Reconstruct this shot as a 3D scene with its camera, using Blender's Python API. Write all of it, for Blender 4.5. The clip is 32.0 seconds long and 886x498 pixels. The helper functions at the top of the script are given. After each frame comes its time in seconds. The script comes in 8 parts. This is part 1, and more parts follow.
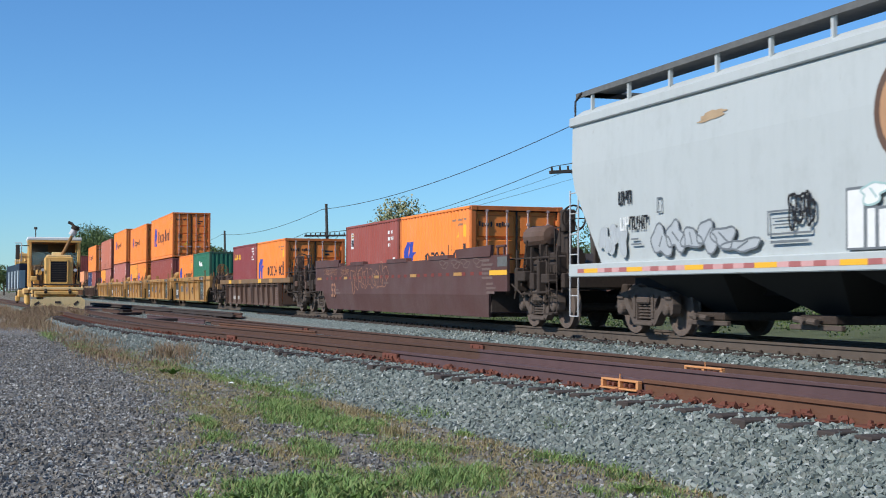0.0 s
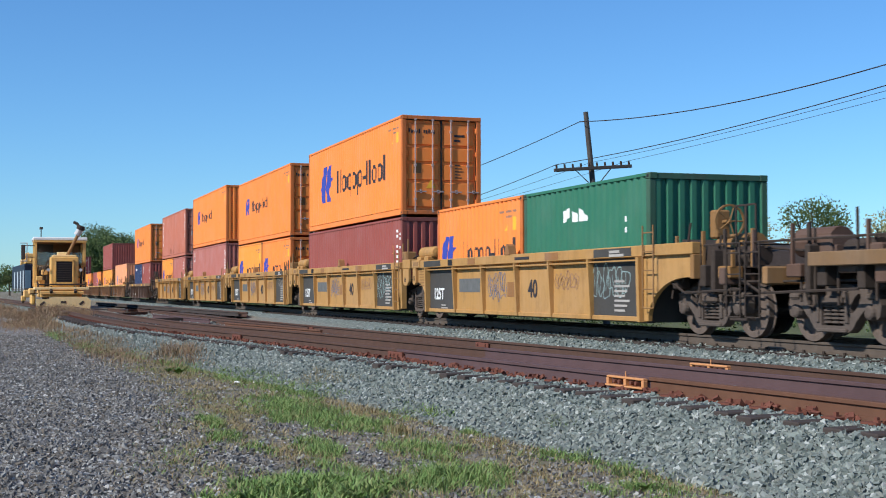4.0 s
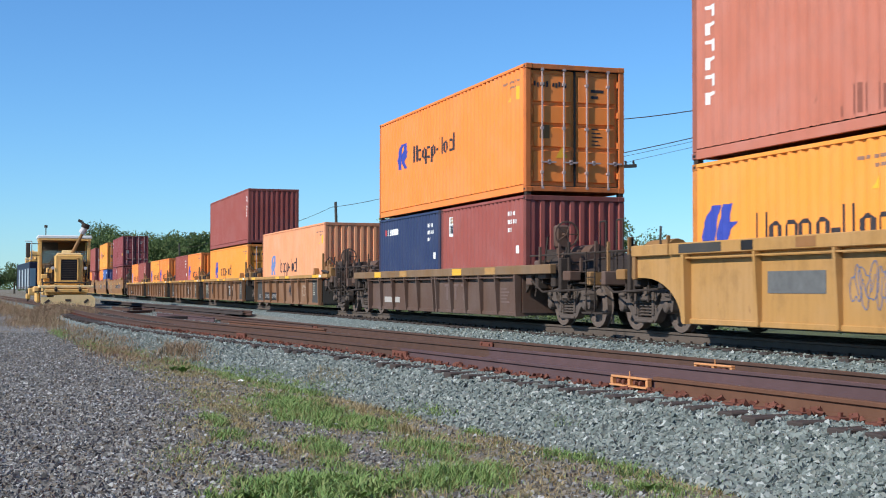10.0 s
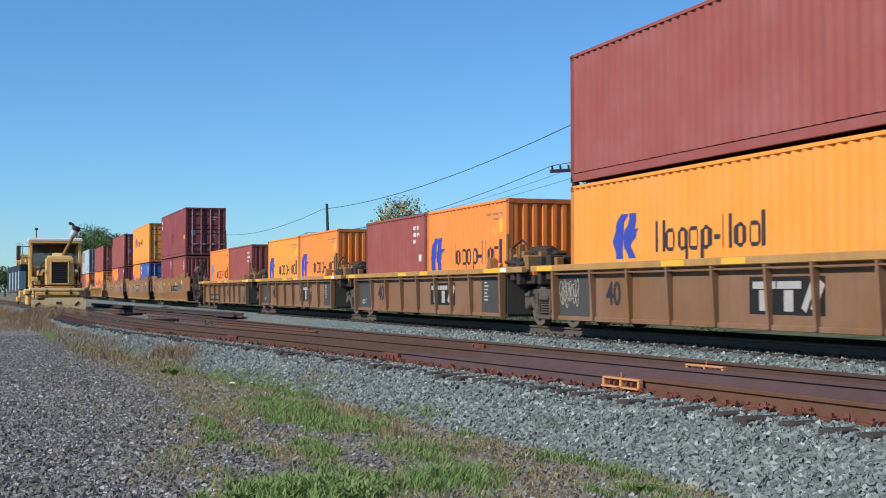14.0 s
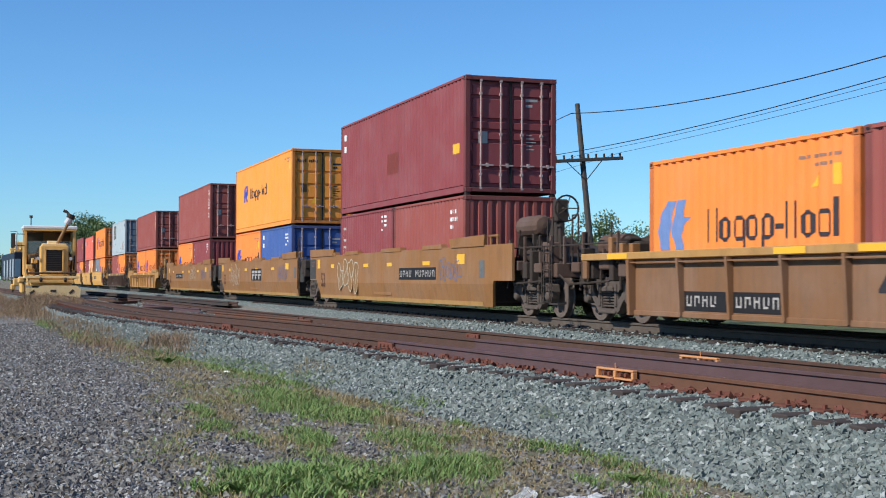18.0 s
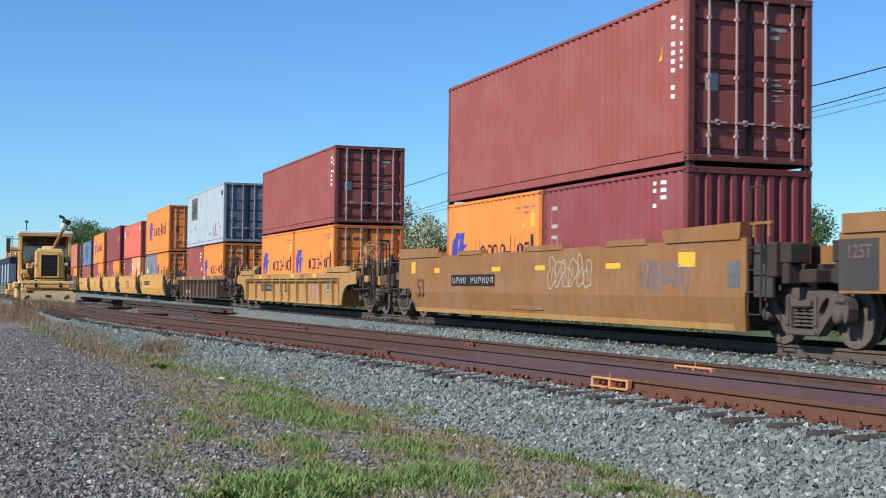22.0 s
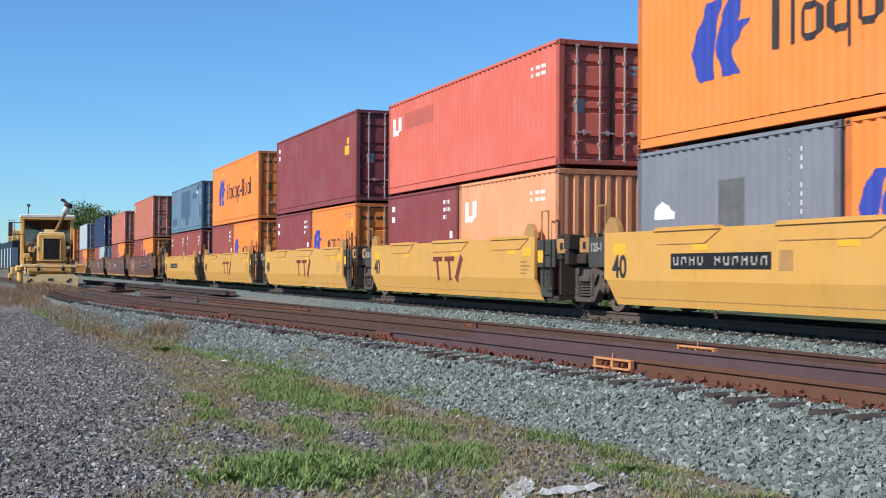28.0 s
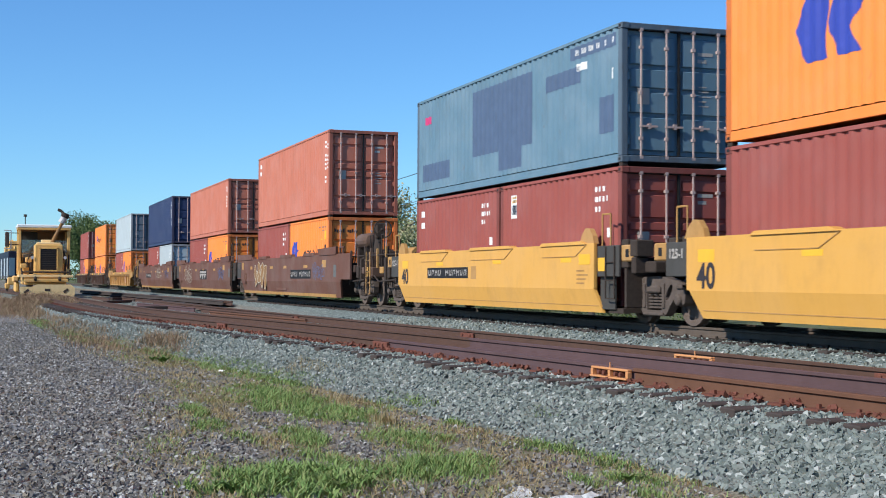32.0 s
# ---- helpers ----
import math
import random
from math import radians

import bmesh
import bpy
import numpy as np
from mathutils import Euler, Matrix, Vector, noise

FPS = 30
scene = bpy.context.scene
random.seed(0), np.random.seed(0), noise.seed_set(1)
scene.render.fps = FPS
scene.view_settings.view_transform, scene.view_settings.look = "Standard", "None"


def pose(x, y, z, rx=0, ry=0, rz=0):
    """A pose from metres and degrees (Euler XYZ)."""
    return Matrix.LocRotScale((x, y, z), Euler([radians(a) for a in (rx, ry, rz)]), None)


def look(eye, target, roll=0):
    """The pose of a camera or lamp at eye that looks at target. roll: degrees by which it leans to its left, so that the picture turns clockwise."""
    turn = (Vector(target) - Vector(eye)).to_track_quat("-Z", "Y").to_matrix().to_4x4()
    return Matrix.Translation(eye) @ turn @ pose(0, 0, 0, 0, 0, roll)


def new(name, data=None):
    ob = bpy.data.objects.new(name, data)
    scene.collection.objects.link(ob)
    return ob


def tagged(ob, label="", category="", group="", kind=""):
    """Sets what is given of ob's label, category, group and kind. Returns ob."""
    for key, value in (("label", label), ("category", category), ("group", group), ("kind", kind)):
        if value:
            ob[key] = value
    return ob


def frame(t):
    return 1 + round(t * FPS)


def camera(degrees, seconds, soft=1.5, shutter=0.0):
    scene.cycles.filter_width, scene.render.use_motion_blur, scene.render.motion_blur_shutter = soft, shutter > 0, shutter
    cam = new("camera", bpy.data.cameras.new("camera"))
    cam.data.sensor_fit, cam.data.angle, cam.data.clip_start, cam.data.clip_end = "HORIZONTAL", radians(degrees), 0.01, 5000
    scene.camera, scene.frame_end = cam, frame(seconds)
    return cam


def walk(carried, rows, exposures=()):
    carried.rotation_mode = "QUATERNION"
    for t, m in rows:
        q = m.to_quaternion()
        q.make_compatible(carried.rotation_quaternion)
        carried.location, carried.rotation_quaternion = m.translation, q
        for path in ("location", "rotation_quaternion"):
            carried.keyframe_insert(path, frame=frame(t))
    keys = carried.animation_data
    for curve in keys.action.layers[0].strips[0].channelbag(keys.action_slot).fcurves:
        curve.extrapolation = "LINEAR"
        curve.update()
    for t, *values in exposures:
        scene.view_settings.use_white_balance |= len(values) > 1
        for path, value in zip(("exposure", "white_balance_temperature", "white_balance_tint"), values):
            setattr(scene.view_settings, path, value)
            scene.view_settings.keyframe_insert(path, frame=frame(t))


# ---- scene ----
# The camera stands on a tripod-like spot and only turns a little.
EYE = (0.0, 0.0, 1.6)
TURNS = [
    (0, 91.830, -0.171, 71.288),
    (0.5, 91.803, 0.033, 71.298),
    (1, 91.761, 0.055, 71.332),
    (1.5, 91.779, -0.044, 71.379),
    (2, 91.699, -0.089, 71.351),
    (2.5, 91.669, -0.044, 71.349),
    (3, 91.650, -0.131, 71.455),
    (3.5, 91.747, 0.009, 71.562),
    (5.5, 91.722, 0.055, 71.333),
    (6, 91.742, -0.047, 71.349),
    (6.5, 91.650, 0.047, 71.388),
    (7, 91.533, 0.040, 71.334),
    (7.5, 91.367, 0.078, 71.298),
    (8, 91.293, 0.074, 71.299),
    (8.5, 91.287, 0.028, 71.432),
    (9, 91.323, 0.033, 71.575),
    (9.5, 91.648, -0.109, 71.621),
    (10, 91.728, -0.114, 71.693),
    (10.5, 91.753, -0.166, 71.641),
    (11, 91.796, -0.116, 71.603),
    (11.5, 91.790, -0.078, 71.553),
    (12, 91.766, -0.100, 71.477),
    (12.5, 91.858, -0.048, 71.438),
    (13, 92.000, -0.026, 71.401),
    (13.5, 91.913, 0.021, 71.375),
    (14, 91.803, 0.034, 71.327),
    (14.5, 91.686, 0.052, 71.292),
    (16.5, 91.738, -0.266, 71.280),
    (17, 91.530, -0.215, 71.135),
    (17.5, 91.450, -0.189, 71.099),
    (18, 91.372, -0.276, 71.103),
    (18.5, 91.335, -0.353, 71.088),
    (19, 91.372, -0.361, 71.106),
    (19.5, 91.419, -0.199, 71.123),
    (20, 91.384, -0.217, 71.100),
    (20.5, 91.435, -0.448, 71.079),
    (21, 91.492, -0.519, 71.040),
    (21.5, 91.569, -0.675, 70.944),
    (22, 91.723, -0.698, 70.908),
    (22.5, 91.886, -0.603, 71.047),
    (23, 91.550, -0.392, 71.196),
    (23.5, 91.475, -0.391, 71.274),
    (24, 91.364, -0.398, 71.329),
    (24.5, 91.247, -0.345, 71.321),
    (25, 91.180, -0.397, 71.330),
    (25.5, 91.099, -0.345, 71.358),
    (27.5, 90.961, -0.389, 71.145),
    (28, 90.926, -0.398, 71.002),
    (28.5, 90.890, -0.402, 70.894),
    (29, 91.038, -0.401, 70.822),
    (29.5, 91.186, -0.396, 70.857),
    (30, 91.288, -0.365, 70.981),
    (30.5, 91.312, -0.307, 70.997),
    (31, 91.238, -0.307, 70.931),
    (31.5, 91.296, -0.404, 70.881),
    (32, 91.337, -0.296, 70.877),
]
cam = camera(36.7, 32.0, soft=1.0, shutter=0.12)
EXPOSURES = [(0, -0.05), (1, -0.1), (2, -0.01), (3, 0), (6, 0.06), (7, 0.03), (8, 0.05), (9, 0.1), (10, 0.12), (11, 0.05), (12, 0), (13, -0.05), (14.5, -0.05), (16.5, -0.1), (17, -0.08), (18, 0.02), (19, 0.19), (20, 0.2), (21, 0.1), (22, 0.1), (23.5, 0.16), (24, 0.1), (25, 0.06), (28, 0.05), (30, 0.13), (32, 0.13)]
walk(cam, [(t, pose(*EYE, a, b, c)) for t, a, b, c in TURNS], [(t, e, 6450, 8) for t, e in EXPOSURES])

# How far the train has rolled along the main track (seconds, metres).
ROLL = [(0, -201.68), (1, -188.98), (2, -176.33), (3, -163.62), (3.5, -157.44), (5.5, -132.67), (6, -126.40), (7, -113.59), (8, -100.97), (9, -88.39), (10, -75.58), (11, -63.00), (12, -50.51), (13, -37.83), (14, -25.14), (14.5, -18.78), (16.5, 7.04), (17, 13.00), (18, 25.67), (19, 38.40), (20, 51.04), (21, 63.62), (22, 76.30), (23, 88.91), (24, 101.36), (25, 113.89), (25.5, 120.14), (27.5, 145.50), (28, 151.78), (29, 164.58), (30, 177.37), (31, 189.66), (32, 202.12)]

# ---- light ----
TO_SUN = Vector((0.20, -0.78, 0.60)).normalized()
sun_el = math.asin(TO_SUN.z)
world = bpy.data.worlds.new("World")
scene.world = world
world.use_nodes = True
wn = world.node_tree.nodes
wl = world.node_tree.links
sky = wn.new("ShaderNodeTexSky")
sky.sky_type = "NISHITA"
sky.sun_disc = False
sky.sun_elevation = sun_el
sky.sun_rotation = math.atan2(TO_SUN.x, TO_SUN.y) % (2 * math.pi)
sky.altitude = 100
sky.air_density = 1.0
sky.dust_density = 0.05
sky.ozone_density = 3.5
wn["Background"].inputs["Strength"].default_value = 0.107
tint = wn.new("ShaderNodeMix")
tint.data_type, tint.blend_type = "RGBA", "MULTIPLY"
tint.inputs[0].default_value = 1.0
tint.inputs[7].default_value = (0.62, 0.98, 1.34, 1.0)
wl.new(sky.outputs[0], tint.inputs[6])
wl.new(tint.outputs[2], wn["Background"].inputs["Color"])
sun = new("sun", bpy.data.lights.new("sun", "SUN"))
sun.data.energy = 5.0
sun.data.angle = radians(0.55)
sun.data.color = (1.0, 0.96, 0.90)
sun.matrix_world = look(TO_SUN * 60, (0, 0, 0))
scene.view_settings.exposure = 0.0

# ---- materials ----
def tree_of(name):
    m = bpy.data.materials.new(name)
    m.use_nodes = True
    return m, m.node_tree.nodes, m.node_tree.links


def mix(n, l, fac, a, b, mode="MIX"):
    """A colour mix; fac, a and b are sockets or values."""
    k = n.new("ShaderNodeMix")
    k.data_type, k.blend_type = "RGBA", mode
    for idx, v in ((0, fac), (6, a), (7, b)):
        if isinstance(v, bpy.types.NodeSocket):
            l.new(v, k.inputs[idx])
        else:
            k.inputs[idx].default_value = v if idx == 0 else (*v, 1.0)
    return k.outputs[2]


def noise_tex(n, l, scale, detail=4, stretch=(1, 1, 1), rough=0.55, space="Object"):
    tc = n.new("ShaderNodeTexCoord")
    mp = n.new("ShaderNodeMapping")
    mp.inputs["Scale"].default_value = stretch
    nz = n.new("ShaderNodeTexNoise")
    nz.inputs["Scale"].default_value = scale
    nz.inputs["Detail"].default_value = detail
    nz.inputs["Roughness"].default_value = rough
    l.new(tc.outputs[space], mp.inputs[0])
    l.new(mp.outputs[0], nz.inputs["Vector"])
    return nz.outputs["Fac"]


def ramp(n, l, src, lo, hi):
    k = n.new("ShaderNodeMapRange")
    k.inputs["From Min"].default_value = lo
    k.inputs["From Max"].default_value = hi
    l.new(src, k.inputs["Value"])
    return k.outputs["Result"]


def times(n, l, src, f):
    k = n.new("ShaderNodeMath")
    k.operation = "MULTIPLY"
    l.new(src, k.inputs[0])
    if isinstance(f, bpy.types.NodeSocket):
        l.new(f, k.inputs[1])
    else:
        k.inputs[1].default_value = f
    return k.outputs[0]


def bump(n, l, src, strength, dist):
    k = n.new("ShaderNodeBump")
    k.inputs["Strength"].default_value = strength
    k.inputs["Distance"].default_value = dist
    l.new(src, k.inputs["Height"])
    return k.outputs[0]


RUST = (0.13, 0.05, 0.024)
BASE = {}  # base colour of every paint by name


def paint(name, col, rough=0.5, fade=0.18, rust=0.35, grime=0.35, metal=0.0, dirt=(0.10, 0.08, 0.06), spec=0.2):
    """Weathered paint on steel: faded patches, streaks running down, dirt and rust spots."""
    m, n, l = tree_of(name)
    BASE[name] = col
    p = n["Principled BSDF"]
    oi = n.new("ShaderNodeObjectInfo")
    pale = tuple(min(1, c * 0.8 + 0.16) for c in col)
    dark = tuple(c * 0.72 for c in col)
    patches = ramp(n, l, noise_tex(n, l, 0.9, 5), 0.42, 0.72)
    c = mix(n, l, times(n, l, patches, fade * 2), col, pale)
    streak = ramp(n, l, noise_tex(n, l, 3.0, 6, (2.4, 2.4, 0.16), 0.65), 0.46, 0.78)
    c = mix(n, l, times(n, l, streak, grime), c, dark)
    c = mix(n, l, times(n, l, oi.outputs["Random"], 0.16), c, dark)
    soil = ramp(n, l, noise_tex(n, l, 2.2, 8, (1, 1, 0.6), 0.7), 0.5, 0.8)
    c = mix(n, l, times(n, l, soil, grime), c, dirt)
    spots = ramp(n, l, noise_tex(n, l, 5.5, 9, (1, 1, 0.45), 0.72), 0.63, 0.72)
    c = mix(n, l, times(n, l, spots, rust), c, RUST)
    l.new(c, p.inputs["Base Color"])
    fine = noise_tex(n, l, 26, 5)
    r = n.new("ShaderNodeMapRange")
    r.inputs["To Min"].default_value = max(0.05, rough - 0.14)
    r.inputs["To Max"].default_value = min(1, rough + 0.2)
    l.new(fine, r.inputs["Value"])
    l.new(r.outputs[0], p.inputs["Roughness"])
    p.inputs["Metallic"].default_value = metal
    p.inputs["Specular IOR Level"].default_value = spec
    l.new(bump(n, l, noise_tex(n, l, 1.7, 6), 0.12, 0.03), p.inputs["Normal"])
    return m


def plain(name, col, rough=0.55, metal=0.0, var=0.25, scale=14.0):
    """A simpler surface with two scales of variation."""
    m, n, l = tree_of(name)
    p = n["Principled BSDF"]
    dark = tuple(c * (1 - var) for c in col)
    lite = tuple(min(1, c * (1 + var)) for c in col)
    c = mix(n, l, noise_tex(n, l, scale, 6), dark, lite)
    c = mix(n, l, times(n, l, noise_tex(n, l, scale * 0.13, 4), 0.5), c, dark)
    l.new(c, p.inputs["Base Color"])
    p.inputs["Roughness"].default_value = rough
    p.inputs["Metallic"].default_value = metal
    p.inputs["Specular IOR Level"].default_value = 0.2
    l.new(bump(n, l, noise_tex(n, l, scale * 2, 5), 0.2, 0.01), p.inputs["Normal"])
    return m


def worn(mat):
    """Container paint rusted, knocked about and darkened for shade, for posts and castings."""
    name = mat.name + "_worn_shaded"
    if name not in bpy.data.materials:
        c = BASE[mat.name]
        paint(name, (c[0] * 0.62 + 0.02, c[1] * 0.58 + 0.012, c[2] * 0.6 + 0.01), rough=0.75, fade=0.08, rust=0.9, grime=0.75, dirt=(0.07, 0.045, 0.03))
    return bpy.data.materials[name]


def islands(name, cols, rough=0.85, bumps=0.3, scale=40.0):
    """Loose pieces (stones, blades), each with a shade of its own."""
    m, n, l = tree_of(name)
    p = n["Principled BSDF"]
    g = n.new("ShaderNodeNewGeometry")
    cr = n.new("ShaderNodeValToRGB")
    e = cr.color_ramp.elements
    for i, c in enumerate(cols):
        pos = i / (len(cols) - (0 if bumps else 1))
        k = e[i] if i < 2 else e.new(pos)
        k.position, k.color = pos, (*c, 1)
    cr.color_ramp.interpolation = "CONSTANT" if bumps else "LINEAR"
    l.new(g.outputs["Random Per Island"], cr.inputs[0])
    c = mix(n, l, times(n, l, noise_tex(n, l, scale, 4), 0.35), cr.outputs[0], tuple(x * 0.5 for x in cols[0]))
    l.new(c, p.inputs["Base Color"])
    p.inputs["Roughness"].default_value = rough
    p.inputs["Specular IOR Level"].default_value = 0.25
    if bumps:
        l.new(bump(n, l, noise_tex(n, l, scale * 2, 3), bumps, 0.01), p.inputs["Normal"])
    return m


ORANGE = paint("orange_paint", (0.90, 0.250, 0.050), fade=0.10, rust=0.25, grime=0.12)
YELLOW_ORANGE = paint("yellow_orange_paint", (0.88, 0.312, 0.05), fade=0.10, rust=0.22, grime=0.12)
SALMON = paint("faded_orange_paint", (0.80, 0.33, 0.16), rough=0.7, fade=0.22, rust=0.3, grime=0.2)
CORAL = paint("coral_paint", (0.69, 0.15, 0.10), rough=0.6, fade=0.14, rust=0.3, grime=0.16)
MAROON = paint("oxide_red_paint", (0.305, 0.080, 0.064), rough=0.6, fade=0.10, rust=0.3, grime=0.2)
WINE = paint("wine_red_paint", (0.255, 0.058, 0.060), rough=0.55, fade=0.10, rust=0.25, grime=0.2)
BRICK = paint("brick_red_paint", (0.50, 0.165, 0.105), rough=0.65, fade=0.16, rust=0.4, grime=0.25)
FADED_RED = paint("faded_oxide_red_paint", (0.43, 0.15, 0.12), rough=0.7, fade=0.2, rust=0.25, grime=0.2)
GREEN = paint("green_paint", (0.035, 0.16, 0.095), rough=0.55, fade=0.08, grime=0.2)
NAVY = paint("navy_paint", (0.03, 0.045, 0.105), rough=0.5, fade=0.06, grime=0.15)
BLUE = paint("blue_paint", (0.062, 0.118, 0.32), rough=0.55, fade=0.12, grime=0.2)
TEAL = paint("faded_blue_paint", (0.118, 0.205, 0.265), rough=0.6, fade=0.18, grime=0.25)
PALE = paint("pale_grey_blue_paint", (0.40, 0.455, 0.47), rough=0.65, fade=0.2, rust=0.6, grime=0.25)
STEEL_BLUE = paint("dark_steel_blue_paint", (0.12, 0.155, 0.19), rough=0.6, fade=0.14, grime=0.3)
GREY = paint("grey_paint", (0.20, 0.21, 0.235), rough=0.6, fade=0.12, grime=0.2)
HULL = paint("light_grey_hopper_paint", (0.46, 0.485, 0.475), rough=0.5, fade=0.1, rust=0.3, grime=0.16)
# Near-black for the hopper's discharge bins and centre sill.
DARK_HULL = plain("black_underframe", (0.02, 0.02, 0.02), 0.7)
CAR_YELLOW = paint("yellow_car_paint", (0.44, 0.235, 0.075), rough=0.6, fade=0.12, rust=0.55, grime=0.6, dirt=(0.14, 0.075, 0.03))
CAR_BRIGHT = paint("bright_yellow_car_paint", (0.67, 0.347, 0.078), rough=0.45, fade=0.08, rust=0.15, grime=0.2)
CAR_TAN = paint("tan_brown_car_paint", (0.29, 0.132, 0.044), rough=0.55, fade=0.16, rust=0.5, grime=0.55, dirt=(0.12, 0.065, 0.035))
CAR_UMBER = paint("umber_brown_car_paint", (0.22, 0.107, 0.05), rough=0.65, fade=0.14, rust=0.5, grime=0.5)
CAR_OCHRE = paint("rusty_ochre_car_paint", (0.27, 0.14, 0.05), rough=0.65, fade=0.12, rust=0.55, grime=0.5)
CAR_BROWN = paint("dusty_brown_car_paint", (0.112, 0.064, 0.045), rough=0.7, fade=0.12, rust=0.5, grime=0.4)
CAR_CHORD = paint("dusty_ochre_chord_paint", (0.205, 0.118, 0.056), rough=0.7, fade=0.14, rust=0.5, grime=0.5)
CAR_PURPLE = paint("plum_brown_car_paint", (0.10, 0.048, 0.042), rough=0.6, fade=0.10, rust=0.35, grime=0.3)
CAR_RUST = paint("red_brown_car_paint", (0.14, 0.062, 0.042), rough=0.65, fade=0.14, rust=0.4, grime=0.35)
CAR_GREY = paint("dark_grey_car_paint", (0.060, 0.055, 0.049), rough=0.65, fade=0.06, rust=0.3, grime=0.35)
# Greasy gear; also darkens end decks and gussets in place of shade.
GRIME_SHADE = plain("greasy_shaded_gear", (0.056, 0.041, 0.033), 0.85, 0.0, 0.45)
FRAME_DUST = plain("dusty_cast_steel", (0.112, 0.086, 0.072), 0.9, 0.0, 0.5, 7)
ROD_DUST = plain("dull_lilac_rod_paint", (0.46, 0.34, 0.31), 0.6, 0.0, 0.3, 5)
MAIN_RAIL = plain("dusty_tan_rail", (0.108, 0.083, 0.066), 0.8, 0.0, 0.35, 5)
NIGHT = plain("dark_navy_wagon_paint", (0.014, 0.018, 0.035), 0.5)
DULL_MARK = plain("worn_stencil_paint", (0.17, 0.115, 0.10), 0.7, 0, 0.35, 6)
PINK_TAPE = plain("pale_red_reflective_tape", (0.62, 0.34, 0.32), 0.5, 0, 0.2, 6)
WHEEL = plain("rusty_wheel_steel", (0.135, 0.102, 0.085), 0.8, 0.0, 0.4, 9)
STEEL = plain("galvanised_steel", (0.56, 0.54, 0.53), 0.45, 0.15, 0.15)
RUBBER = plain("black_gasket", (0.018, 0.018, 0.018), 0.7)
INK = plain("black_ink", (0.042, 0.036, 0.040), 0.6, 0, 0.3, 6)
LOGO_BLUE = plain("logo_blue", (0.045, 0.07, 0.36), 0.55, 0, 0.25, 6)
FADED_BLUE = plain("faded_logo_blue", (0.16, 0.24, 0.45), 0.6, 0, 0.25, 6)
FADED_INK = plain("faded_ink", (0.30, 0.17, 0.12), 0.6, 0, 0.3, 6)
WHITE = plain("white_marking", (0.74, 0.73, 0.70), 0.6, 0, 0.15, 5)
SOFT_WHITE = plain("dull_white_marking", (0.42, 0.38, 0.34), 0.6, 0, 0.3, 5)
MARK_YELLOW = plain("yellow_marking", (0.82, 0.43, 0.04), 0.45, 0, 0.12, 5)
MARK_RED = plain("red_marking", (0.50, 0.06, 0.06), 0.5, 0, 0.2, 5)
MARK_MAROON = plain("maroon_marking", (0.20, 0.045, 0.035), 0.6, 0, 0.3, 5)
MARK_BLACK = plain("black_panel", (0.022, 0.02, 0.02), 0.6, 0, 0.4, 5)
CAR_TAN_PINK = plain("faded_rose_patch_paint", (0.43, 0.24, 0.13), 0.65, 0, 0.2, 4)
MARK_ROSE = plain("faded_rose_marking", (0.40, 0.17, 0.13), 0.65, 0, 0.25, 5)
FADED_STENCIL = plain("faded_brown_stencil", (0.135, 0.058, 0.034), 0.7, 0, 0.35, 6)
TAPE_RED = plain("dull_red_reflective_tape", (0.40, 0.14, 0.13), 0.5, 0, 0.2, 6)
MARK_PINK = plain("pink_label", (0.55, 0.05, 0.16), 0.5, 0, 0.15, 5)
PATCH_BLUE = plain("dark_blue_patch", (0.035, 0.06, 0.12), 0.6, 0, 0.25, 4)
SLATE = plain("slate_blue_patch", (0.085, 0.125, 0.20), 0.6, 0, 0.25, 4)
WORN_NUMBER = plain("worn_orange_stencil", (0.34, 0.17, 0.11), 0.7, 0, 0.3, 6)
PATCH_GREY = plain("weathered_grey_patch", (0.14, 0.14, 0.135), 0.75, 0, 0.45, 7)
GRAFFITI_GREY = plain("grey_spray_paint", (0.17, 0.185, 0.195), 0.6, 0, 0.4, 7)
GRAFFITI_PALE = plain("pale_spray_paint", (0.50, 0.46, 0.36), 0.6, 0, 0.3, 7)
GRAFFITI_BLUE = plain("blue_spray_paint", (0.10, 0.16, 0.30), 0.6, 0, 0.4, 7)
GRAFFITI_MINT = plain("mint_spray_paint", (0.36, 0.50, 0.48), 0.6, 0, 0.3, 7)
RAIL_RUST = plain("rusty_rail", (0.095, 0.052, 0.037), 0.7, 0.0, 0.35, 5)
RAIL_VIOLET = plain("violet_rail_scale", (0.105, 0.062, 0.062), 0.7, 0.0, 0.3, 3)
RAIL_ORANGE = plain("orange_rusty_rail", (0.14, 0.066, 0.04), 0.8, 0.0, 0.35, 5)
SPIKE_RUST = plain("spike_rust", (0.165, 0.060, 0.040), 0.8, 0.0, 0.4, 20)
JOINT_ORANGE = plain("orange_painted_joint", (0.58, 0.265, 0.11), 0.6, 0.0, 0.3, 12)
TIE_WOOD = plain("weathered_tie", (0.064, 0.050, 0.044), 0.9, 0.0, 0.45, 9)
POLE_WOOD = plain("grey_pole_wood", (0.085, 0.075, 0.066), 0.9, 0.0, 0.4, 6)
MACHINE_YELLOW = paint("machine_yellow", (0.72, 0.415, 0.125), rough=0.5, fade=0.18, rust=0.3, grime=0.3)
MACHINE_CREAM = paint("worn_blade_cream", (0.85, 0.61, 0.29), rough=0.6, fade=0.25, rust=0.3, grime=0.3)
ROOF_WHITE = paint("white_roof", (0.75, 0.75, 0.72), rough=0.5, fade=0.1, rust=0.1, grime=0.2)
GLASS = plain("tinted_cab_glass", (0.55, 0.72, 0.75), 0.05, 0.0, 0.05, 3)
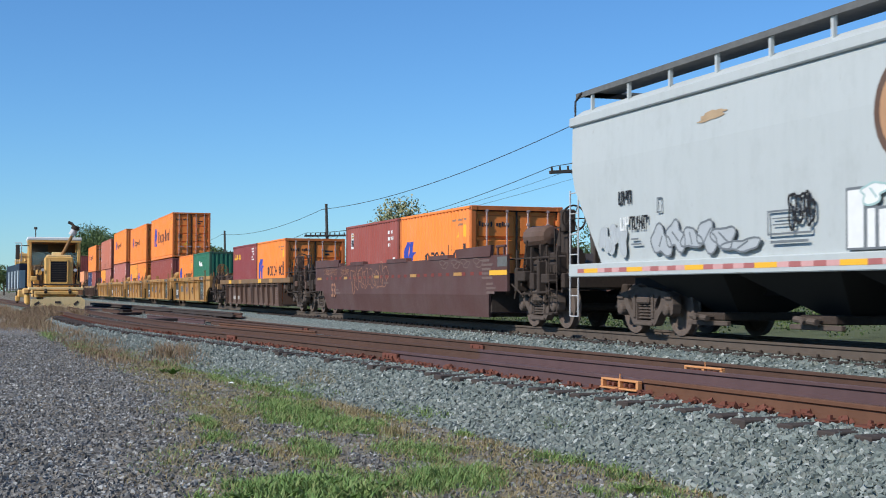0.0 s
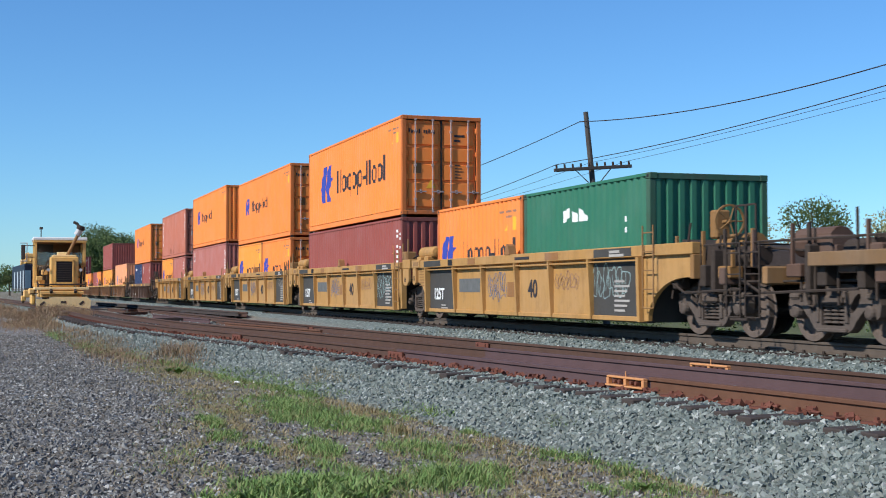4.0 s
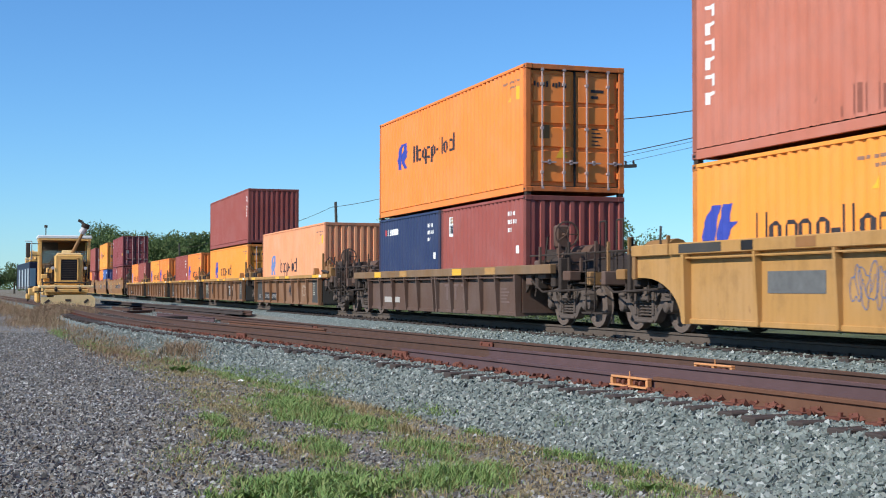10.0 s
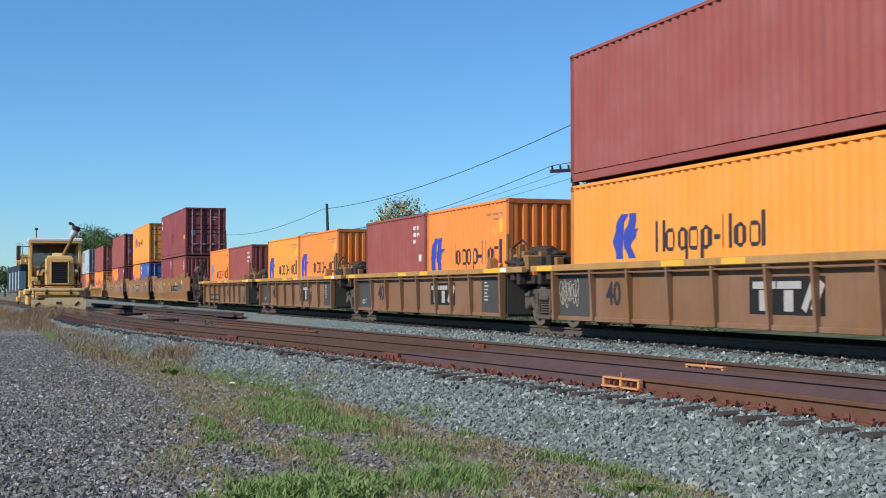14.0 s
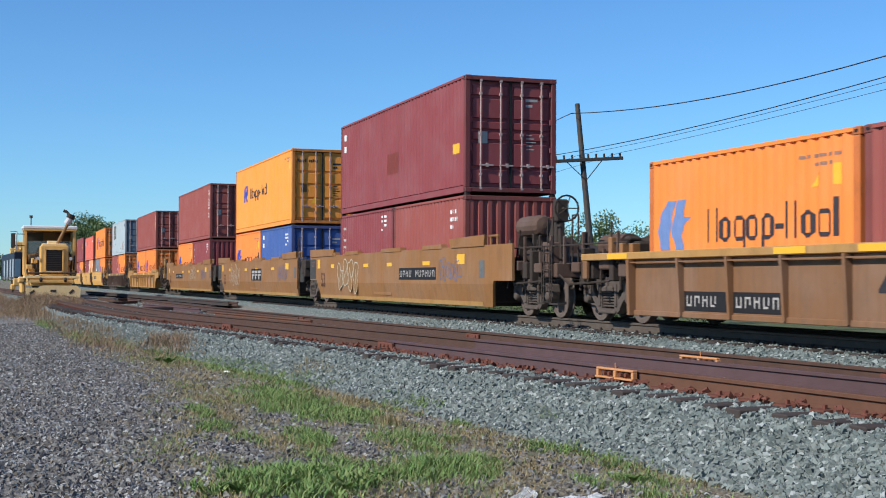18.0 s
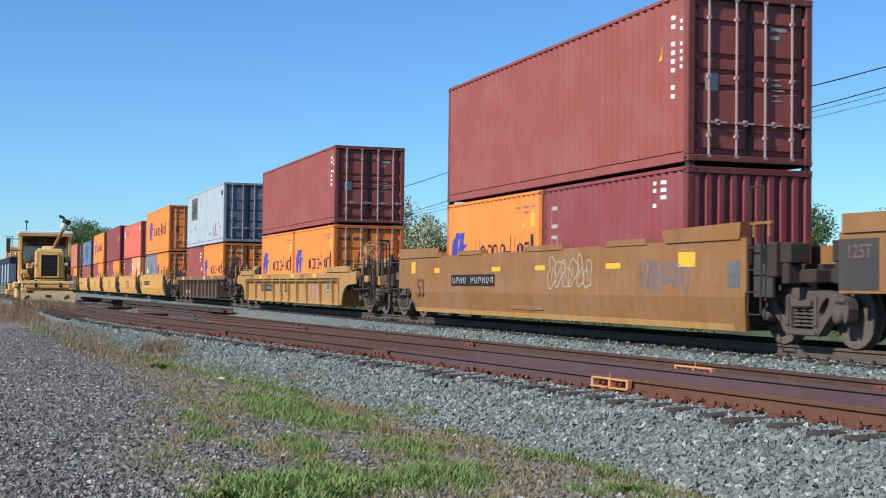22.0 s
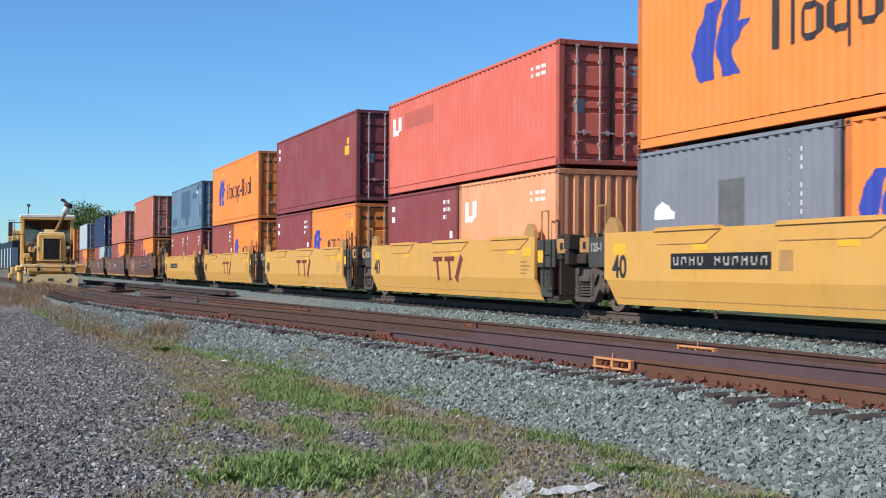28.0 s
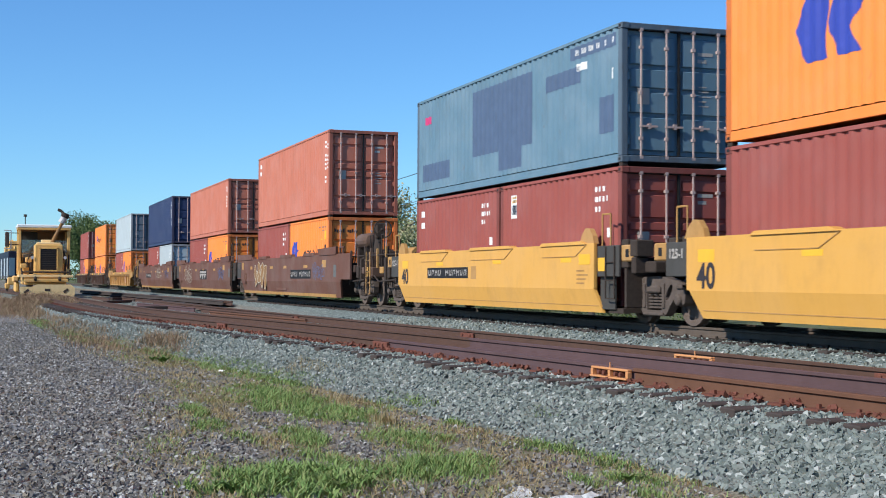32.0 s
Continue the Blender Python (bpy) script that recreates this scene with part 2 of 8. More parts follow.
GLASS.node_tree.nodes["Principled BSDF"].inputs["Transmission Weight"].default_value = 0.9
CAB_DARK = plain("cab_interior", (0.07, 0.055, 0.045), 0.8)
CAB_BROWN = plain("brown_cab_lining", (0.20, 0.10, 0.045), 0.8)
STAIN = plain("thin_rust_wash", (0.44, 0.31, 0.19), 0.7, 0, 0.3, 5)
RUST_SPECK = plain("rust_specks", (0.17, 0.085, 0.045), 0.8, 0, 0.4, 9)
STREAK = plain("dirty_water_streaks", (0.27, 0.095, 0.065), 0.7, 0, 0.35, 9)
CORAL_PATCH = plain("coral_cover_paint", (0.50, 0.125, 0.095), 0.65, 0, 0.2, 4)
SILVER_FILL = plain("pale_grey_spray_paint", (0.40, 0.42, 0.43), 0.6, 0, 0.15, 5)
PAPER = plain("white_litter", (0.82, 0.82, 0.80), 0.7, 0, 0.1, 9)

STONE = islands("ballast_stone", [(0.124, 0.146, 0.132), (0.186, 0.212, 0.192), (0.217, 0.242, 0.218), (0.153, 0.177, 0.161), (0.201, 0.225, 0.202), (0.241, 0.268, 0.240), (0.172, 0.195, 0.176), (0.418, 0.433, 0.399), (0.203, 0.212, 0.184), (0.138, 0.158, 0.145), (0.215, 0.230, 0.205), (0.282, 0.303, 0.273)], 0.8)
GRAVEL = islands("road_gravel", [(0.095, 0.091, 0.086), (0.169, 0.160, 0.150), (0.241, 0.230, 0.215), (0.153, 0.129, 0.103), (0.196, 0.184, 0.168), (0.285, 0.275, 0.255), (0.124, 0.119, 0.111), (0.443, 0.435, 0.410), (0.174, 0.163, 0.149), (0.211, 0.178, 0.139), (0.138, 0.130, 0.120), (0.306, 0.297, 0.275)], 0.9)
BLADE = islands("grass_blade", [(0.108, 0.174, 0.049), (0.157, 0.258, 0.071), (0.205, 0.332, 0.092), (0.254, 0.279, 0.099), (0.302, 0.405, 0.140)], 0.7, 0)
DOCK = plain("broad_weed_leaf", (0.17, 0.27, 0.075), 0.6, 0, 0.3, 20)
STRAW = islands("dry_grass_blade", [(0.23, 0.165, 0.080), (0.33, 0.245, 0.120), (0.45, 0.36, 0.20), (0.20, 0.195, 0.075)], 0.8, 0)
WEED = islands("dry_weed", [(0.195, 0.114, 0.072), (0.280, 0.176, 0.107), (0.390, 0.280, 0.176), (0.247, 0.202, 0.098)], 0.85, 0)
LEAF = islands("tree_leaf", [(0.05, 0.085, 0.025), (0.085, 0.13, 0.04), (0.12, 0.17, 0.055), (0.14, 0.16, 0.06)], 0.75, 0)
LEAF_PALE = islands("turning_leaf", [(0.22, 0.25, 0.12), (0.31, 0.33, 0.16), (0.40, 0.36, 0.20), (0.44, 0.39, 0.25)], 0.75, 0)
BARK = plain("bark", (0.085, 0.068, 0.052), 0.9, 0, 0.4, 8)


def ground_material():
    """Gravel, ballast, soil and turf; the mask of the sheet says which lies where."""
    m, n, l = tree_of("ground_cover")
    p = n["Principled BSDF"]
    at = n.new("ShaderNodeVertexColor")
    at.layer_name = "cover"
    sep = n.new("ShaderNodeSeparateColor")
    l.new(at.outputs[0], sep.inputs[0])

    def cells(scale, a, b, c):
        tc = n.new("ShaderNodeTexCoord")
        v = n.new("ShaderNodeTexVoronoi")
        v.inputs["Scale"].default_value = scale
        l.new(tc.outputs["Object"], v.inputs["Vector"])
        k = n.new("ShaderNodeSeparateColor")
        l.new(v.outputs["Color"], k.inputs[0])
        x = mix(n, l, k.outputs[0], a, b)
        x = mix(n, l, ramp(n, l, k.outputs[1], 0.86, 0.9), x, c)
        return x, v.outputs["Distance"]

    gravel, gd = cells(24, (0.066, 0.064, 0.060), (0.262, 0.251, 0.235), (0.46, 0.43, 0.40))
    stone, sd = cells(19, (0.10, 0.122, 0.113), (0.195, 0.226, 0.208), (0.32, 0.345, 0.325))
    soil = mix(n, l, noise_tex(n, l, 9, 8), (0.115, 0.092, 0.056), (0.29, 0.228, 0.142))
    turf = mix(n, l, noise_tex(n, l, 5, 8), (0.055, 0.085, 0.026), (0.15, 0.15, 0.07))
    big = ramp(n, l, noise_tex(n, l, 0.9, 8, (0.5, 1, 1)), 0.45, 0.72)
    gravel = mix(n, l, times(n, l, big, 0.75), gravel, soil)
    speck, _ = cells(60, (0.10, 0.083, 0.06), (0.30, 0.26, 0.20), (0.46, 0.43, 0.38))
    soil = mix(n, l, 0.55, soil, speck)
    c = mix(n, l, sep.outputs[2], gravel, soil)
    c = mix(n, l, sep.outputs[0], c, turf)
    c = mix(n, l, sep.outputs[1], c, stone)
    l.new(c, p.inputs["Base Color"])
    p.inputs["Roughness"].default_value = 0.95
    p.inputs["Specular IOR Level"].default_value = 0.2
    h = mix(n, l, sep.outputs[1], gd, sd)
    l.new(bump(n, l, h, 0.7, 0.04), p.inputs["Normal"])
    return m


GROUND = ground_material()

# ---- building helpers ----
SHARED = {}


def part(name, data, material, parent, label="", m=None):
    """Links a bmesh or mesh as one object under a thing or a part."""
    if isinstance(data, bmesh.types.BMesh):
        me = bpy.data.meshes.new(name)
        data.to_mesh(me)
        data.free()
        data = me
    if material is not None and not data.materials:
        data.materials.append(material)
    ob = new(name, data)
    if parent is not None:
        ob.parent = parent
    if m is not None:
        ob.matrix_basis = m
    return tagged(ob, label)


def keep(key, build):
    """A mesh that is built once and shared by alike parts."""
    if key not in SHARED:
        b = build()
        if isinstance(b, bmesh.types.BMesh):
            me = bpy.data.meshes.new(str(key[0]))
            b.to_mesh(me)
            b.free()
            b = me
        SHARED[key] = b
    return SHARED[key]


def thing(name, label, category, group="", kind="", m=None):
    ob = new(name)
    ob.empty_display_size = 0.3
    if m is not None:
        ob.matrix_basis = m
    return tagged(ob, label, category, group, kind)


def box(bm, x0, x1, y0, y1, z0, z1, bev=0.0, m=None):
    """An upright box in bm, with chamfered edges where bev is given."""
    mat = Matrix.LocRotScale(((x0 + x1) / 2, (y0 + y1) / 2, (z0 + z1) / 2), None, (abs(x1 - x0), abs(y1 - y0), abs(z1 - z0)))
    if m is not None:
        mat = m @ mat
    vs = bmesh.ops.create_cube(bm, size=1, matrix=mat)["verts"]
    if bev:
        es = list({e for v in vs for e in v.link_edges})
        bmesh.ops.bevel(bm, geom=es, offset=bev, segments=1, affect="EDGES")
    return bm


def boxes(*rows, bev=0.0):
    bm = bmesh.new()
    for r in rows:
        box(bm, *r, bev=bev)
    return bm


def rod(bm, a, b, r, seg=6):
    """A round bar from a to b."""
    a, b = Vector(a), Vector(b)
    d = b - a
    mat = Matrix.Translation((a + b) / 2) @ d.to_track_quat("Z", "Y").to_matrix().to_4x4()
    bmesh.ops.create_cone(bm, cap_ends=True, segments=seg, radius1=r, radius2=r, depth=d.length, matrix=mat)
    return bm


def rods(r, *pairs, seg=6):
    bm = bmesh.new()
    for a, b in pairs:
        rod(bm, a, b, r, seg)
    return bm


def bar(bm, a, b, w, y0, y1):
    """A flat bar in the xz plane from a to b, w wide, between y0 and y1."""
    a, b = Vector(a), Vector(b)
    d = (b - a)
    nrm = Vector((-d.y, d.x)).normalized() * w / 2
    pts = [a + nrm, b + nrm, b - nrm, a - nrm]
    lo = [bm.verts.new((p.x, y0, p.y)) for p in pts]
    hi = [bm.verts.new((p.x, y1, p.y)) for p in pts]
    bm.faces.new(lo)
    bm.faces.new(hi[::-1])
    for i in range(4):
        bm.faces.new((lo[i], hi[i], hi[(i + 1) % 4], lo[(i + 1) % 4]))
    return bm


def prism(bm, pts, y0, y1):
    """An outline in the xz plane, solid between y0 and y1."""
    lo = [bm.verts.new((x, y0, z)) for x, z in pts]
    hi = [bm.verts.new((x, y1, z)) for x, z in pts]
    bm.faces.new(lo)
    bm.faces.new(hi[::-1])
    k = len(pts)
    for i in range(k):
        bm.faces.new((lo[i], hi[i], hi[(i + 1) % k], lo[(i + 1) % k]))
    bmesh.ops.recalc_face_normals(bm, faces=bm.faces)
    return bm


def section(bm, pts, x0, x1):
    """An outline in the yz plane, drawn along x."""
    lo = [bm.verts.new((x0, y, z)) for y, z in pts]
    hi = [bm.verts.new((x1, y, z)) for y, z in pts]
    bm.faces.new(lo)
    bm.faces.new(hi[::-1])
    k = len(pts)
    for i in range(k):
        bm.faces.new((lo[i], hi[i], hi[(i + 1) % k], lo[(i + 1) % k]))
    bmesh.ops.recalc_face_normals(bm, faces=bm.faces)
    return bm


def lathe(bm, prof, seg, m, caps=True):
    """A profile of (radius, height) turned about the y axis."""
    rings = []
    for r, h in prof:
        rings.append([bm.verts.new(m @ Vector((r * math.cos(a), h, r * math.sin(a)))) for a in [2 * math.pi * i / seg for i in range(seg)]])
    for a, b in zip(rings, rings[1:]):
        for i in range(seg):
            bm.faces.new((a[i], a[(i + 1) % seg], b[(i + 1) % seg], b[i]))
    if caps:
        bm.faces.new(rings[0][::-1])
        bm.faces.new(rings[-1])
    bmesh.ops.recalc_face_normals(bm, faces=bm.faces)
    return bm


def mesh_from(name, verts, faces, smooth=False):
    """A mesh from numpy arrays of vertices and of equal-sided faces."""
    me = bpy.data.meshes.new(name)
    verts, faces = np.asarray(verts, np.float32), np.asarray(faces, np.int32)
    k = faces.shape[1]
    me.vertices.add(len(verts))
    me.vertices.foreach_set("co", verts.ravel())
    me.loops.add(faces.size)
    me.loops.foreach_set("vertex_index", faces.ravel())
    me.polygons.add(len(faces))
    me.polygons.foreach_set("loop_start", np.arange(0, faces.size, k, dtype=np.int32))
    me.update(calc_edges=True)
    me.validate()
    me.polygons.foreach_set("use_smooth", [smooth] * len(me.polygons))
    return me


def text_mesh(s, size, bold=0.0, look_key=""):
    def build():
        cu = bpy.data.curves.new("t", "FONT")
        cu.body, cu.size, cu.extrude, cu.offset = s, size, 0.002, bold
        cu.align_x, cu.align_y = "CENTER", "CENTER"
        ob = bpy.data.objects.new("t", cu)
        me = bpy.data.meshes.new_from_object(ob)
        bpy.data.objects.remove(ob)
        me.transform(Matrix.Rotation(radians(90), 4, "X"))
        return me
    return keep(("text", s, size, bold, look_key), build)


# ---- ground ----
RAIL = 0.83      # head of the main track's rails
SIDE = 0.64      # head of the siding's rails
MAIN_Y = 12.34   # middle of the main track
NEAR_RAIL = [(60, 7.7), (20, 7.6), (0, 7.45), (-9.7, 7.15), (-15, 6.74), (-21, 6.22), (-29.2, 5.35), (-38.3, 4.2), (-50, 3.5), (-65, 3.15), (-84, 2.85), (-100, 2.15), (-130, 0.7), (-170, -0.9), (-500, -4.0)]


def smooth_path(rows):
    xs = np.array([r[0] for r in rows][::-1], float)
    ys = np.array([r[1] for r in rows][::-1], float)
    sl = np.gradient(ys, xs)

    def f(x):
        x = np.clip(np.asarray(x, float), xs[0], xs[-1])
        i = np.clip(np.searchsorted(xs, x) - 1, 0, len(xs) - 2)
        h = xs[i + 1] - xs[i]
        t = (x - xs[i]) / h
        return ((1 + 2 * t) * (1 - t) ** 2) * ys[i] + t * (1 - t) ** 2 * h * sl[i] + t * t * (3 - 2 * t) * ys[i + 1] + t * t * (t - 1) * h * sl[i + 1]
    return f


near_rail = smooth_path(NEAR_RAIL)


def fbm(x, y, seed=0.0):
    """Cheap smooth noise for arrays, about -1 to 1."""
    s = seed
    return (np.sin(x * 1.31 + 2.1 * np.sin(y * 0.73 + s) + s) + np.sin(y * 1.57 + 1.7 * np.sin(x * 0.91 - s) + 2 * s) + 0.6 * np.sin(x * 3.1 + y * 2.3 + 3 * s) + 0.6 * np.sin(y * 4.3 - x * 2.7 + s)) / 3.2


def ground_z(x, y):
    x, y = np.asarray(x, float), np.asarray(y, float)
    u = y - near_rail(x)
    base = 0.03 * fbm(x * 0.5, y * 0.5) + np.clip(-x - 30, 0, 60) * 0.004
    up = np.interp(u, [-1.75, -1.45, -0.66, -0.3, 1.8, 2.6], [0, 0.05, 0.385, 0.422, 0.43, 0.40])
    z = np.where(u < -1.75, base, np.maximum(base * 0.6, up))
    rise = np.interp(y, [9.6, 10.6, 14.2, 15.8, 19, 26], [0, 1, 1, 0.45, 0.1, 0.0])
    top = np.where(y < 13, np.interp(y, [9.6, 10.9, 11.2], [0.36, 0.60, 0.63]), 0.63 * rise)
    z = np.where(y > 13, top, np.maximum(z, top * (y > 9.6)))
    return z


# Patches of turf on the strip beside the bank: middle, half-widths, strength, kind of growth.
TURF = [(-17.0, 3.75, 2.2, 0.50, 1.0), (-15.3, 4.19, 0.9, 0.26, 0.9), (-16.1, 5.18, 1.0, 0.36, 0.8), (-13.2, 3.08, 0.75, 0.24, 1.0), (-11.86, 2.93, 0.4, 0.15, 0.8), (-10.3, 2.3, 0.75, 0.62, 1.3),
        (-10.6, 2.75, 0.7, 0.55, 0.9), (-10.7, 3.54, 0.85, 0.32, 1.1), (-10.9, 3.97, 0.6, 0.30, 0.9), (-12.6, 4.0, 0.8, 0.3, 0.8), (-11.6, 5.17, 0.55, 0.22, 0.8), (-10.6, 5.23, 0.45, 0.2, 0.8), (-14.5, 2.35, 0.5, 0.2, 0.8), (-13.3, 2.5, 0.4, 0.13, 0.7),
        (-16.2, 2.46, 0.8, 0.13, 0.8), (-24.2, 4.4, 3.0, 0.55, 0.65), (-20.5, 4.6, 1.6, 0.45, 0.6), (-28.5, 3.7, 2.5, 0.4, 0.5), (-38.0, 2.6, 4.0, 0.5, 0.45), (-33.0, 3.3, 1.6, 0.4, 0.5), (-47.0, 2.2, 4.0, 0.5, 0.5)]
TUFTS = [(-13.2, 5.68, 0.35, 0.13), (-9.7, 4.55, 0.4, 0.10), (-9.75, 4.86, 0.25, 0.07), (-9.55, 5.06, 0.4, 0.12), (-12.6, 4.4, 0.2, 0.08), (-14.0, 5.0, 0.3, 0.1), (-8.9, 4.7, 0.3, 0.1)]
DRY = [(-30.8, 3.95, 2.6, 0.5, 0.30, 500), (-35.2, 2.75, 5.0, 0.6, 0.20, 800), (-18.3, 2.95, 1.3, 0.38, 0.08, 700), (-21.5, 4.95, 2.4, 0.5, 0.13, 900), (-14.3, 4.28, 0.35, 0.12, 0.20, 110), (-16.6, 4.5, 0.9, 0.25, 0.13, 350), (-12.7, 4.5, 1.1, 0.55, 0.07, 420),
       (-10.1, 4.5, 0.8, 0.40, 0.06, 260), (-11.0, 3.1, 0.5, 0.4, 0.09, 160), (-13.5, 2.7, 1.2, 0.3, 0.06, 260), (-26.5, 3.4, 2.5, 0.4, 0.12, 600), (-44.0, 2.6, 6.0, 0.6, 0.24, 700), (-58.0, 2.3, 8.0, 0.8, 0.35, 1100), (-68.0, 2.2, 8.0, 1.0, 0.34, 1500), (-77.0, 2.7, 4.0, 1.3, 0.45, 1600), (-74.0, 1.6, 6.0, 0.6, 0.45, 1400), (-90.0, 0.2, 14.0, 0.9, 0.45, 2600), (-112.0, -1.4, 18.0, 1.4, 0.6, 3000), (-60.0, 0.9, 6.0, 0.7, 0.18, 900), (-150.0, -4.0, 22.0, 2.5, 0.8, 2600), (-66.0, 3.6, 4.0, 0.5, 0.42, 900)]


def patch(x, y, cx, cy, rx, ry):
    """How deep a place lies in an uneven patch, 0 at its edge and beyond."""
    d = ((x - cx) / rx) ** 2 + ((y - cy) / ry) ** 2
    e = 0.8 * fbm(x * 3.3, y * 7.1, cx) + 0.5 * fbm(x * 9.0, y * 17.0, cy)
    return np.clip((1.2 - d * 0.75 + e) * 0.9, 0, 1)


def cover(x, y):
    """Shares of turf, ballast and soil at a place."""
    u = y - near_rail(x)
    f, g = fbm(x * 0.8, y * 1.5, 1.0), fbm(x * 2.3, y * 2.9, 4.0)
    ball = np.interp(u + 0.12 * g, [-1.75, -1.5], [0, 1]) * np.interp(y, [15.5, 16.5], [1, 0])
    ball = np.where((u > 0.2) & (y < 10.4), ball * np.interp(x + 4 * g, [-62, -40], [0.12, 1]), ball)
    left = np.interp(x, [-110, -47, -23, -15.5, -10.8, 0], [0.6, 2.5, 2.75, 2.1, 1.3, 0.6])
    strip = np.interp(y - left + 0.35 * f + 0.25 * g, [-0.5, 0.45], [0, 1]) * (1 - ball)
    turf = np.zeros_like(u)
    for cx, cy, rx, ry, w in TURF:
        turf = np.maximum(turf, patch(x, y, cx, cy, rx, ry) * min(1, w))
    turf = np.maximum(turf, strip * np.clip(0.12 + 0.5 * f + 0.35 * g, 0, 0.5)) * (1 - ball)
    stony = patch(x, y, -11.9, 3.45, 0.9, 0.30) + patch(x, y, -15.0, 3.2, 1.2, 0.35) + patch(x, y, -12.5, 2.2, 1.5, 0.3)
    soil = strip * np.clip(1.0 + 0.4 * g - stony, 0, 1)
    far = np.interp(y, [15.5, 17.5], [0, 1])
    turf = np.maximum(turf, far * np.interp(y, [20, 27], [0.25, 0.9]))
    wide = np.interp(y, [-60, -14], [1, 0])
    turf = np.maximum(turf, wide)
    return turf, ball, np.maximum(np.maximum(soil, far), (u > 0.2) * np.interp(x, [-62, -40], [0.9, 0]))


def spread(lo, hi, step, far, grow=1.16):
    a = list(np.arange(lo, hi + step / 2, step))
    d, x = step, hi
    while x < far[1]:
        d *= grow
        x += d
        a.append(x)
    d, x = step, lo
    while x > far[0]:
        d *= grow
        x -= d
        a.insert(0, x)
    return np.array(a)


def make_ground():
    xs, ys = spread(-44, -4, 0.16, (-3500, 2500)), spread(-3, 16, 0.12, (-1500, 2500))
    gx, gy = np.meshgrid(xs, ys, indexing="ij")
    fine = (gx > -60) & (gx < 5) & (gy > -5) & (gy < 17)
    z = ground_z(gx, gy) + np.where(fine, 0.012 * fbm(gx * 9, gy * 9, 2.0), 0)
    verts = np.stack([gx, gy, z], -1).reshape(-1, 3)
    ny = len(ys)
    i, j = np.meshgrid(np.arange(len(xs) - 1), np.arange(ny - 1), indexing="ij")
    a = (i * ny + j).ravel()
    me = mesh_from("ground", verts, np.stack([a, a + ny, a + ny + 1, a + 1], 1), True)
    t, b, s = cover(verts[:, 0], verts[:, 1])
    col = np.ones((len(verts), 4), np.float32)
    col[:, 0], col[:, 1], col[:, 2] = t, b, s
    at = me.color_attributes.new("cover", "FLOAT_COLOR", "POINT")
    at.data.foreach_set("color", col.ravel())
    tagged(part("ground", me, GROUND, None), "grey gravel yard with ballast banks and patchy grass", "ground", kind="structure")


make_ground()


# ---- tracks ----
def rail_outline(h=0.172):
    return [(-0.07, 0), (0.07, 0), (0.07, 0.012), (0.012, 0.035), (0.009, h - 0.05), (0.036, h - 0.038), (0.037, h - 0.006), (0.028, h),
            (-0.028, h), (-0.037, h - 0.006), (-0.036, h - 0.038), (-0.009, h - 0.05), (-0.012, 0.035), (-0.07, 0.012)]


def rail_mesh(path, xs, top, h=0.172):
    """A rail that follows path(x), with its head at height top."""
    out = rail_outline(h)
    k = len(out)
    xs = np.asarray(xs, float)
    y = path(xs)
    sl = np.gradient(y, xs)
    nx, ny = -sl / np.sqrt(1 + sl**2), 1 / np.sqrt(1 + sl**2)
    vs = np.array([[(x + nx[i] * a, y[i] + ny[i] * a, top - h + b) for a, b in out] for i, x in enumerate(xs)]).reshape(-1, 3)
    fs = [(i * k + j, (i + 1) * k + j, (i + 1) * k + (j + 1) % k, i * k + (j + 1) % k) for i in range(len(xs) - 1) for j in range(k)]
    me = mesh_from("rail", vs, fs)
    bm = bmesh.new()
    bm.from_mesh(me)
    bmesh.ops.recalc_face_normals(bm, faces=bm.faces)
    bm.to_mesh(me)
    bm.free()
    return me


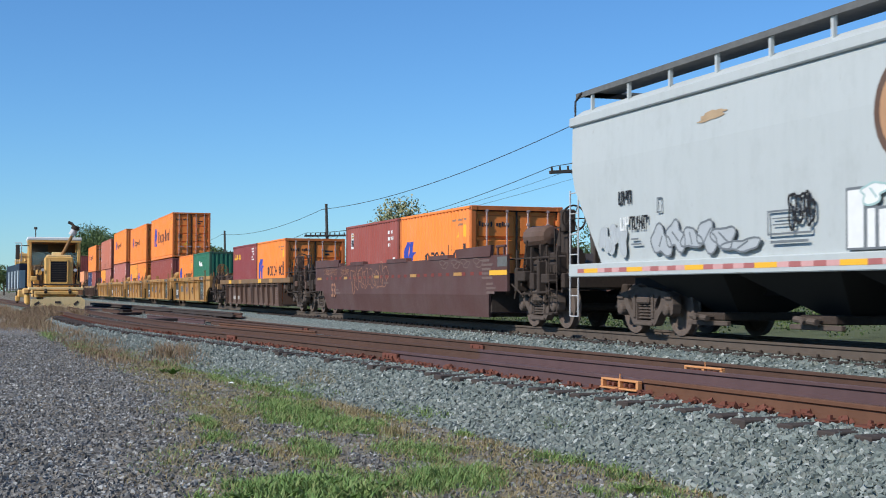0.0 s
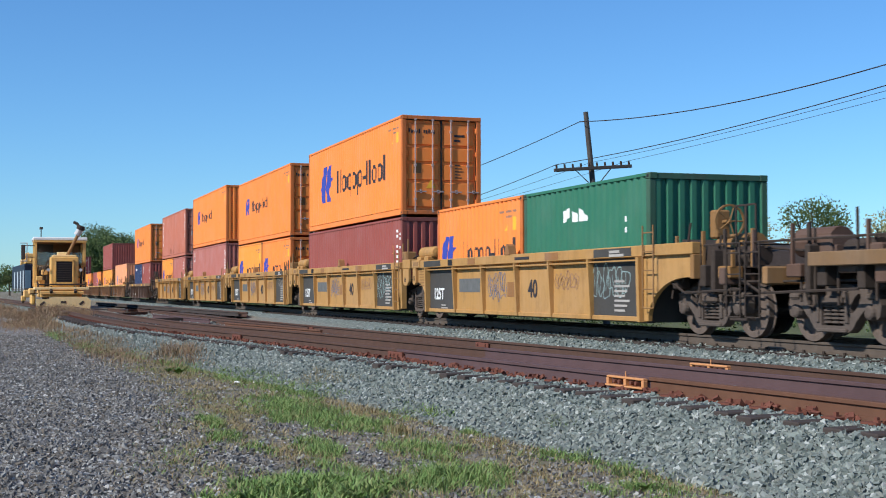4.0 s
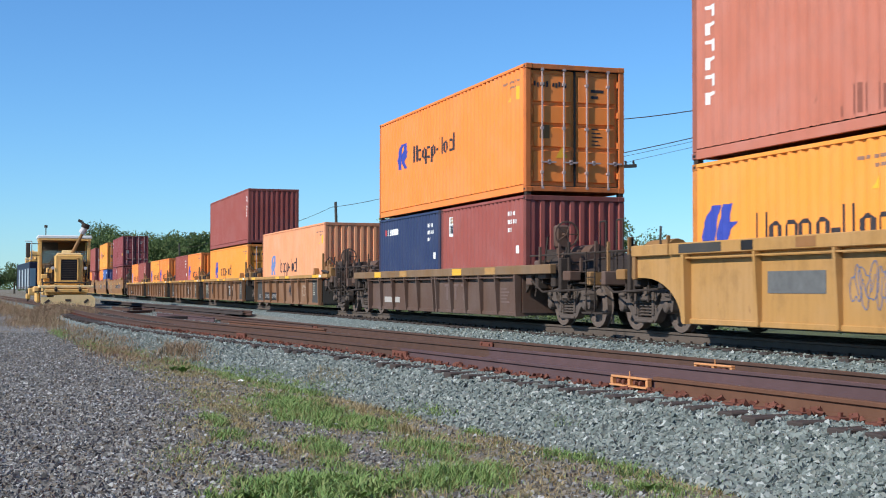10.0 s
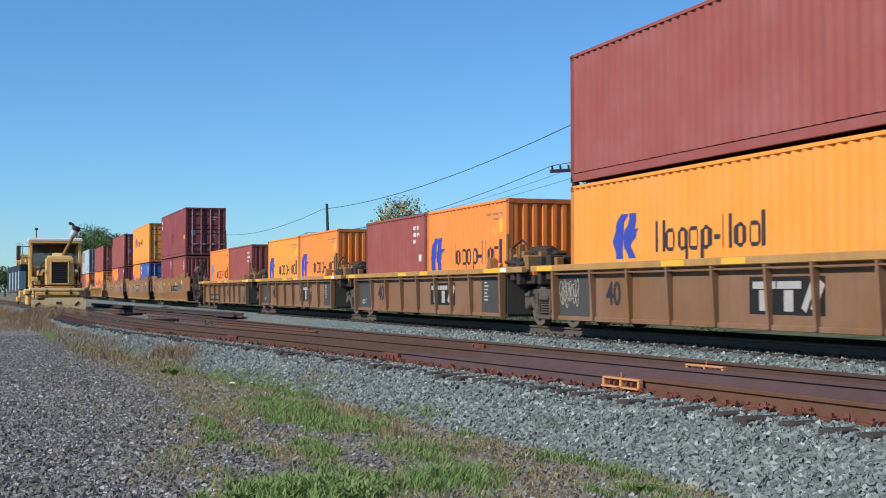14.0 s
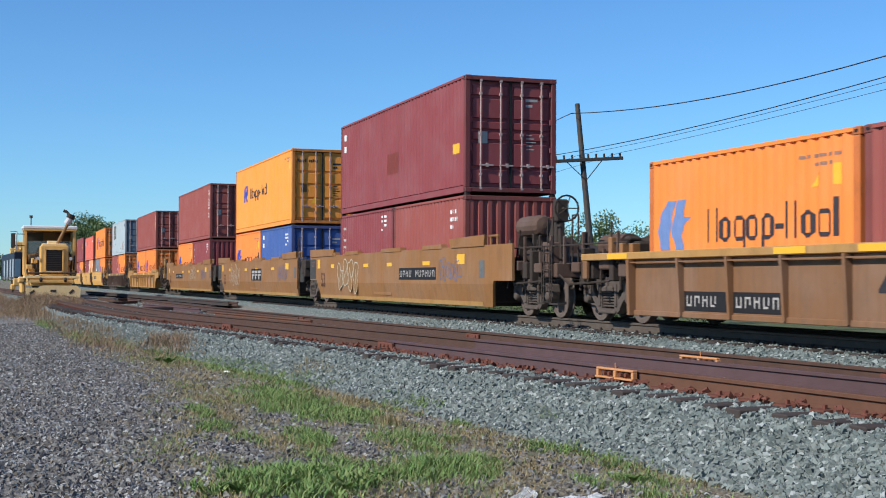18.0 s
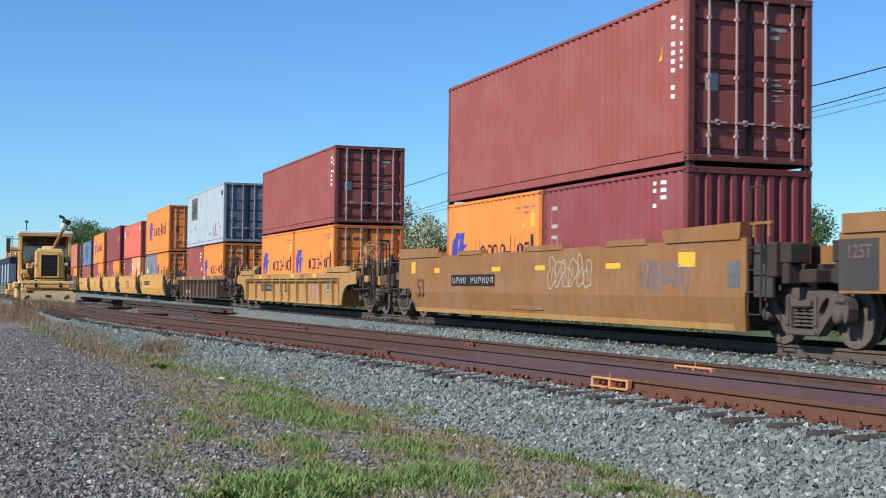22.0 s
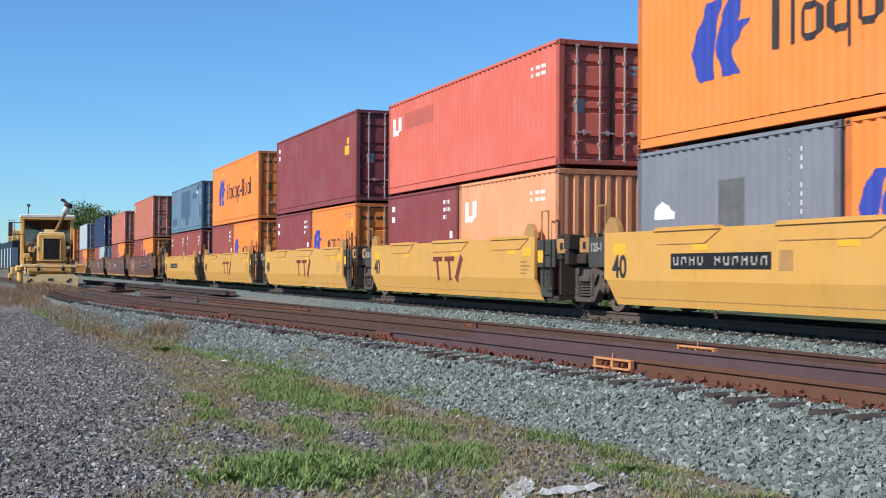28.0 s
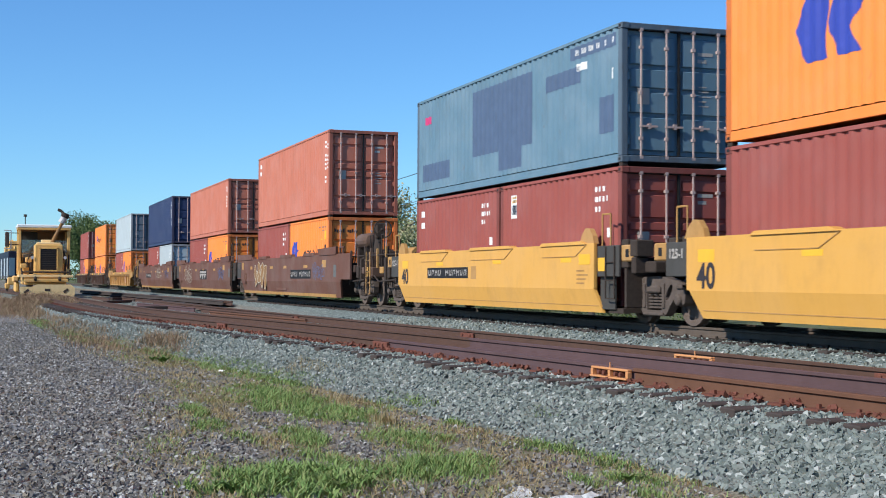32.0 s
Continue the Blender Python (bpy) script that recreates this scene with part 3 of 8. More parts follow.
def make_tracks():
    main = thing("main_track", "rusty main line track on grey stone ballast", "railway track", kind="structure")
    mx = np.concatenate([np.linspace(-900, -100, 40), np.linspace(-95, 60, 40), np.linspace(80, 600, 20)])
    for dy in (-0.755, 0.755):
        part("rail", rail_mesh(lambda x: np.full_like(x, MAIN_Y + dy), mx, RAIL), MAIN_RAIL, main)
    tie = keep(("tie",), lambda: boxes((-0.115, 0.115, -1.3, 1.3, -0.17, 0), bev=0.012))
    plate = keep(("tie_plate",), lambda: boxes((-0.10, 0.10, -0.19, 0.19, 0, 0.02), (-0.02, 0.02, -0.115, -0.085, 0.02, 0.06), (-0.02, 0.02, 0.085, 0.115, 0.02, 0.06)))
    main_plate = keep(("main_tie_plate",), lambda: plate.copy())
    rng = random.Random(5)
    x = -2.0
    for i in range(110):
        part("tie", tie, TIE_WOOD, main, m=pose(x, MAIN_Y + rng.uniform(-0.05, 0.05), RAIL - 0.178, 0, 0, rng.uniform(-1.5, 1.5)))
        part("tie_plate", main_plate, GRIME_SHADE, main, m=pose(x, MAIN_Y - 0.755, RAIL - 0.19))
        x -= 0.51
    siding = thing("siding_track", "curved siding with violet-brown rusty rails and old wooden ties", "railway track", kind="structure")
    sx = np.concatenate([np.linspace(-480, -100, 20), np.linspace(-95, 10, 106), np.linspace(15, 60, 8)])
    cuts = [(-480, -30.2, RAIL_RUST), (-30.2, -20.9, RAIL_RUST), (-20.9, -13.3, RAIL_VIOLET), (-13.3, 60, RAIL_ORANGE)]
    for k, dy in enumerate((0, 1.51)):
        for a, b, mt in cuts:
            s = np.concatenate([[a], sx[(sx > a) & (sx < b)], [b]])
            part("rail", rail_mesh(lambda v: near_rail(v) + dy, s, SIDE), mt if k == 0 else (RAIL_VIOLET if b > -20 else RAIL_RUST), siding)
    x = 0.5
    for i in range(170):
        c = float(near_rail(x)) + 0.755
        a = math.degrees(math.atan(float(near_rail(x + 0.5) - near_rail(x - 0.5))))
        part("tie", tie, TIE_WOOD, siding, m=pose(x, c - 0.10 + rng.uniform(-0.10, 0.08), SIDE - 0.178, 0, rng.uniform(-1, 1), a + rng.uniform(-3, 3)))
        part("tie_plate", plate, SPIKE_RUST, siding, m=pose(x, c - 0.755, SIDE - 0.176, 0, 0, a))
        x -= 0.53
    # bolted joints
    for xv, w in ((-20.9, 0.62), (-30.2, 0.62)):
        yv = float(near_rail(xv))
        a = math.degrees(math.atan(float(near_rail(xv + 0.5) - near_rail(xv - 0.5))))
        j = part("joint_bar", keep(("joint_bar",), lambda: boxes((-w / 2, w / 2, -0.075, -0.03, 0.025, 0.13), (-0.2, -0.15, -0.1, -0.07, 0.06, 0.1), (-0.05, 0.0, -0.1, -0.07, 0.06, 0.1), (0.12, 0.17, -0.1, -0.07, 0.06, 0.1), bev=0.008)), SPIKE_RUST, siding, m=pose(xv, yv, SIDE - 0.172, 0, 0, a))
    # orange joint brackets
    for xv, dy in ((-13.72, 0.0), (-14.6, 1.51)):
        yv = float(near_rail(xv)) + dy
        a = math.degrees(math.atan(float(near_rail(xv + 0.5) - near_rail(xv - 0.5))))
        t = thing("joint_bracket", "orange painted steel joint bracket bolted to a rail", "rail joint", "orange brackets", m=pose(xv, yv, SIDE - (0.172 if dy == 0 else 0.105), 0, 0, a + (0 if dy == 0 else 180)))
        w = 0.40
        part("top_flange", boxes((-w, w, -0.10, -0.037, 0.125, 0.15), bev=0.006), JOINT_ORANGE, t)
        part("bottom_flange", boxes((-w, w, -0.12, -0.02, 0.03, 0.052), bev=0.006), JOINT_ORANGE, t)
        for px in (-w + 0.02, 0.0, w - 0.02):
            part("web_plate", boxes((px - 0.025, px + 0.025, -0.10, -0.045, 0.052, 0.125), bev=0.004), JOINT_ORANGE, t)
        for px in (-0.24, -0.13, 0.12, 0.23):
            part("bolt", rods(0.026, ((px, -0.10, 0.088), (px, -0.03, 0.088)), seg=6), SPIKE_RUST, t)
        part("pin", rods(0.008, ((-0.02, -0.07, 0.15), (-0.02, -0.07, 0.21))), JOINT_ORANGE, t)
    # a loose rail laid between the tracks
    lay = smooth_path([(40, 10.1), (0, 9.85), (-12.9, 9.54), (-25.6, 8.85), (-32.9, 8.4), (-50, 7.6), (-62, 7.2)])
    t = thing("loose_rail", "rusty loose rail laid on ballast between two tracks", "rail")
    ends = [-60, -36, -24.2, -12.3, 0, 38]
    for a, b in zip(ends, ends[1:]):
        part("rail_length", rail_mesh(lay, np.linspace(a + 0.004, b - 0.004, max(6, int(b - a))), SIDE), RAIL_RUST, t)
    for xv in ends[1:-1]:
        g = math.degrees(math.atan(float(lay(xv + 0.5) - lay(xv - 0.5))))
        part("joint_bar", keep(("loose_joint",), lambda: boxes((-0.3, 0.3, -0.06, -0.03, 0.03, 0.12), (-0.2, -0.16, -0.085, -0.055, 0.06, 0.1), (0.16, 0.2, -0.085, -0.055, 0.06, 0.1), bev=0.006)), SPIKE_RUST, t, m=pose(xv, float(lay(xv)), SIDE - 0.172, 0, 0, g))


make_tracks()

# ---- containers ----
HALF = 1.219
PITCH = 0.278
L40, L20, H8, H9 = 12.192, 6.058, 2.591, 2.896


def wave(x0, x1, pitch=PITCH, depth=0.036, flat=0.26, slope=0.24):
    """Stations along a corrugated wall: distance and how deep the sheet lies there."""
    n = max(1, round((x1 - x0) / pitch))
    p = (x1 - x0) / n
    pts = []
    for i in range(n):
        b = x0 + i * p
        pts += [(b, 0), (b + p * flat, 0), (b + p * (flat + slope), depth), (b + p * (1 - slope), depth)]
    return pts + [(x1, 0)]


def sheet(pts, z0, z1, put):
    """A corrugated sheet; put(distance, depth, z) gives the place."""
    vs = [put(a, d, z) for a, d in pts for z in (z0, z1)]
    fs = [(2 * i, 2 * i + 2, 2 * i + 3, 2 * i + 1) for i in range(len(pts) - 1)]
    return mesh_from("sheet", vs, fs)


def side_pts(L):
    return wave(-L + 0.13, -0.13)


def on_side(L, shapes):
    """Paint on the near wall, following its corrugation. shapes: x0, x1, then bottom and top at both."""
    pts = side_pts(L)
    px = np.array([p[0] for p in pts])
    pd = np.array([p[1] for p in pts])
    vs, fs = [], []
    for x0, x1, b0, t0, b1, t1 in shapes:
        cut = sorted({x0, x1, *[p for p in px if x0 < p < x1]})
        for a, b in zip(cut, cut[1:]):
            k = len(vs)
            for x in (a, b):
                f = (x - x0) / max(1e-6, x1 - x0)
                y = -HALF + 0.012 + np.interp(x, px, pd) - 0.004
                vs += [(x, y, b0 + f * (b1 - b0)), (x, y, t0 + f * (t1 - t0))]
            fs.append((k, k + 2, k + 3, k + 1))
    return mesh_from("marking", vs, fs)


def bars_word(x0, x1, z0, h):
    """A row of plain strokes and rings in the rhythm of a wordmark; it spells nothing."""
    rhythm = "2oqop-11oo1"
    wide = {"2": 1.0, "-": 0.62, "1": 0.48}
    u = (x1 - x0) / sum(wide.get(c, 0.95) for c in rhythm)
    s, xh, a, out = u * 0.20, h * 0.72, x0, []
    zt = z0 + xh
    for c in rhythm:
        w = wide.get(c, 0.95) * u
        b = a + w - u * 0.16
        if c in "21":
            out.append(rect(a, a + s, z0, z0 + h))
            if c == "2":
                out.append(rect(b - s, b, z0, z0 + h))
        elif c == "-":
            out.append(rect(a, b, z0 + xh * 0.38, z0 + xh * 0.58))
        else:
            d = s * 0.9
            out += [(a, a + s, z0 + d, zt - d, z0 + d * 0.2, zt - d * 0.2), (b - s, b, z0 + d * 0.2, zt - d * 0.2, z0 + d, zt - d), rect(a + s, b - s, z0, z0 + s * 0.8), rect(a + s, b - s, zt - s * 0.8, zt)]
            if c == "p":
                out.append(rect(a - 0.004, a + s * 0.8, z0 - h * 0.30, z0 + d))
            elif c == "q":
                out.append(rect(b - s * 0.8, b + 0.004, z0 - h * 0.30, z0 + d))
        a += w
    return out


MARK_ROWS = [(0.0, 0.16, 0.44, 0.58, 0.84), (0.12, 0.10, 0.42, 0.53, 0.78), (0.28, 0.03, 0.42, 0.46, 0.72), (0.40, 0.0, 0.44, 0.45, 0.78), (0.55, 0.05, 0.46, 0.47, 0.92), (0.64, 0.11, 0.46, 0.49, 1.0), (0.66, 0.12, 0.46, 0.50, 0.80), (0.82, 0.20, 0.48, 0.58, 0.86), (1.0, 0.30, 0.58, 0.66, 0.92)]


def mark_shape(x0, x1, z0, z1):
    """Two leaning blue blades side by side, in thin courses."""
    w, h, n = x1 - x0, z1 - z0, 40
    rows = np.array(MARK_ROWS)
    out = []
    for i in range(n):
        a, b, c, d = (float(np.interp((i + 0.5) / n, rows[:, 0], rows[:, k])) for k in (1, 2, 3, 4))
        for u, v in ((a, b), (c, d)):
            out.append(rect(x0 + u * w, x0 + v * w, z0 + h * i / n, z0 + h * (i + 1) / n))
    return out


def code_bars(x0, z0, z1, n, w=0.10, gap=0.22):
    """Upright columns of small bars, like a serial number painted down a wall."""
    out = []
    k = int((z1 - z0) / gap)
    for c in range(n):
        for i in range(k):
            if (i * 7 + c * 3) % 5 != 4:
                a = x0 + c * 0.32
                z = z1 - i * gap
                out.append((a, a + w * 0.8, z - gap * 0.52, z, z - gap * 0.52, z))
    return out


def code_rows(x0, z1, rows=(5, 6, 3)):
    """Rows of small bars across a wall, like a painted serial number."""
    return [rect(x0 + i * 0.10, x0 + i * 0.10 + 0.045 + 0.02 * ((i * 3 + k) % 2), z1 - k * 0.19 - 0.10, z1 - k * 0.19) for k, n in enumerate(rows) for i in range(n)]


def rect(x0, x1, z0, z1):
    return (x0, x1, z0, z1, z0, z1)


def container(name, label, L, H, mat, end, deco, m, group, rod_mat=None, door_mat=None):
    t = thing(name, label, "shipping container", group, m=m)
    door_mat = door_mat or mat
    pts = side_pts(L)
    z0, z1 = 0.183, H - 0.065
    me = keep(("side", L, H, mat.name), lambda: sheet(pts, z0, z1, lambda a, d, z: (a, -HALF + 0.012 + d, z)))
    part("side_wall", me, mat, t)
    part("side_wall", keep(("far_side", L, H, mat.name), lambda: boxes((-L + 0.1, -0.1, HALF - 0.05, HALF - 0.02, z0, z1))), mat, t)
    part("roof", keep(("roof", L, H, mat.name), lambda: boxes((-L + 0.1, -0.1, -HALF + 0.06, HALF - 0.06, H - 0.05, H - 0.02))), mat, t)
    part("floor", keep(("floor", L, H, mat.name), lambda: boxes((-L + 0.1, -0.1, -HALF + 0.06, HALF - 0.06, 0.10, 0.16))), mat, t)
    rail_t = keep(("top_rail", L, mat.name), lambda: boxes((-L + 0.16, -0.16, -0.03, 0.03, -0.032, 0.032), bev=0.006))
    rail_b = keep(("bottom_rail", L, mat.name), lambda: boxes((-L + 0.16, -0.16, -0.03, 0.03, -0.08, 0.08), bev=0.006))
    post = keep(("corner_post", H, mat.name), lambda: boxes((-0.075, 0.075, -0.065, 0.065, 0.118, H - 0.118), bev=0.012))
    cast = keep(("corner_casting", mat.name), lambda: boxes((-0.089, 0.089, -0.081, 0.081, -0.059, 0.059), bev=0.012))
    cut = keep(("casting_hole",), lambda: boxes((-0.04, 0.04, -0.002, 0.002, -0.022, 0.022), bev=0.0))
    for sy in (-1, 1):
        part("top_rail", rail_t, mat, t, m=pose(0, sy * (HALF - 0.03), H - 0.033))
        part("bottom_rail", rail_b, mat, t, m=pose(0, sy * (HALF - 0.03), 0.08))
        for x in (-0.09, -L + 0.09):
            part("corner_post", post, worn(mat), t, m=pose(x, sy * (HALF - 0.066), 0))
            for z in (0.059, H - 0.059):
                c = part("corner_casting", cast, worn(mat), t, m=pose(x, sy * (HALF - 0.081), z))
                if sy < 0:
                    part("opening", cut, MARK_BLACK, c, m=pose(0, -0.082, 0))
    part("end_wall", keep(("rear", H, mat.name), lambda: boxes((-0.03, 0.03, -HALF + 0.13, HALF - 0.13, 0.02, H - 0.02))), mat, t, m=pose(-L + 0.06, 0, 0))
    header = keep(("end_sill", mat.name), lambda: boxes((-0.05, 0.05, -HALF + 0.16, HALF - 0.16, -0.055, 0.055), bev=0.008))
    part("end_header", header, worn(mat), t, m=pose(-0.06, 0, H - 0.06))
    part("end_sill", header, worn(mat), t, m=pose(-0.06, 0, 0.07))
    if end == "ribs":
        w = keep(("front_ribs", H, mat.name), lambda: sheet(wave(-HALF + 0.13, HALF - 0.13, 0.245, 0.050, 0.40, 0.085), 0.12, H - 0.11, lambda a, d, z: (-0.022 - d, a, z)))
        part("end_wall", w, mat, t)
    else:
        for sy in (-1, 1):
            door = part("door", keep(("door", H, door_mat.name), lambda: door_mesh(H, DOOR_PLANS["mixed" if mat in (MAROON, WINE, BRICK, CORAL) else "long"])), door_mat, t, m=pose(-0.04, sy * 0.547, 0))
            for q in (-0.26, 0.27):
                part("lock_rod", keep(("lock_rod", H), lambda: lock_rod(H)), rod_mat or (ROD_DUST if mat in (ORANGE, YELLOW_ORANGE, SALMON) else STEEL), door, m=pose(0.010, q, 0))
            part("door_seal", keep(("door_seal", H), lambda: boxes((-0.072, -0.03, -0.548, -0.528, 0.125, H - 0.115), (-0.072, -0.03, 0.528, 0.548, 0.125, H - 0.115), (-0.072, -0.03, -0.528, 0.528, 0.125, 0.145), (-0.072, -0.03, -0.528, 0.528, H - 0.135, H - 0.115))), RUBBER, door)
            for q in range(4):
                part("hinge", keep(("hinge", door_mat.name), lambda: boxes((-0.06, 0.012, -0.035, 0.045, -0.07, 0.07), bev=0.008)), door_mat, door, m=pose(0, sy * 0.535, 0.4 + q * (H - 0.8) / 3))
        part("door_gasket", keep(("gasket", H), lambda: boxes((-0.07, -0.05, -0.02, 0.02, 0.14, H - 0.13))), RUBBER, t)
        small = [(0.40, 0.72, 2.30), (0.40, 0.58, 2.16)] if H > 2.7 else [(0.40, 0.72, 2.05), (0.40, 0.58, 1.92)]
        bm = bmesh.new()
        for a, b, z in small:
            box(bm, -0.065, -0.060, a, b, z, z + 0.065)
        for i in range(5):
            box(bm, -0.065, -0.060, 0.42, 0.42 + 0.16 + 0.05 * (i % 3), 1.45 - i * 0.09, 1.475 - i * 0.09)
        dark = mat in (ORANGE, YELLOW_ORANGE, SALMON)
        part("door_marking", bm, INK if dark else SOFT_WHITE, t)["kind"] = "stuff"
        part("notice_plate", boxes((-0.065, -0.060, -0.86, -0.62, H * 0.42, H * 0.42 + 0.3)), SOFT_WHITE if not dark else CAR_TAN, t)
        if dark:
            part("door_word", boxes(*[(-0.065, -0.058, -1.0 + 0.075 * i, -0.955 + 0.075 * i, H - 0.50 - 0.02 * (i % 3 == 1), H - 0.42 + 0.03 * (i % 4 == 0)) for i in range(11) if i != 5]), INK, t)["kind"] = "stuff"
            bm = bmesh.new()
            vs = [bm.verts.new((-0.060, y, z)) for y, z in ((-0.47, 0.78), (-0.17, 0.78), (-0.32, 1.04))]
            bm.faces.new(vs)
            part("warning_sign", bm, MARK_YELLOW, t)
    for k, (kind, shapes) in enumerate(deco):
        if len(shapes) < 4:
            for one in shapes:
                part("marking", on_side(L, [one]), kind, t)
        else:
            part("marking", on_side(L, shapes), kind, t)["kind"] = "stuff"
    return t


def door_mesh(H, plan):
    """A door leaf: flat pressed panels with narrow ribs between them."""
    lo, hi = 0.19, H - 0.19
    k = (hi - lo) / sum(plan)
    zs = [(0.13, -0.062)]
    z = lo
    for p in plan:
        zs += [(z + 0.035, -0.068), (z + 0.055, -0.026), (z + p * k - 0.055, -0.026), (z + p * k - 0.035, -0.068)]
        z += p * k
    zs.append((H - 0.12, -0.062))
    ys = [-0.535, -0.475, -0.45, 0.45, 0.475, 0.535]
    vs = [(-0.062 if q in (0, 1, 4, 5) else d, y, z) for z, d in zs for q, y in enumerate(ys)]
    w = len(ys)
    fs = [(j * w + i, j * w + i + 1, (j + 1) * w + i + 1, (j + 1) * w + i) for j in range(len(zs) - 1) for i in range(w - 1)]
    return mesh_from("door", vs, fs)


DOOR_PLANS = {"long": (1.3, 0.88, 0.80, 1.15), "mixed": (0.7, 1.1, 0.44, 0.44, 0.95, 0.55)}


def lock_rod(H):
    bm = rods(0.021, ((0, 0, 0.10), (0, 0, H - 0.10)), seg=6)
    for z in (0.10, 0.45, H * 0.5, H - 0.45, H - 0.12):
        box(bm, -0.05, 0.024, -0.034, 0.034, z - 0.028, z + 0.028)
    box(bm, -0.005, 0.03, -0.03, 0.33, 0.66, 0.695)
    box(bm, -0.03, 0.03, 0.14, 0.20, 0.63, 0.73)
    return bm


def brand(L, H, style):
    """Blue blocks and a dark row of strokes on the near wall."""
    if style == "big":
        return mark_shape(-10.3, -8.5, 0.93, 2.2), bars_word(-7.85, -1.7, 1.14, 0.78)
    if style == "small":
        return mark_shape(-10.3, -9.2, 1.32, 2.05), bars_word(-8.65, -4.9, 1.42, 0.46)
    if style == "low":
        return mark_shape(-10.3, -9.2, 1.07, 1.9), bars_word(-8.6, -4.9, 1.16, 0.55)
    return mark_shape(-5.8, -4.65, 1.02, 1.86), bars_word(-4.1, -0.42, 1.12, 0.55)


def dressed(style, L, H):
    """Markings by style."""
    d = []
    right = code_bars(-0.62, 0.9, H - 0.35, 1, 0.09, 0.15) + code_bars(-0.32, 1.5, H - 0.45, 1, 0.05, 0.13) if L > 7 else code_rows(-1.15, H - 0.32) + [rect(-0.62, -0.52, H - 1.3, H - 1.12)]
    tri = (MARK_YELLOW, [(-1.12, -0.94, H - 1.05, H - 1.04, H - 1.05, H - 0.80)])
    if style.startswith("hl"):
        a, b = brand(L, H, {"hlb": "big", "hls": "small", "hll": "low"}.get(style[:3], "twenty"))
        faded = style.endswith("f")
        d = [(FADED_BLUE if faded else LOGO_BLUE, a), (FADED_INK if style.endswith("ff") else INK, b), (FADED_INK, [rect(-1.45 + 0.17 * i, -1.33 + 0.17 * i, H - 0.34, H - 0.29) for i in range(6)] + [rect(-1.1 + 0.17 * i, -0.98 + 0.17 * i, H - 0.46, H - 0.41) for i in range(3)]),
             (MARK_YELLOW, [(-1.15, -0.98, H - 0.75, H - 0.75, H - 0.75, H - 0.52), rect(-0.62, -0.47, H - 0.75, H - 0.45)])]
    elif style == "plain":
        d = [(WHITE, right)] + ([tri] if L > 7 else [])
    elif style == "left":
        d = [(WHITE, right + code_bars(-L + 0.35, H - 1.3, H - 0.3, 1, 0.28, 0.30))]
    elif style == "cmc":
        d = [(WHITE, [r for i in range(6) for r in (rect(-L + 0.46, -L + 0.76, H - 0.42 - 0.29 * i, H - 0.36 - 0.29 * i), rect(-L + (0.46 if i % 2 else 0.66), -L + (0.56 if i % 2 else 0.76), H - 0.56 - 0.29 * i, H - 0.42 - 0.29 * i))] + right), (STREAK, [rect(-8.0 + i * 0.19 + 0.05 * (i * 5 % 3), -7.965 + i * 0.19 + 0.05 * (i * 5 % 3) + 0.02 * (i % 3), 0.24, 0.38 + 0.085 * (i * 7 % 8) * (0.4 + 0.6 * math.sin(math.pi * i / 28))) for i in range(28)])]
    elif style == "touax":
        w = []
        for i in range(5):
            a = -L + 0.35 + i * 0.34
            w += [rect(a, a + 0.26, 1.95, 2.04), rect(a, a + 0.08, 1.95, 2.26 if i == 0 else 2.2), rect(a + 0.18, a + 0.26, 1.95, 2.18)]
        d = [(MARK_YELLOW, w), (WHITE, code_bars(-1.25, 1.75, 2.4, 2, 0.16, 0.12) + [rect(-0.5, -0.38, 2.2, 2.45)])]
    elif style == "badge":
        d = [(WHITE, [rect(-L + 0.55, -L + 0.93, H - 0.75, H - 0.24)] + right), (PATCH_BLUE, [rect(-L + 0.60, -L + 0.88, H - 0.67, H - 0.46)]), (MARK_YELLOW, [(-L + 0.60, -L + 0.88, H - 0.44, H - 0.38, H - 0.39, H - 0.33)]), (MARK_YELLOW, [(-L + 0.60, -L + 0.88, H - 0.35, H - 0.29, H - 0.30, H - 0.26)])]
    elif style == "navy":
        d = [(WHITE, [rect(-L + 0.85 + i * 0.23, -L + 1.02 + i * 0.23, 2.08, 2.26) for i in range(5)] + right), (MARK_RED, [rect(-L + 0.6, -L + 0.78, 2.08, 2.26)])]
    elif style == "green":
        d = [(WHITE, [(-L + 2.15, -L + 2.45, 1.85, 2.1, 1.95, 2.15), (-L + 2.55, -L + 2.85, 1.85, 2.1, 1.85, 2.0), (-L + 2.95, -L + 3.3, 1.85, 2.12, 1.85, 1.95)] + code_bars(-1.1, 1.3, 1.85, 1, 0.1, 0.2))]
    elif style == "tex":
        d = [(WHITE, code_bars(-L + 0.42, 1.45, H - 0.32, 1, 0.34, 0.38) + code_bars(-0.75, 0.5, H - 0.3, 1, 0.07, 0.17)), (MARK_YELLOW, [rect(-1.0, -0.55, 1.0, 1.25)]), (MARK_MAROON, [rect(-6.8, -5.8, 0.9, 1.5)])]
    elif style == "tex2":
        d = [(WHITE, code_bars(-L + 0.42, 1.45, H - 0.32, 1, 0.3, 0.3)), (MARK_YELLOW, [rect(-1.5, -0.95, 1.55, 1.85), rect(-1.35, -1.1, 1.9, 2.1)])]
    elif style == "go":
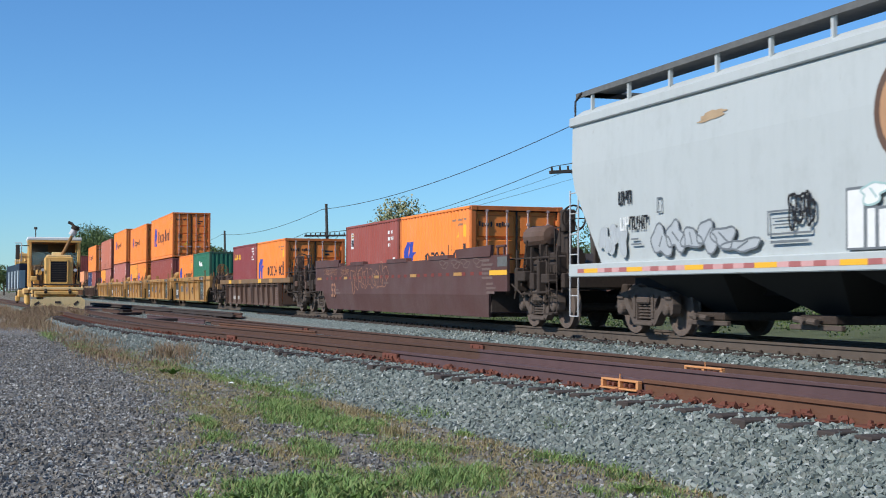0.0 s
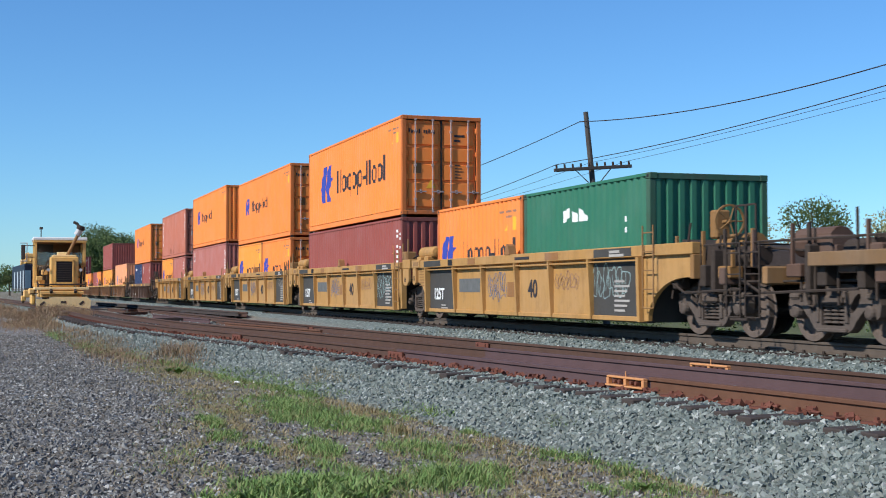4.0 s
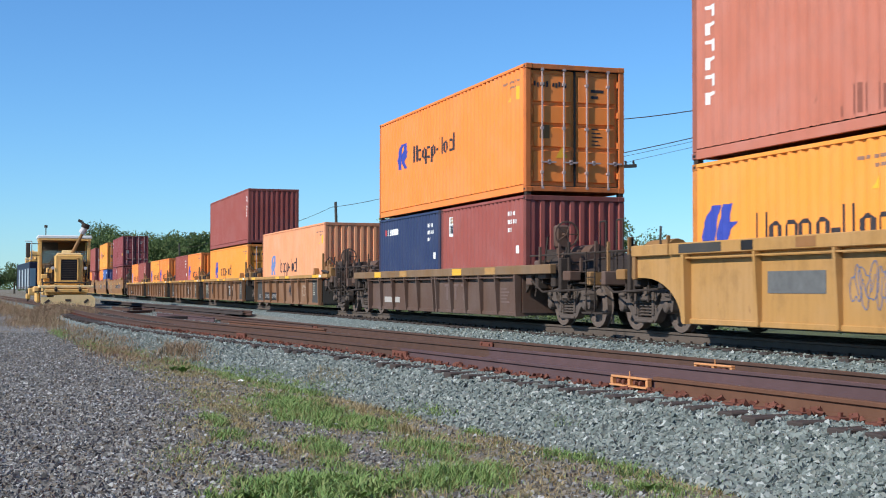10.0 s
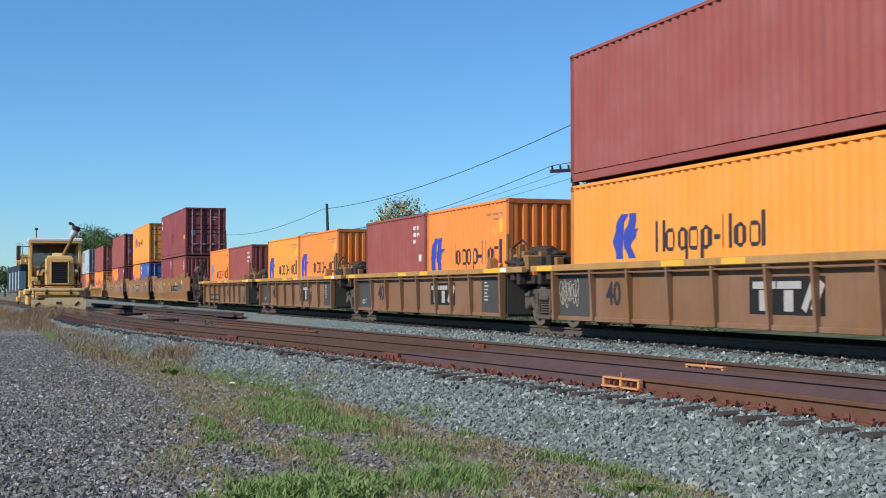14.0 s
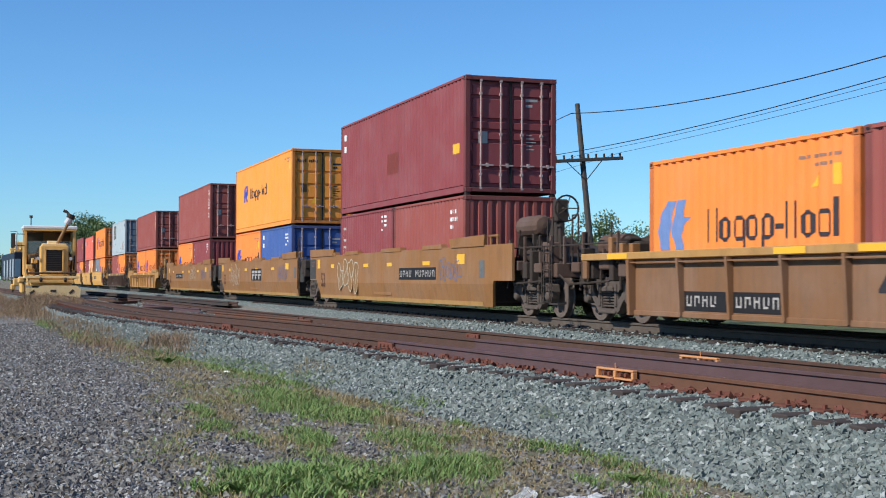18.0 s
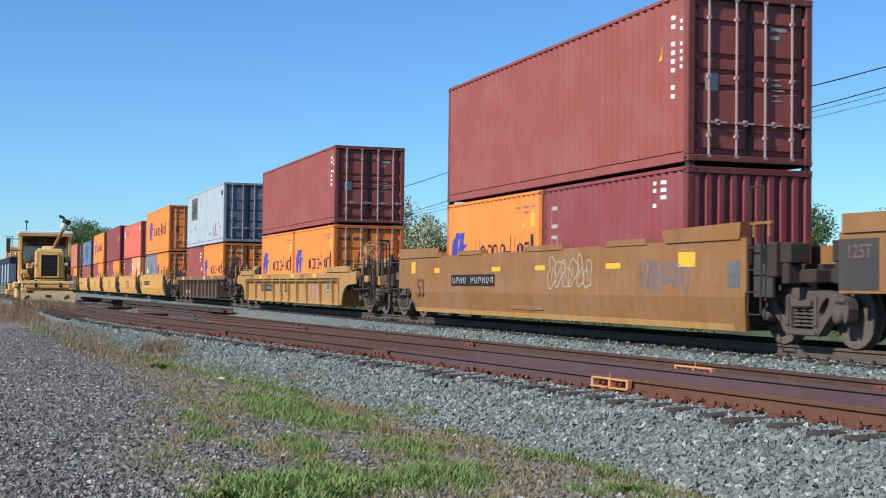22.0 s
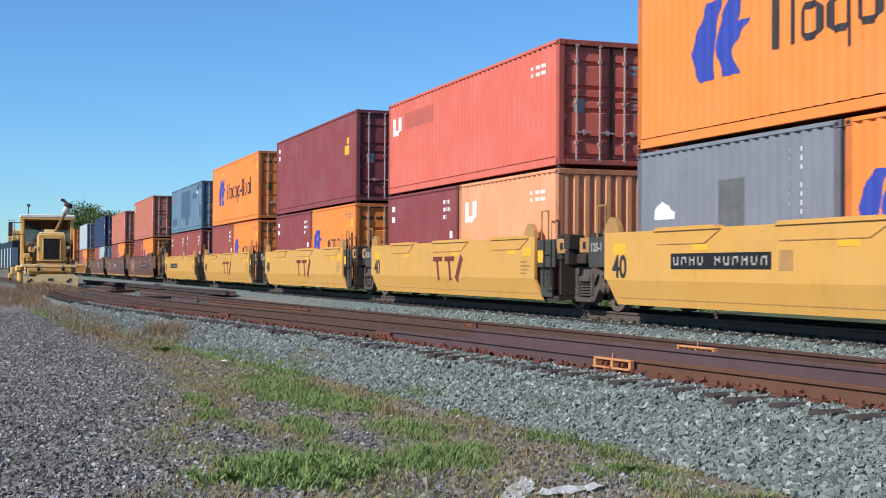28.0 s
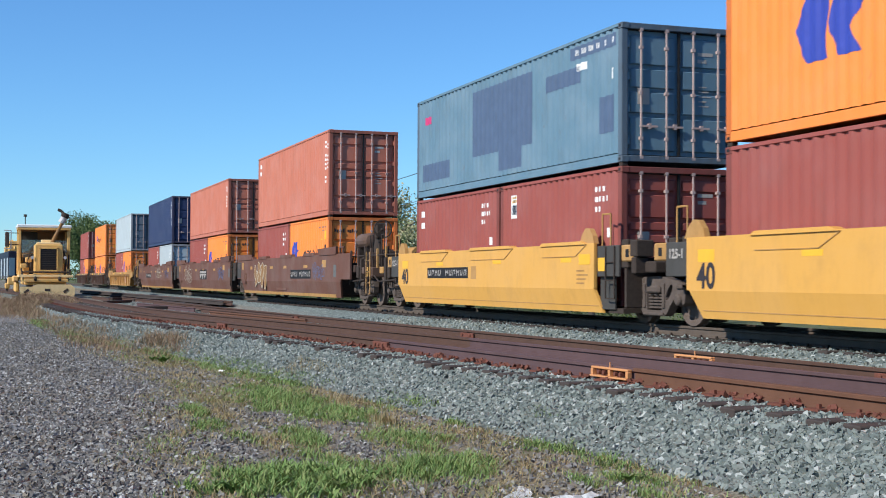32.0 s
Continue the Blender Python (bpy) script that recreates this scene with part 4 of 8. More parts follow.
        d = [(WHITE, code_bars(-1.3, 1.75, 2.4, 2, 0.2, 0.13)), (SOFT_WHITE, [rect(-L + 0.35, -L + 0.72, 1.75, 1.83), rect(-L + 0.35, -L + 0.43, 1.75, 2.2), rect(-L + 0.35, -L + 0.72, 2.12, 2.2), rect(-L + 0.35, -L + 0.72, 1.15, 1.22), rect(-L + 0.35, -L + 0.43, 1.15, 1.6), rect(-L + 0.64, -L + 0.72, 1.15, 1.6), rect(-L + 0.35, -L + 0.72, 1.53, 1.6)])]
    elif style == "amf":
        d = [(WHITE, code_bars(-L + 0.38, 0.9, 2.35, 1, 0.24, 0.34) + code_bars(-1.2, 1.75, 2.3, 2, 0.18, 0.13))]
    elif style == "uu":
        x = -L + 0.45
        d = [(WHITE, [rect(x, x + 0.22, H - 0.95, H - 0.45), rect(x + 0.22, x + 0.45, H - 0.95, H - 0.8), (x + 0.45, x + 0.8, H - 0.95, H - 0.45, H - 0.75, H - 0.45)] + code_bars(-1.6, H - 0.7, H - 0.4, 3, 0.22, 0.15))]
        if L > 7:
            d.append((CORAL_PATCH, [rect(x + 1.1, x + 3.6, H - 0.85, H - 0.4)]))
    elif style == "patch":
        d = [(PATCH_GREY, [rect(-10.6, -8.6, 1.45, 2.65)]), (PATCH_BLUE, [rect(-0.9, -0.55, 2.3, 2.55)]), (RUST_SPECK, [rect(-11.6 + 0.55 * i + 0.13 * (i % 3), -11.5 + 0.55 * i + 0.13 * (i % 3) + 0.05 * (i % 2), 0.24 + 0.11 * ((i * 5) % 7), 0.33 + 0.12 * ((i * 5) % 7)) for i in range(20)]), (GRAFFITI_PALE, [rect(-10.5 + 0.3 * i, -10.3 + 0.3 * i, 1.5 + 0.12 * (i % 3), 2.5 - 0.15 * (i % 2)) for i in range(6)]), (FADED_INK, [rect(-3.6 + i * 0.5, -3.5 + i * 0.5, 0.35, 0.6 + 0.2 * (i % 3)) for i in range(6)])]
    elif style == "blue":
        d = [(SLATE, [rect(-7.9, -4.25, 0.75, 2.3), rect(-6.2, -4.9, 0.3, 0.75), rect(-11.7, -9.6, 0.4, 0.85), rect(-3.6, -1.9, 1.72, 2.05), rect(-1.0, -0.35, 0.6, 1.3), rect(-2.3, -0.3, 2.2, 2.45)]),
             (WHITE, [rect(-2.0, -1.55, 1.95, 2.1), rect(-0.5, -0.38, 1.6, 1.8)] + [rect(-2.1 + i * 0.32, -1.95 + i * 0.32, 2.27, 2.38) for i in range(6)]), (MARK_PINK, [rect(-11.6, -11.1, 1.9, 2.1)])]
    elif style == "grey":
        d = [(WHITE, [(-L + 0.6, -L + 0.9, 1.38, 1.5, 1.38, 1.72), (-L + 0.9, -L + 1.35, 1.38, 1.72, 1.38, 1.5)] + code_bars(-1.3, 0.5, 2.3, 2, 0.07, 0.13)), (PATCH_GREY, [rect(-3.3, -2.5, 1.0, 1.95)])]
    return d


KINDS = {
    "O": (ORANGE, "bright orange"), "Y": (YELLOW_ORANGE, "yellow-orange"), "F": (SALMON, "faded orange"), "C": (CORAL, "coral red"), "M": (MAROON, "oxide red"),
    "D": (WINE, "dark wine-red"), "B": (BRICK, "weathered brick-red"), "G": (GREEN, "dark green"), "N": (NAVY, "navy blue"), "U": (BLUE, "royal blue"),
    "T": (TEAL, "faded steel-blue patched"), "P": (PALE, "pale grey-blue"), "A": (GREY, "grey"), "R": (FADED_RED, "faded oxide-red"),
}

# Each load: front of its boxes along the train, the lower boxes (rear to front), the upper box.
# A box: paint, end, height, marking.
LOADS = [
    (171.0, [("M", "ribs", 8, "badge"), ("O", "door", 8, "hlt")], None),
    (149.3, [("D", "ribs", 8, "touax"), ("O", "door", 8, "hlt")], None),
    (129.75, [("O", "ribs", 8, "hlt"), ("G", "ribs", 8, "green")], None),
    (114.3, [("M", "ribs", 8, "plain")], ("O", "door", 9, "hlb")),
    (98.9, [("Y", "ribs", 8, "hlt"), ("O", "door", 8, "hlt")], ("O", "door", 9, "hls")),
    (83.1, [("R", "ribs", 9, "badge")], ("O", "ribs", 9, "hls")),
    (67.6, [("Y", "ribs", 8, "hlt"), ("R", "door", 8, "plain")], ("B", "door", 9, "cmc")),
    (47.85, [("N", "ribs", 8, "navy"), ("M", "ribs", 8, "badge")], ("O", "door", 9, "hls")),
    (28.4, [("F", "ribs", 9, "hllf")], None),
    (12.5, [("Y", "door", 8, "hll")], ("M", "ribs", 8, "plain")),
    (-3.1, [("M", "ribs", 8, "plain"), ("O", "ribs", 8, "hlt")], None),
    (-18.85, [("Y", "ribs", 8, "hlt"), ("O", "ribs", 8, "hlt")], None),
    (-34.7, [("O", "ribs", 8, "hltf"), ("M", "ribs", 8, "plain")], None),
    (-56.5, [("D", "ribs", 8, "go"), ("M", "ribs", 8, "plain")], ("D", "door", 9, "tex")),
    (-76.15, [("O", "ribs", 8, "hlt"), ("U", "door", 8, "amf")], ("Y", "door", 9, "hls")),
    (-96.0, [("O", "ribs", 8, "hlt"), ("D", "ribs", 8, "go")], ("M", "door", 9, "plain")),
    (-119.6, [("O", "ribs", 8, "hlt"), ("O", "door", 8, "hlt")], ("M", "door", 8, "plain")),
    (-141.2, [("M", "ribs", 8, "plain"), ("O", "door", 8, "hlt")], ("P", "door", 9, "patch")),
    (-161.2, [("A", "ribs", 8, "grey"), ("O", "door", 8, "hlt")], ("O", "door", 9, "hlb")),
    (-176.85, [("D", "ribs", 8, "left"), ("F", "ribs", 8, "uu")], ("C", "door", 8, "uu")),
    (-192.55, [("D", "ribs", 8, "left"), ("O", "door", 8, "hlt")], ("D", "door", 9, "tex2")),
    (-208.4, [("M", "ribs", 8, "plain"), ("O", "door", 8, "hlt")], ("O", "door", 9, "hlb")),
    (-224.2, [("M", "ribs", 8, "left"), ("M", "door", 8, "badge")], ("T", "door", 8, "blue")),
    (-246.0, [("M", "ribs", 8, "plain"), ("O", "door", 8, "hlt")], ("B", "door", 9, "left")),
    (-265.4, [("M", "ribs", 8, "plain"), ("O", "door", 8, "hlt")], ("B", "door", 8, "plain")),
    (-285.0, [("M", "ribs", 8, "plain"), ("P", "door", 8, "plain")], ("N", "door", 9, "plain")),
    (-308.6, [("M", "ribs", 8, "plain"), ("O", "door", 8, "hlt")], ("P", "door", 9, "plain")),
    (-331.0, [("O", "ribs", 8, "hlt"), ("O", "door", 8, "hlt")], ("O", "door", 9, "hls")),
    (-352.0, [("M", "ribs", 8, "plain"), ("O", "ribs", 8, "hlt")], ("M", "door", 9, "plain")),
]
FLOOR = 0.30  # a well's floor over the rail head
GAP = 0.075  # height of the locks between stacked boxes
ROLLING = []  # everything that rolls: object and its place along the train


def make_containers():
    for f, low, up in LOADS:
        c = f - L40 / 2
        top = FLOOR
        for i, (k, end, h, style) in enumerate(low):
            L, H = (L20 if len(low) == 2 else L40), (H9 if h == 9 else H8)
            x = f - (L40 - L20 if len(low) == 2 and i == 0 else 0)
            mt, word = KINDS[k]
            size = "short" if L == L20 else "long"
            ob = container("container", f"{word} corrugated steel {size} container sitting in a well car", L, H, mt, end, dressed(style, L, H), pose(x, MAIN_Y, RAIL + FLOOR), "containers on the train")
            ROLLING.append((ob, x, RAIL + FLOOR))
            top = FLOOR + H
        if up:
            k, end, h, style = up
            H = H9 if h == 9 else H8
            mt, word = KINDS[k]
            ob = container("container", f"{word} long steel container stacked on the lower load", L40, H, mt, end, dressed(style, L40, H), pose(f, MAIN_Y, RAIL + top + GAP), "containers on the train", door_mat=STEEL_BLUE if k == "P" else None)
            for tx in (-0.09, -L40 + 0.09):
                for ty in (-1, 1):
                    part("twist_lock", keep(("twist_lock",), lambda: boxes((-0.07, 0.07, -0.06, 0.06, -GAP, 0.0), bev=0.01)), GRIME_SHADE, ob, m=pose(tx, ty * (HALF - 0.081), 0))
            ROLLING.append((ob, f, RAIL + top + GAP))


make_containers()

# ---- well cars (place 0 is the middle of the load, height 0 the rail head, near side -y) ----
SIDE_Y = 1.50


def wheel_mesh():
    return lathe(bmesh.new(), [(0.10, -0.09), (0.12, -0.05), (0.34, -0.02), (0.37, -0.06), (0.455, -0.065), (0.458, 0.04), (0.485, 0.055), (0.48, 0.075), (0.38, 0.075), (0.34, 0.03), (0.14, 0.02), (0.10, 0.08)], 24, Matrix())


def frame_mesh():
    """A cast side frame: one thick plate with a spring window and two oval holes, its ends hooked over the bearings."""
    half = [(0.0, 0.86), (0.34, 0.85), (0.62, 0.80), (0.92, 0.76), (1.06, 0.70), (1.10, 0.56), (1.07, 0.40), (1.00, 0.36), (0.98, 0.50), (0.90, 0.56), (0.79, 0.55), (0.70, 0.46), (0.56, 0.34), (0.46, 0.22), (0.36, 0.165), (0.0, 0.16)]
    rings = [half + [(-x, z) for x, z in half[-2:0:-1]], [(-0.27, 0.26), (0.27, 0.26), (0.29, 0.66), (-0.29, 0.66)]]
    for q in (-1, 1):
        rings.append([(q * (0.53 + 0.085 * math.cos(a) + 0.09 * math.sin(a)), 0.58 + 0.14 * math.sin(a)) for a in [2 * math.pi * i / 10 for i in range(10)]])
    bm = bmesh.new()
    edges = []
    for ring in rings:
        vs = [bm.verts.new((x, -0.09, z)) for x, z in ring]
        edges += [bm.edges.new((vs[i], vs[(i + 1) % len(vs)])) for i in range(len(vs))]
    bmesh.ops.triangle_fill(bm, use_beauty=True, use_dissolve=False, edges=edges, normal=(0, -1, 0))
    top = bmesh.ops.extrude_face_region(bm, geom=bm.faces[:])["geom"]
    bmesh.ops.translate(bm, verts=[g for g in top if isinstance(g, bmesh.types.BMVert)], vec=(0, 0.16, 0))
    bmesh.ops.recalc_face_normals(bm, faces=bm.faces)
    # the raised lip along the bottom, the bolster's end and the wedge housings
    box(bm, -0.36, 0.36, -0.13, -0.09, 0.165, 0.225, bev=0.015)
    box(bm, -0.24, 0.24, -0.14, 0.10, 0.56, 0.69, bev=0.03)
    for q in (-1, 1):
        box(bm, q * 0.35 - 0.04, q * 0.35 + 0.04, -0.12, -0.09, 0.30, 0.74, bev=0.012)
        box(bm, q * 0.93 - 0.12, q * 0.93 + 0.12, -0.125, -0.09, 0.64, 0.72, bev=0.02)
    return bm


def springs_mesh():
    bm = bmesh.new()
    prof = []
    for i in range(5):
        prof += [(0.05, i * 0.056), (0.088, i * 0.056 + 0.012), (0.088, i * 0.056 + 0.034), (0.05, i * 0.056 + 0.046)]
    return lathe(bm, prof, 10, Matrix.Translation((0, 0, 0.285)) @ Matrix.Rotation(radians(90), 4, "X"))


def bearing_mesh():
    bm = bmesh.new()
    lathe(bm, [(0.02, -0.15), (0.07, -0.15), (0.10, -0.13), (0.115, -0.08), (0.115, 0.08)], 12, Matrix())
    return bm


def truck(parent, x):
    """A two-axle truck in the middle of the track at x."""
    t = part("truck", keep(("bolster",), lambda: boxes((-0.24, 0.24, -0.95, 0.95, 0.48, 0.72), (-0.35, 0.35, -0.4, 0.4, 0.66, 0.80), (-0.7, 0.7, -0.05, 0.05, 0.45, 0.5), bev=0.02)), GRIME_SHADE, parent, m=pose(x, 0, 0))
    for sx in (-0.88, 0.88):
        part("axle", keep(("axle",), lambda: rods(0.085, ((0, -1.1, 0.458), (0, 1.1, 0.458)), seg=10)), GRIME_SHADE, t, m=pose(sx, 0, 0))
        for sy in (-1, 1):
            part("wheel", keep(("wheel",), wheel_mesh), WHEEL, t, m=pose(sx, sy * 0.755, 0.458, 0, 0, 0 if sy < 0 else 180))
            part("bearing", keep(("bearing",), bearing_mesh), FRAME_DUST, t, m=pose(sx, sy * 1.0, 0.458, 0, 0, 0 if sy < 0 else 180))
    for sy in (-1, 1):
        part("side_frame", keep(("side_frame",), frame_mesh), FRAME_DUST, t, m=pose(0, sy * 1.0, 0))
        for q in (-0.19, 0.0, 0.19):
            part("spring", keep(("spring",), springs_mesh), FRAME_DUST, t, m=pose(q, sy * 1.0, 0))
    part("brake_beam", keep(("brake_beam",), lambda: boxes((-0.42, -0.34, -0.7, 0.7, 0.32, 0.42), (0.34, 0.42, -0.7, 0.7, 0.32, 0.42), (-0.4, 0.4, -0.06, 0.0, 0.36, 0.42))), GRIME_SHADE, t)
    return t


def ladder(parent, x, z0, z1, mat, w=0.42, y=-1.50, steps=0.33):
    bm = rods(0.016, ((x, y, z0), (x, y, z1)), ((x + w, y, z0), (x + w, y, z1)), seg=5)
    z = z0
    while z < z1 + 0.01:
        rod(bm, (x, y, z), (x + w, y, z), 0.012, 5)
        z += steps
    return part("ladder", bm, mat, parent)


def handhold(parent, x, z0, z1, mat, w=0.30, y=-1.46):
    bm = rods(0.018, ((x, y, z0), (x, y, z1)), ((x + w, y, z0), (x + w, y, z1)), ((x, y, z1), (x + w, y, z1)), seg=5)
    return part("handhold", bm, mat, parent)


def brake_wheel(parent, x, y, z, mat):
    bm = bmesh.new()
    n, r = 16, 0.27
    lathe(bm, [(r - 0.02, -0.016), (r + 0.012, -0.016), (r + 0.018, 0.0), (r + 0.012, 0.016), (r - 0.02, 0.016), (r - 0.02, -0.016)], n, Matrix.Translation((x, y, z)) @ Matrix.Rotation(radians(90), 4, "Z"), False)
    for i in range(5):
        a = 2 * math.pi * i / 5
        rod(bm, (x, y, z), (x, y + r * math.cos(a), z + r * math.sin(a)), 0.012, 4)
    rod(bm, (x - 0.25, y, z), (x + 0.03, y, z), 0.03)
    w = part("brake_wheel", bm, mat, parent)
    part("brake_box", boxes((x - 0.42, x - 0.2, y - 0.14, y + 0.14, z - 0.28, z + 0.2), bev=0.03), mat, parent)
    return w


def coupler(parent, x, s):
    part("coupler", keep(("coupler", s), lambda: boxes((0, s * 0.75, -0.09, 0.09, 0.70, 0.88), (s * 0.62, s * 0.95, -0.17, 0.17, 0.66, 0.94), bev=0.03)), GRIME_SHADE, parent, m=pose(x, 0, 0))
    part("air_hose", rods(0.025, ((x + s * 0.5, -0.35, 0.75), (x + s * 0.75, -0.3, 0.45)), ((x + s * 0.75, -0.3, 0.45), (x + s * 1.0, -0.2, 0.5))), RUBBER, parent)


def well_floor(parent, x0, x1, mat):
    bm = bmesh.new()
    n = 9
    for i in range(n):
        x = x0 + (x1 - x0) * (i + 0.5) / n
        box(bm, x - 0.12, x + 0.12, -1.36, 1.36, 0.18, 0.26)
    box(bm, x0, x1, -1.36, -1.22, 0.18, 0.272)
    box(bm, x0, x1, 1.22, 1.36, 0.18, 0.272)
    box(bm, x0, x0 + 1.2, -1.3, 1.3, 0.19, 0.276)
    box(bm, x1 - 1.2, x1, -1.3, 1.3, 0.19, 0.276)
    part("well_floor", bm, mat, parent)


def end_platform(parent, x0, x1, mat, z=1.12, th=0.1):
    """The deck and bulkhead over a truck."""
    a, b = min(x0, x1), max(x0, x1)
    # Dark all over: shade above the truck is put into the deck's colour.
    part("end_platform", boxes((a, b, -0.95, 0.95, z - th, z), bev=0.01), GRIME_SHADE, parent)
    part("end_sill", boxes((a, b, -0.28, 0.28, 0.82, z - th)), mat, parent)


def letters(parent, s, x, z, size, mat, y=-SIDE_Y, bold=0.012):
    part("stencil", text_mesh(s, size, bold, mat.name), mat, parent, m=pose(x, y - 0.005, z))


def plate(parent, x0, x1, z0, z1, mat, name="marking", y=-SIDE_Y, t=0.004):
    return part(name, boxes((x0, x1, y - t, y - 0.0015, z0, z1)), mat, parent)


def number_plate(parent, x0, x1, z0, z1, y=-SIDE_Y):
    """A dark panel with a row of plain pale bars."""
    p = plate(parent, x0, x1, z0, z1, MARK_BLACK, "number_panel", y)
    bm = bmesh.new()
    n = 11
    w = (x1 - x0 - 0.1) / n
    lo, hi = z0 + (z1 - z0) * 0.24, z0 + (z1 - z0) * 0.78
    for i in range(n):
        if i == 4:
            continue
        a, e = x0 + 0.05 + i * w, w * 0.13
        box(bm, a + w * 0.16, a + w * 0.16 + e, y - 0.0075, y - 0.0045, lo, hi)
        box(bm, a + w * 0.66, a + w * 0.66 + e, y - 0.0075, y - 0.0045, lo + (hi - lo) * 0.3 * (i % 2), hi)
        box(bm, a + w * 0.16, a + w * 0.66, y - 0.0075, y - 0.0045, (lo, hi - e, (lo + hi) / 2)[i % 3], (lo, hi - e, (lo + hi) / 2)[i % 3] + e)
    part("number_mark", bm, SOFT_WHITE, p)["kind"] = "stuff"


def small_print(parent, x0, z0, rows, mat, y=-SIDE_Y, w=0.8, h=0.055, gap=0.10):
    bm = bmesh.new()
    for i in range(rows):
        box(bm, x0, x0 + w * (0.7 + 0.3 * ((i * 5) % 3) / 2), y - 0.005, y - 0.0015, z0 - i * gap - h, z0 - i * gap)
    part("stencil_block", bm, mat, parent)["kind"] = "stuff"


def scrawl(parent, x0, x1, z0, z1, mat, seed, y=-SIDE_Y, r=0.014, loops=6, fill=None):
    """Spray-painted bubbles that spell nothing: lumpy outlines, some filled."""
    rng = random.Random(seed)
    line, body = bmesh.new(), bmesh.new()
    w, h, n = (x1 - x0) / loops, z1 - z0, 26
    for k in range(loops):
        cx, cz = x0 + (k + 0.5) * w, (z0 + z1) / 2 + rng.uniform(-0.08, 0.08) * h
        p, q, s = rng.uniform(0, 6), rng.uniform(0, 6), rng.uniform(0, 6)
        rw, rh = w * rng.uniform(0.5, 0.68), h * rng.uniform(0.36, 0.5)
        pts = []
        for i in range(n):
            a = 2 * math.pi * i / n
            d = 1 + 0.22 * math.sin(2 * a + p) + 0.2 * math.sin(3 * a + q) + 0.1 * math.sin(5 * a + s)
            pts.append(Vector((cx + rw * d * math.cos(a), cz + rh * d * math.sin(a))))
        for a, b in zip(pts, pts[1:] + pts[:1]):
            bar(line, a, b + (b - a) * 0.12, r, y - 0.0045, y - 0.003)
        m = Vector((cx, cz))
        e = Vector((rng.uniform(-0.3, 0.3) * w, rng.uniform(0.15, 0.3) * h))
        bar(line, m - e, m + e, r, y - 0.0045, y - 0.003)
        if fill:
            mid = body.verts.new((cx, y - 0.002 - 0.0002 * k, cz))
            ring = [body.verts.new((v.x, y - 0.002 - 0.0002 * k, v.y)) for v in pts]
            for i in range(n):
                body.faces.new((mid, ring[i], ring[(i + 1) % n]))
    part("graffiti", line, mat, parent)["kind"] = "stuff"
    if fill:
        part("graffiti_fill", body, fill, parent)["kind"] = "stuff"
    else:
        body.free()


def ribbed_well(f, half, chord, mat, end_mat, ribs, ctop=1.56, cth=0.2, zb=0.2, double=None, name="well_car", label="", grey=0.0, chord_mat=None, rear_grey=True):
    """A well car whose side sheets stand between tapered posts under a deep top chord."""
    c = f - L40 / 2
    t = thing(name, label, "well car", "cars of the train", m=pose(c, MAIN_Y, RAIL))
    ROLLING.append((t, c, RAIL))
    chord_mat = chord_mat or mat
    zt = ctop - cth
    for s in (-1, 1):
        a, b = s * (SIDE_Y - 0.09), s * SIDE_Y
        y0, y1 = min(a, b), max(a, b)
        part("top_chord", boxes((-chord, chord, y0 - (0.05 if s > 0 else 0.0), y1 + (0.05 if s < 0 else 0), zt, ctop), bev=0.012), chord_mat, t)
        part("bottom_sill", boxes((-half, half, min(s * 1.32, s * 1.43), max(s * 1.32, s * 1.43), zb, zb + 0.09), bev=0.01), mat, t)
        ys = s * (SIDE_Y - 0.11)
        if grey:
            for g0, g1 in ((-half, -half + grey), (half - grey, half))[0 if rear_grey else 1:]:
                part("end_sheet", boxes((g0, g1, ys - 0.008, ys + 0.008, zb + 0.09, zt)), end_mat, t)
            part("side_sheet", boxes((-half + (grey if rear_grey else 0), half - grey, ys - 0.008, ys + 0.008, zb + 0.09, zt)), mat, t)
        else:
            part("side_sheet", boxes((-half, half, ys - 0.008, ys + 0.008, zb + 0.09, zt)), mat, t)
        if s > 0:
            continue
        for x in ribs:
            bm = bmesh.new()
            prism_pts = [(-SIDE_Y + 0.11, zt), (-SIDE_Y - 0.03, zt), (-SIDE_Y + 0.03, zb + 0.03), (-SIDE_Y + 0.11, zb + 0.03)]
            section(bm, prism_pts, x - 0.035, x + 0.035)
            w = 0.11 if double and abs(x - double) < 0.3 else 0
            if w:
                section(bm, prism_pts, x - 0.035 + 0.28, x + 0.035 + 0.28)
            part("side_post", bm, mat, t)
        part("chord_lip", boxes((-half, half, -SIDE_Y - 0.01, -SIDE_Y + 0.06, zt - 0.07, zt - 0.045)), mat, t)
        for g0, g1 in ((-half, -half + 0.1), (half - 0.1, half)):
            bm = bmesh.new()
            section(bm, [(-SIDE_Y + 0.1, zt), (-SIDE_Y - 0.05, zt), (-SIDE_Y - 0.02, zb), (-SIDE_Y + 0.1, zb)], g0, g1)
            part("end_post", bm, mat, t)
        for g in (-half, half):
            part("web_plate", boxes((g - 0.02, g + 0.02, -SIDE_Y + 0.14, SIDE_Y - 0.14, 0.25, 1.1)), end_mat, t)
    well_floor(t, -half, half, end_mat)
    return t


def guide(parent, x, z, mat, s=1):
    """A sloped container guide on the top chord."""
    bm = prism(bmesh.new(), [(x - 0.16, z), (x + 0.16, z), (x + 0.08, z + 0.2), (x - 0.03, z + 0.24)], -SIDE_Y - 0.02, -SIDE_Y + 0.16)
    part("container_guide", bm, mat, parent)


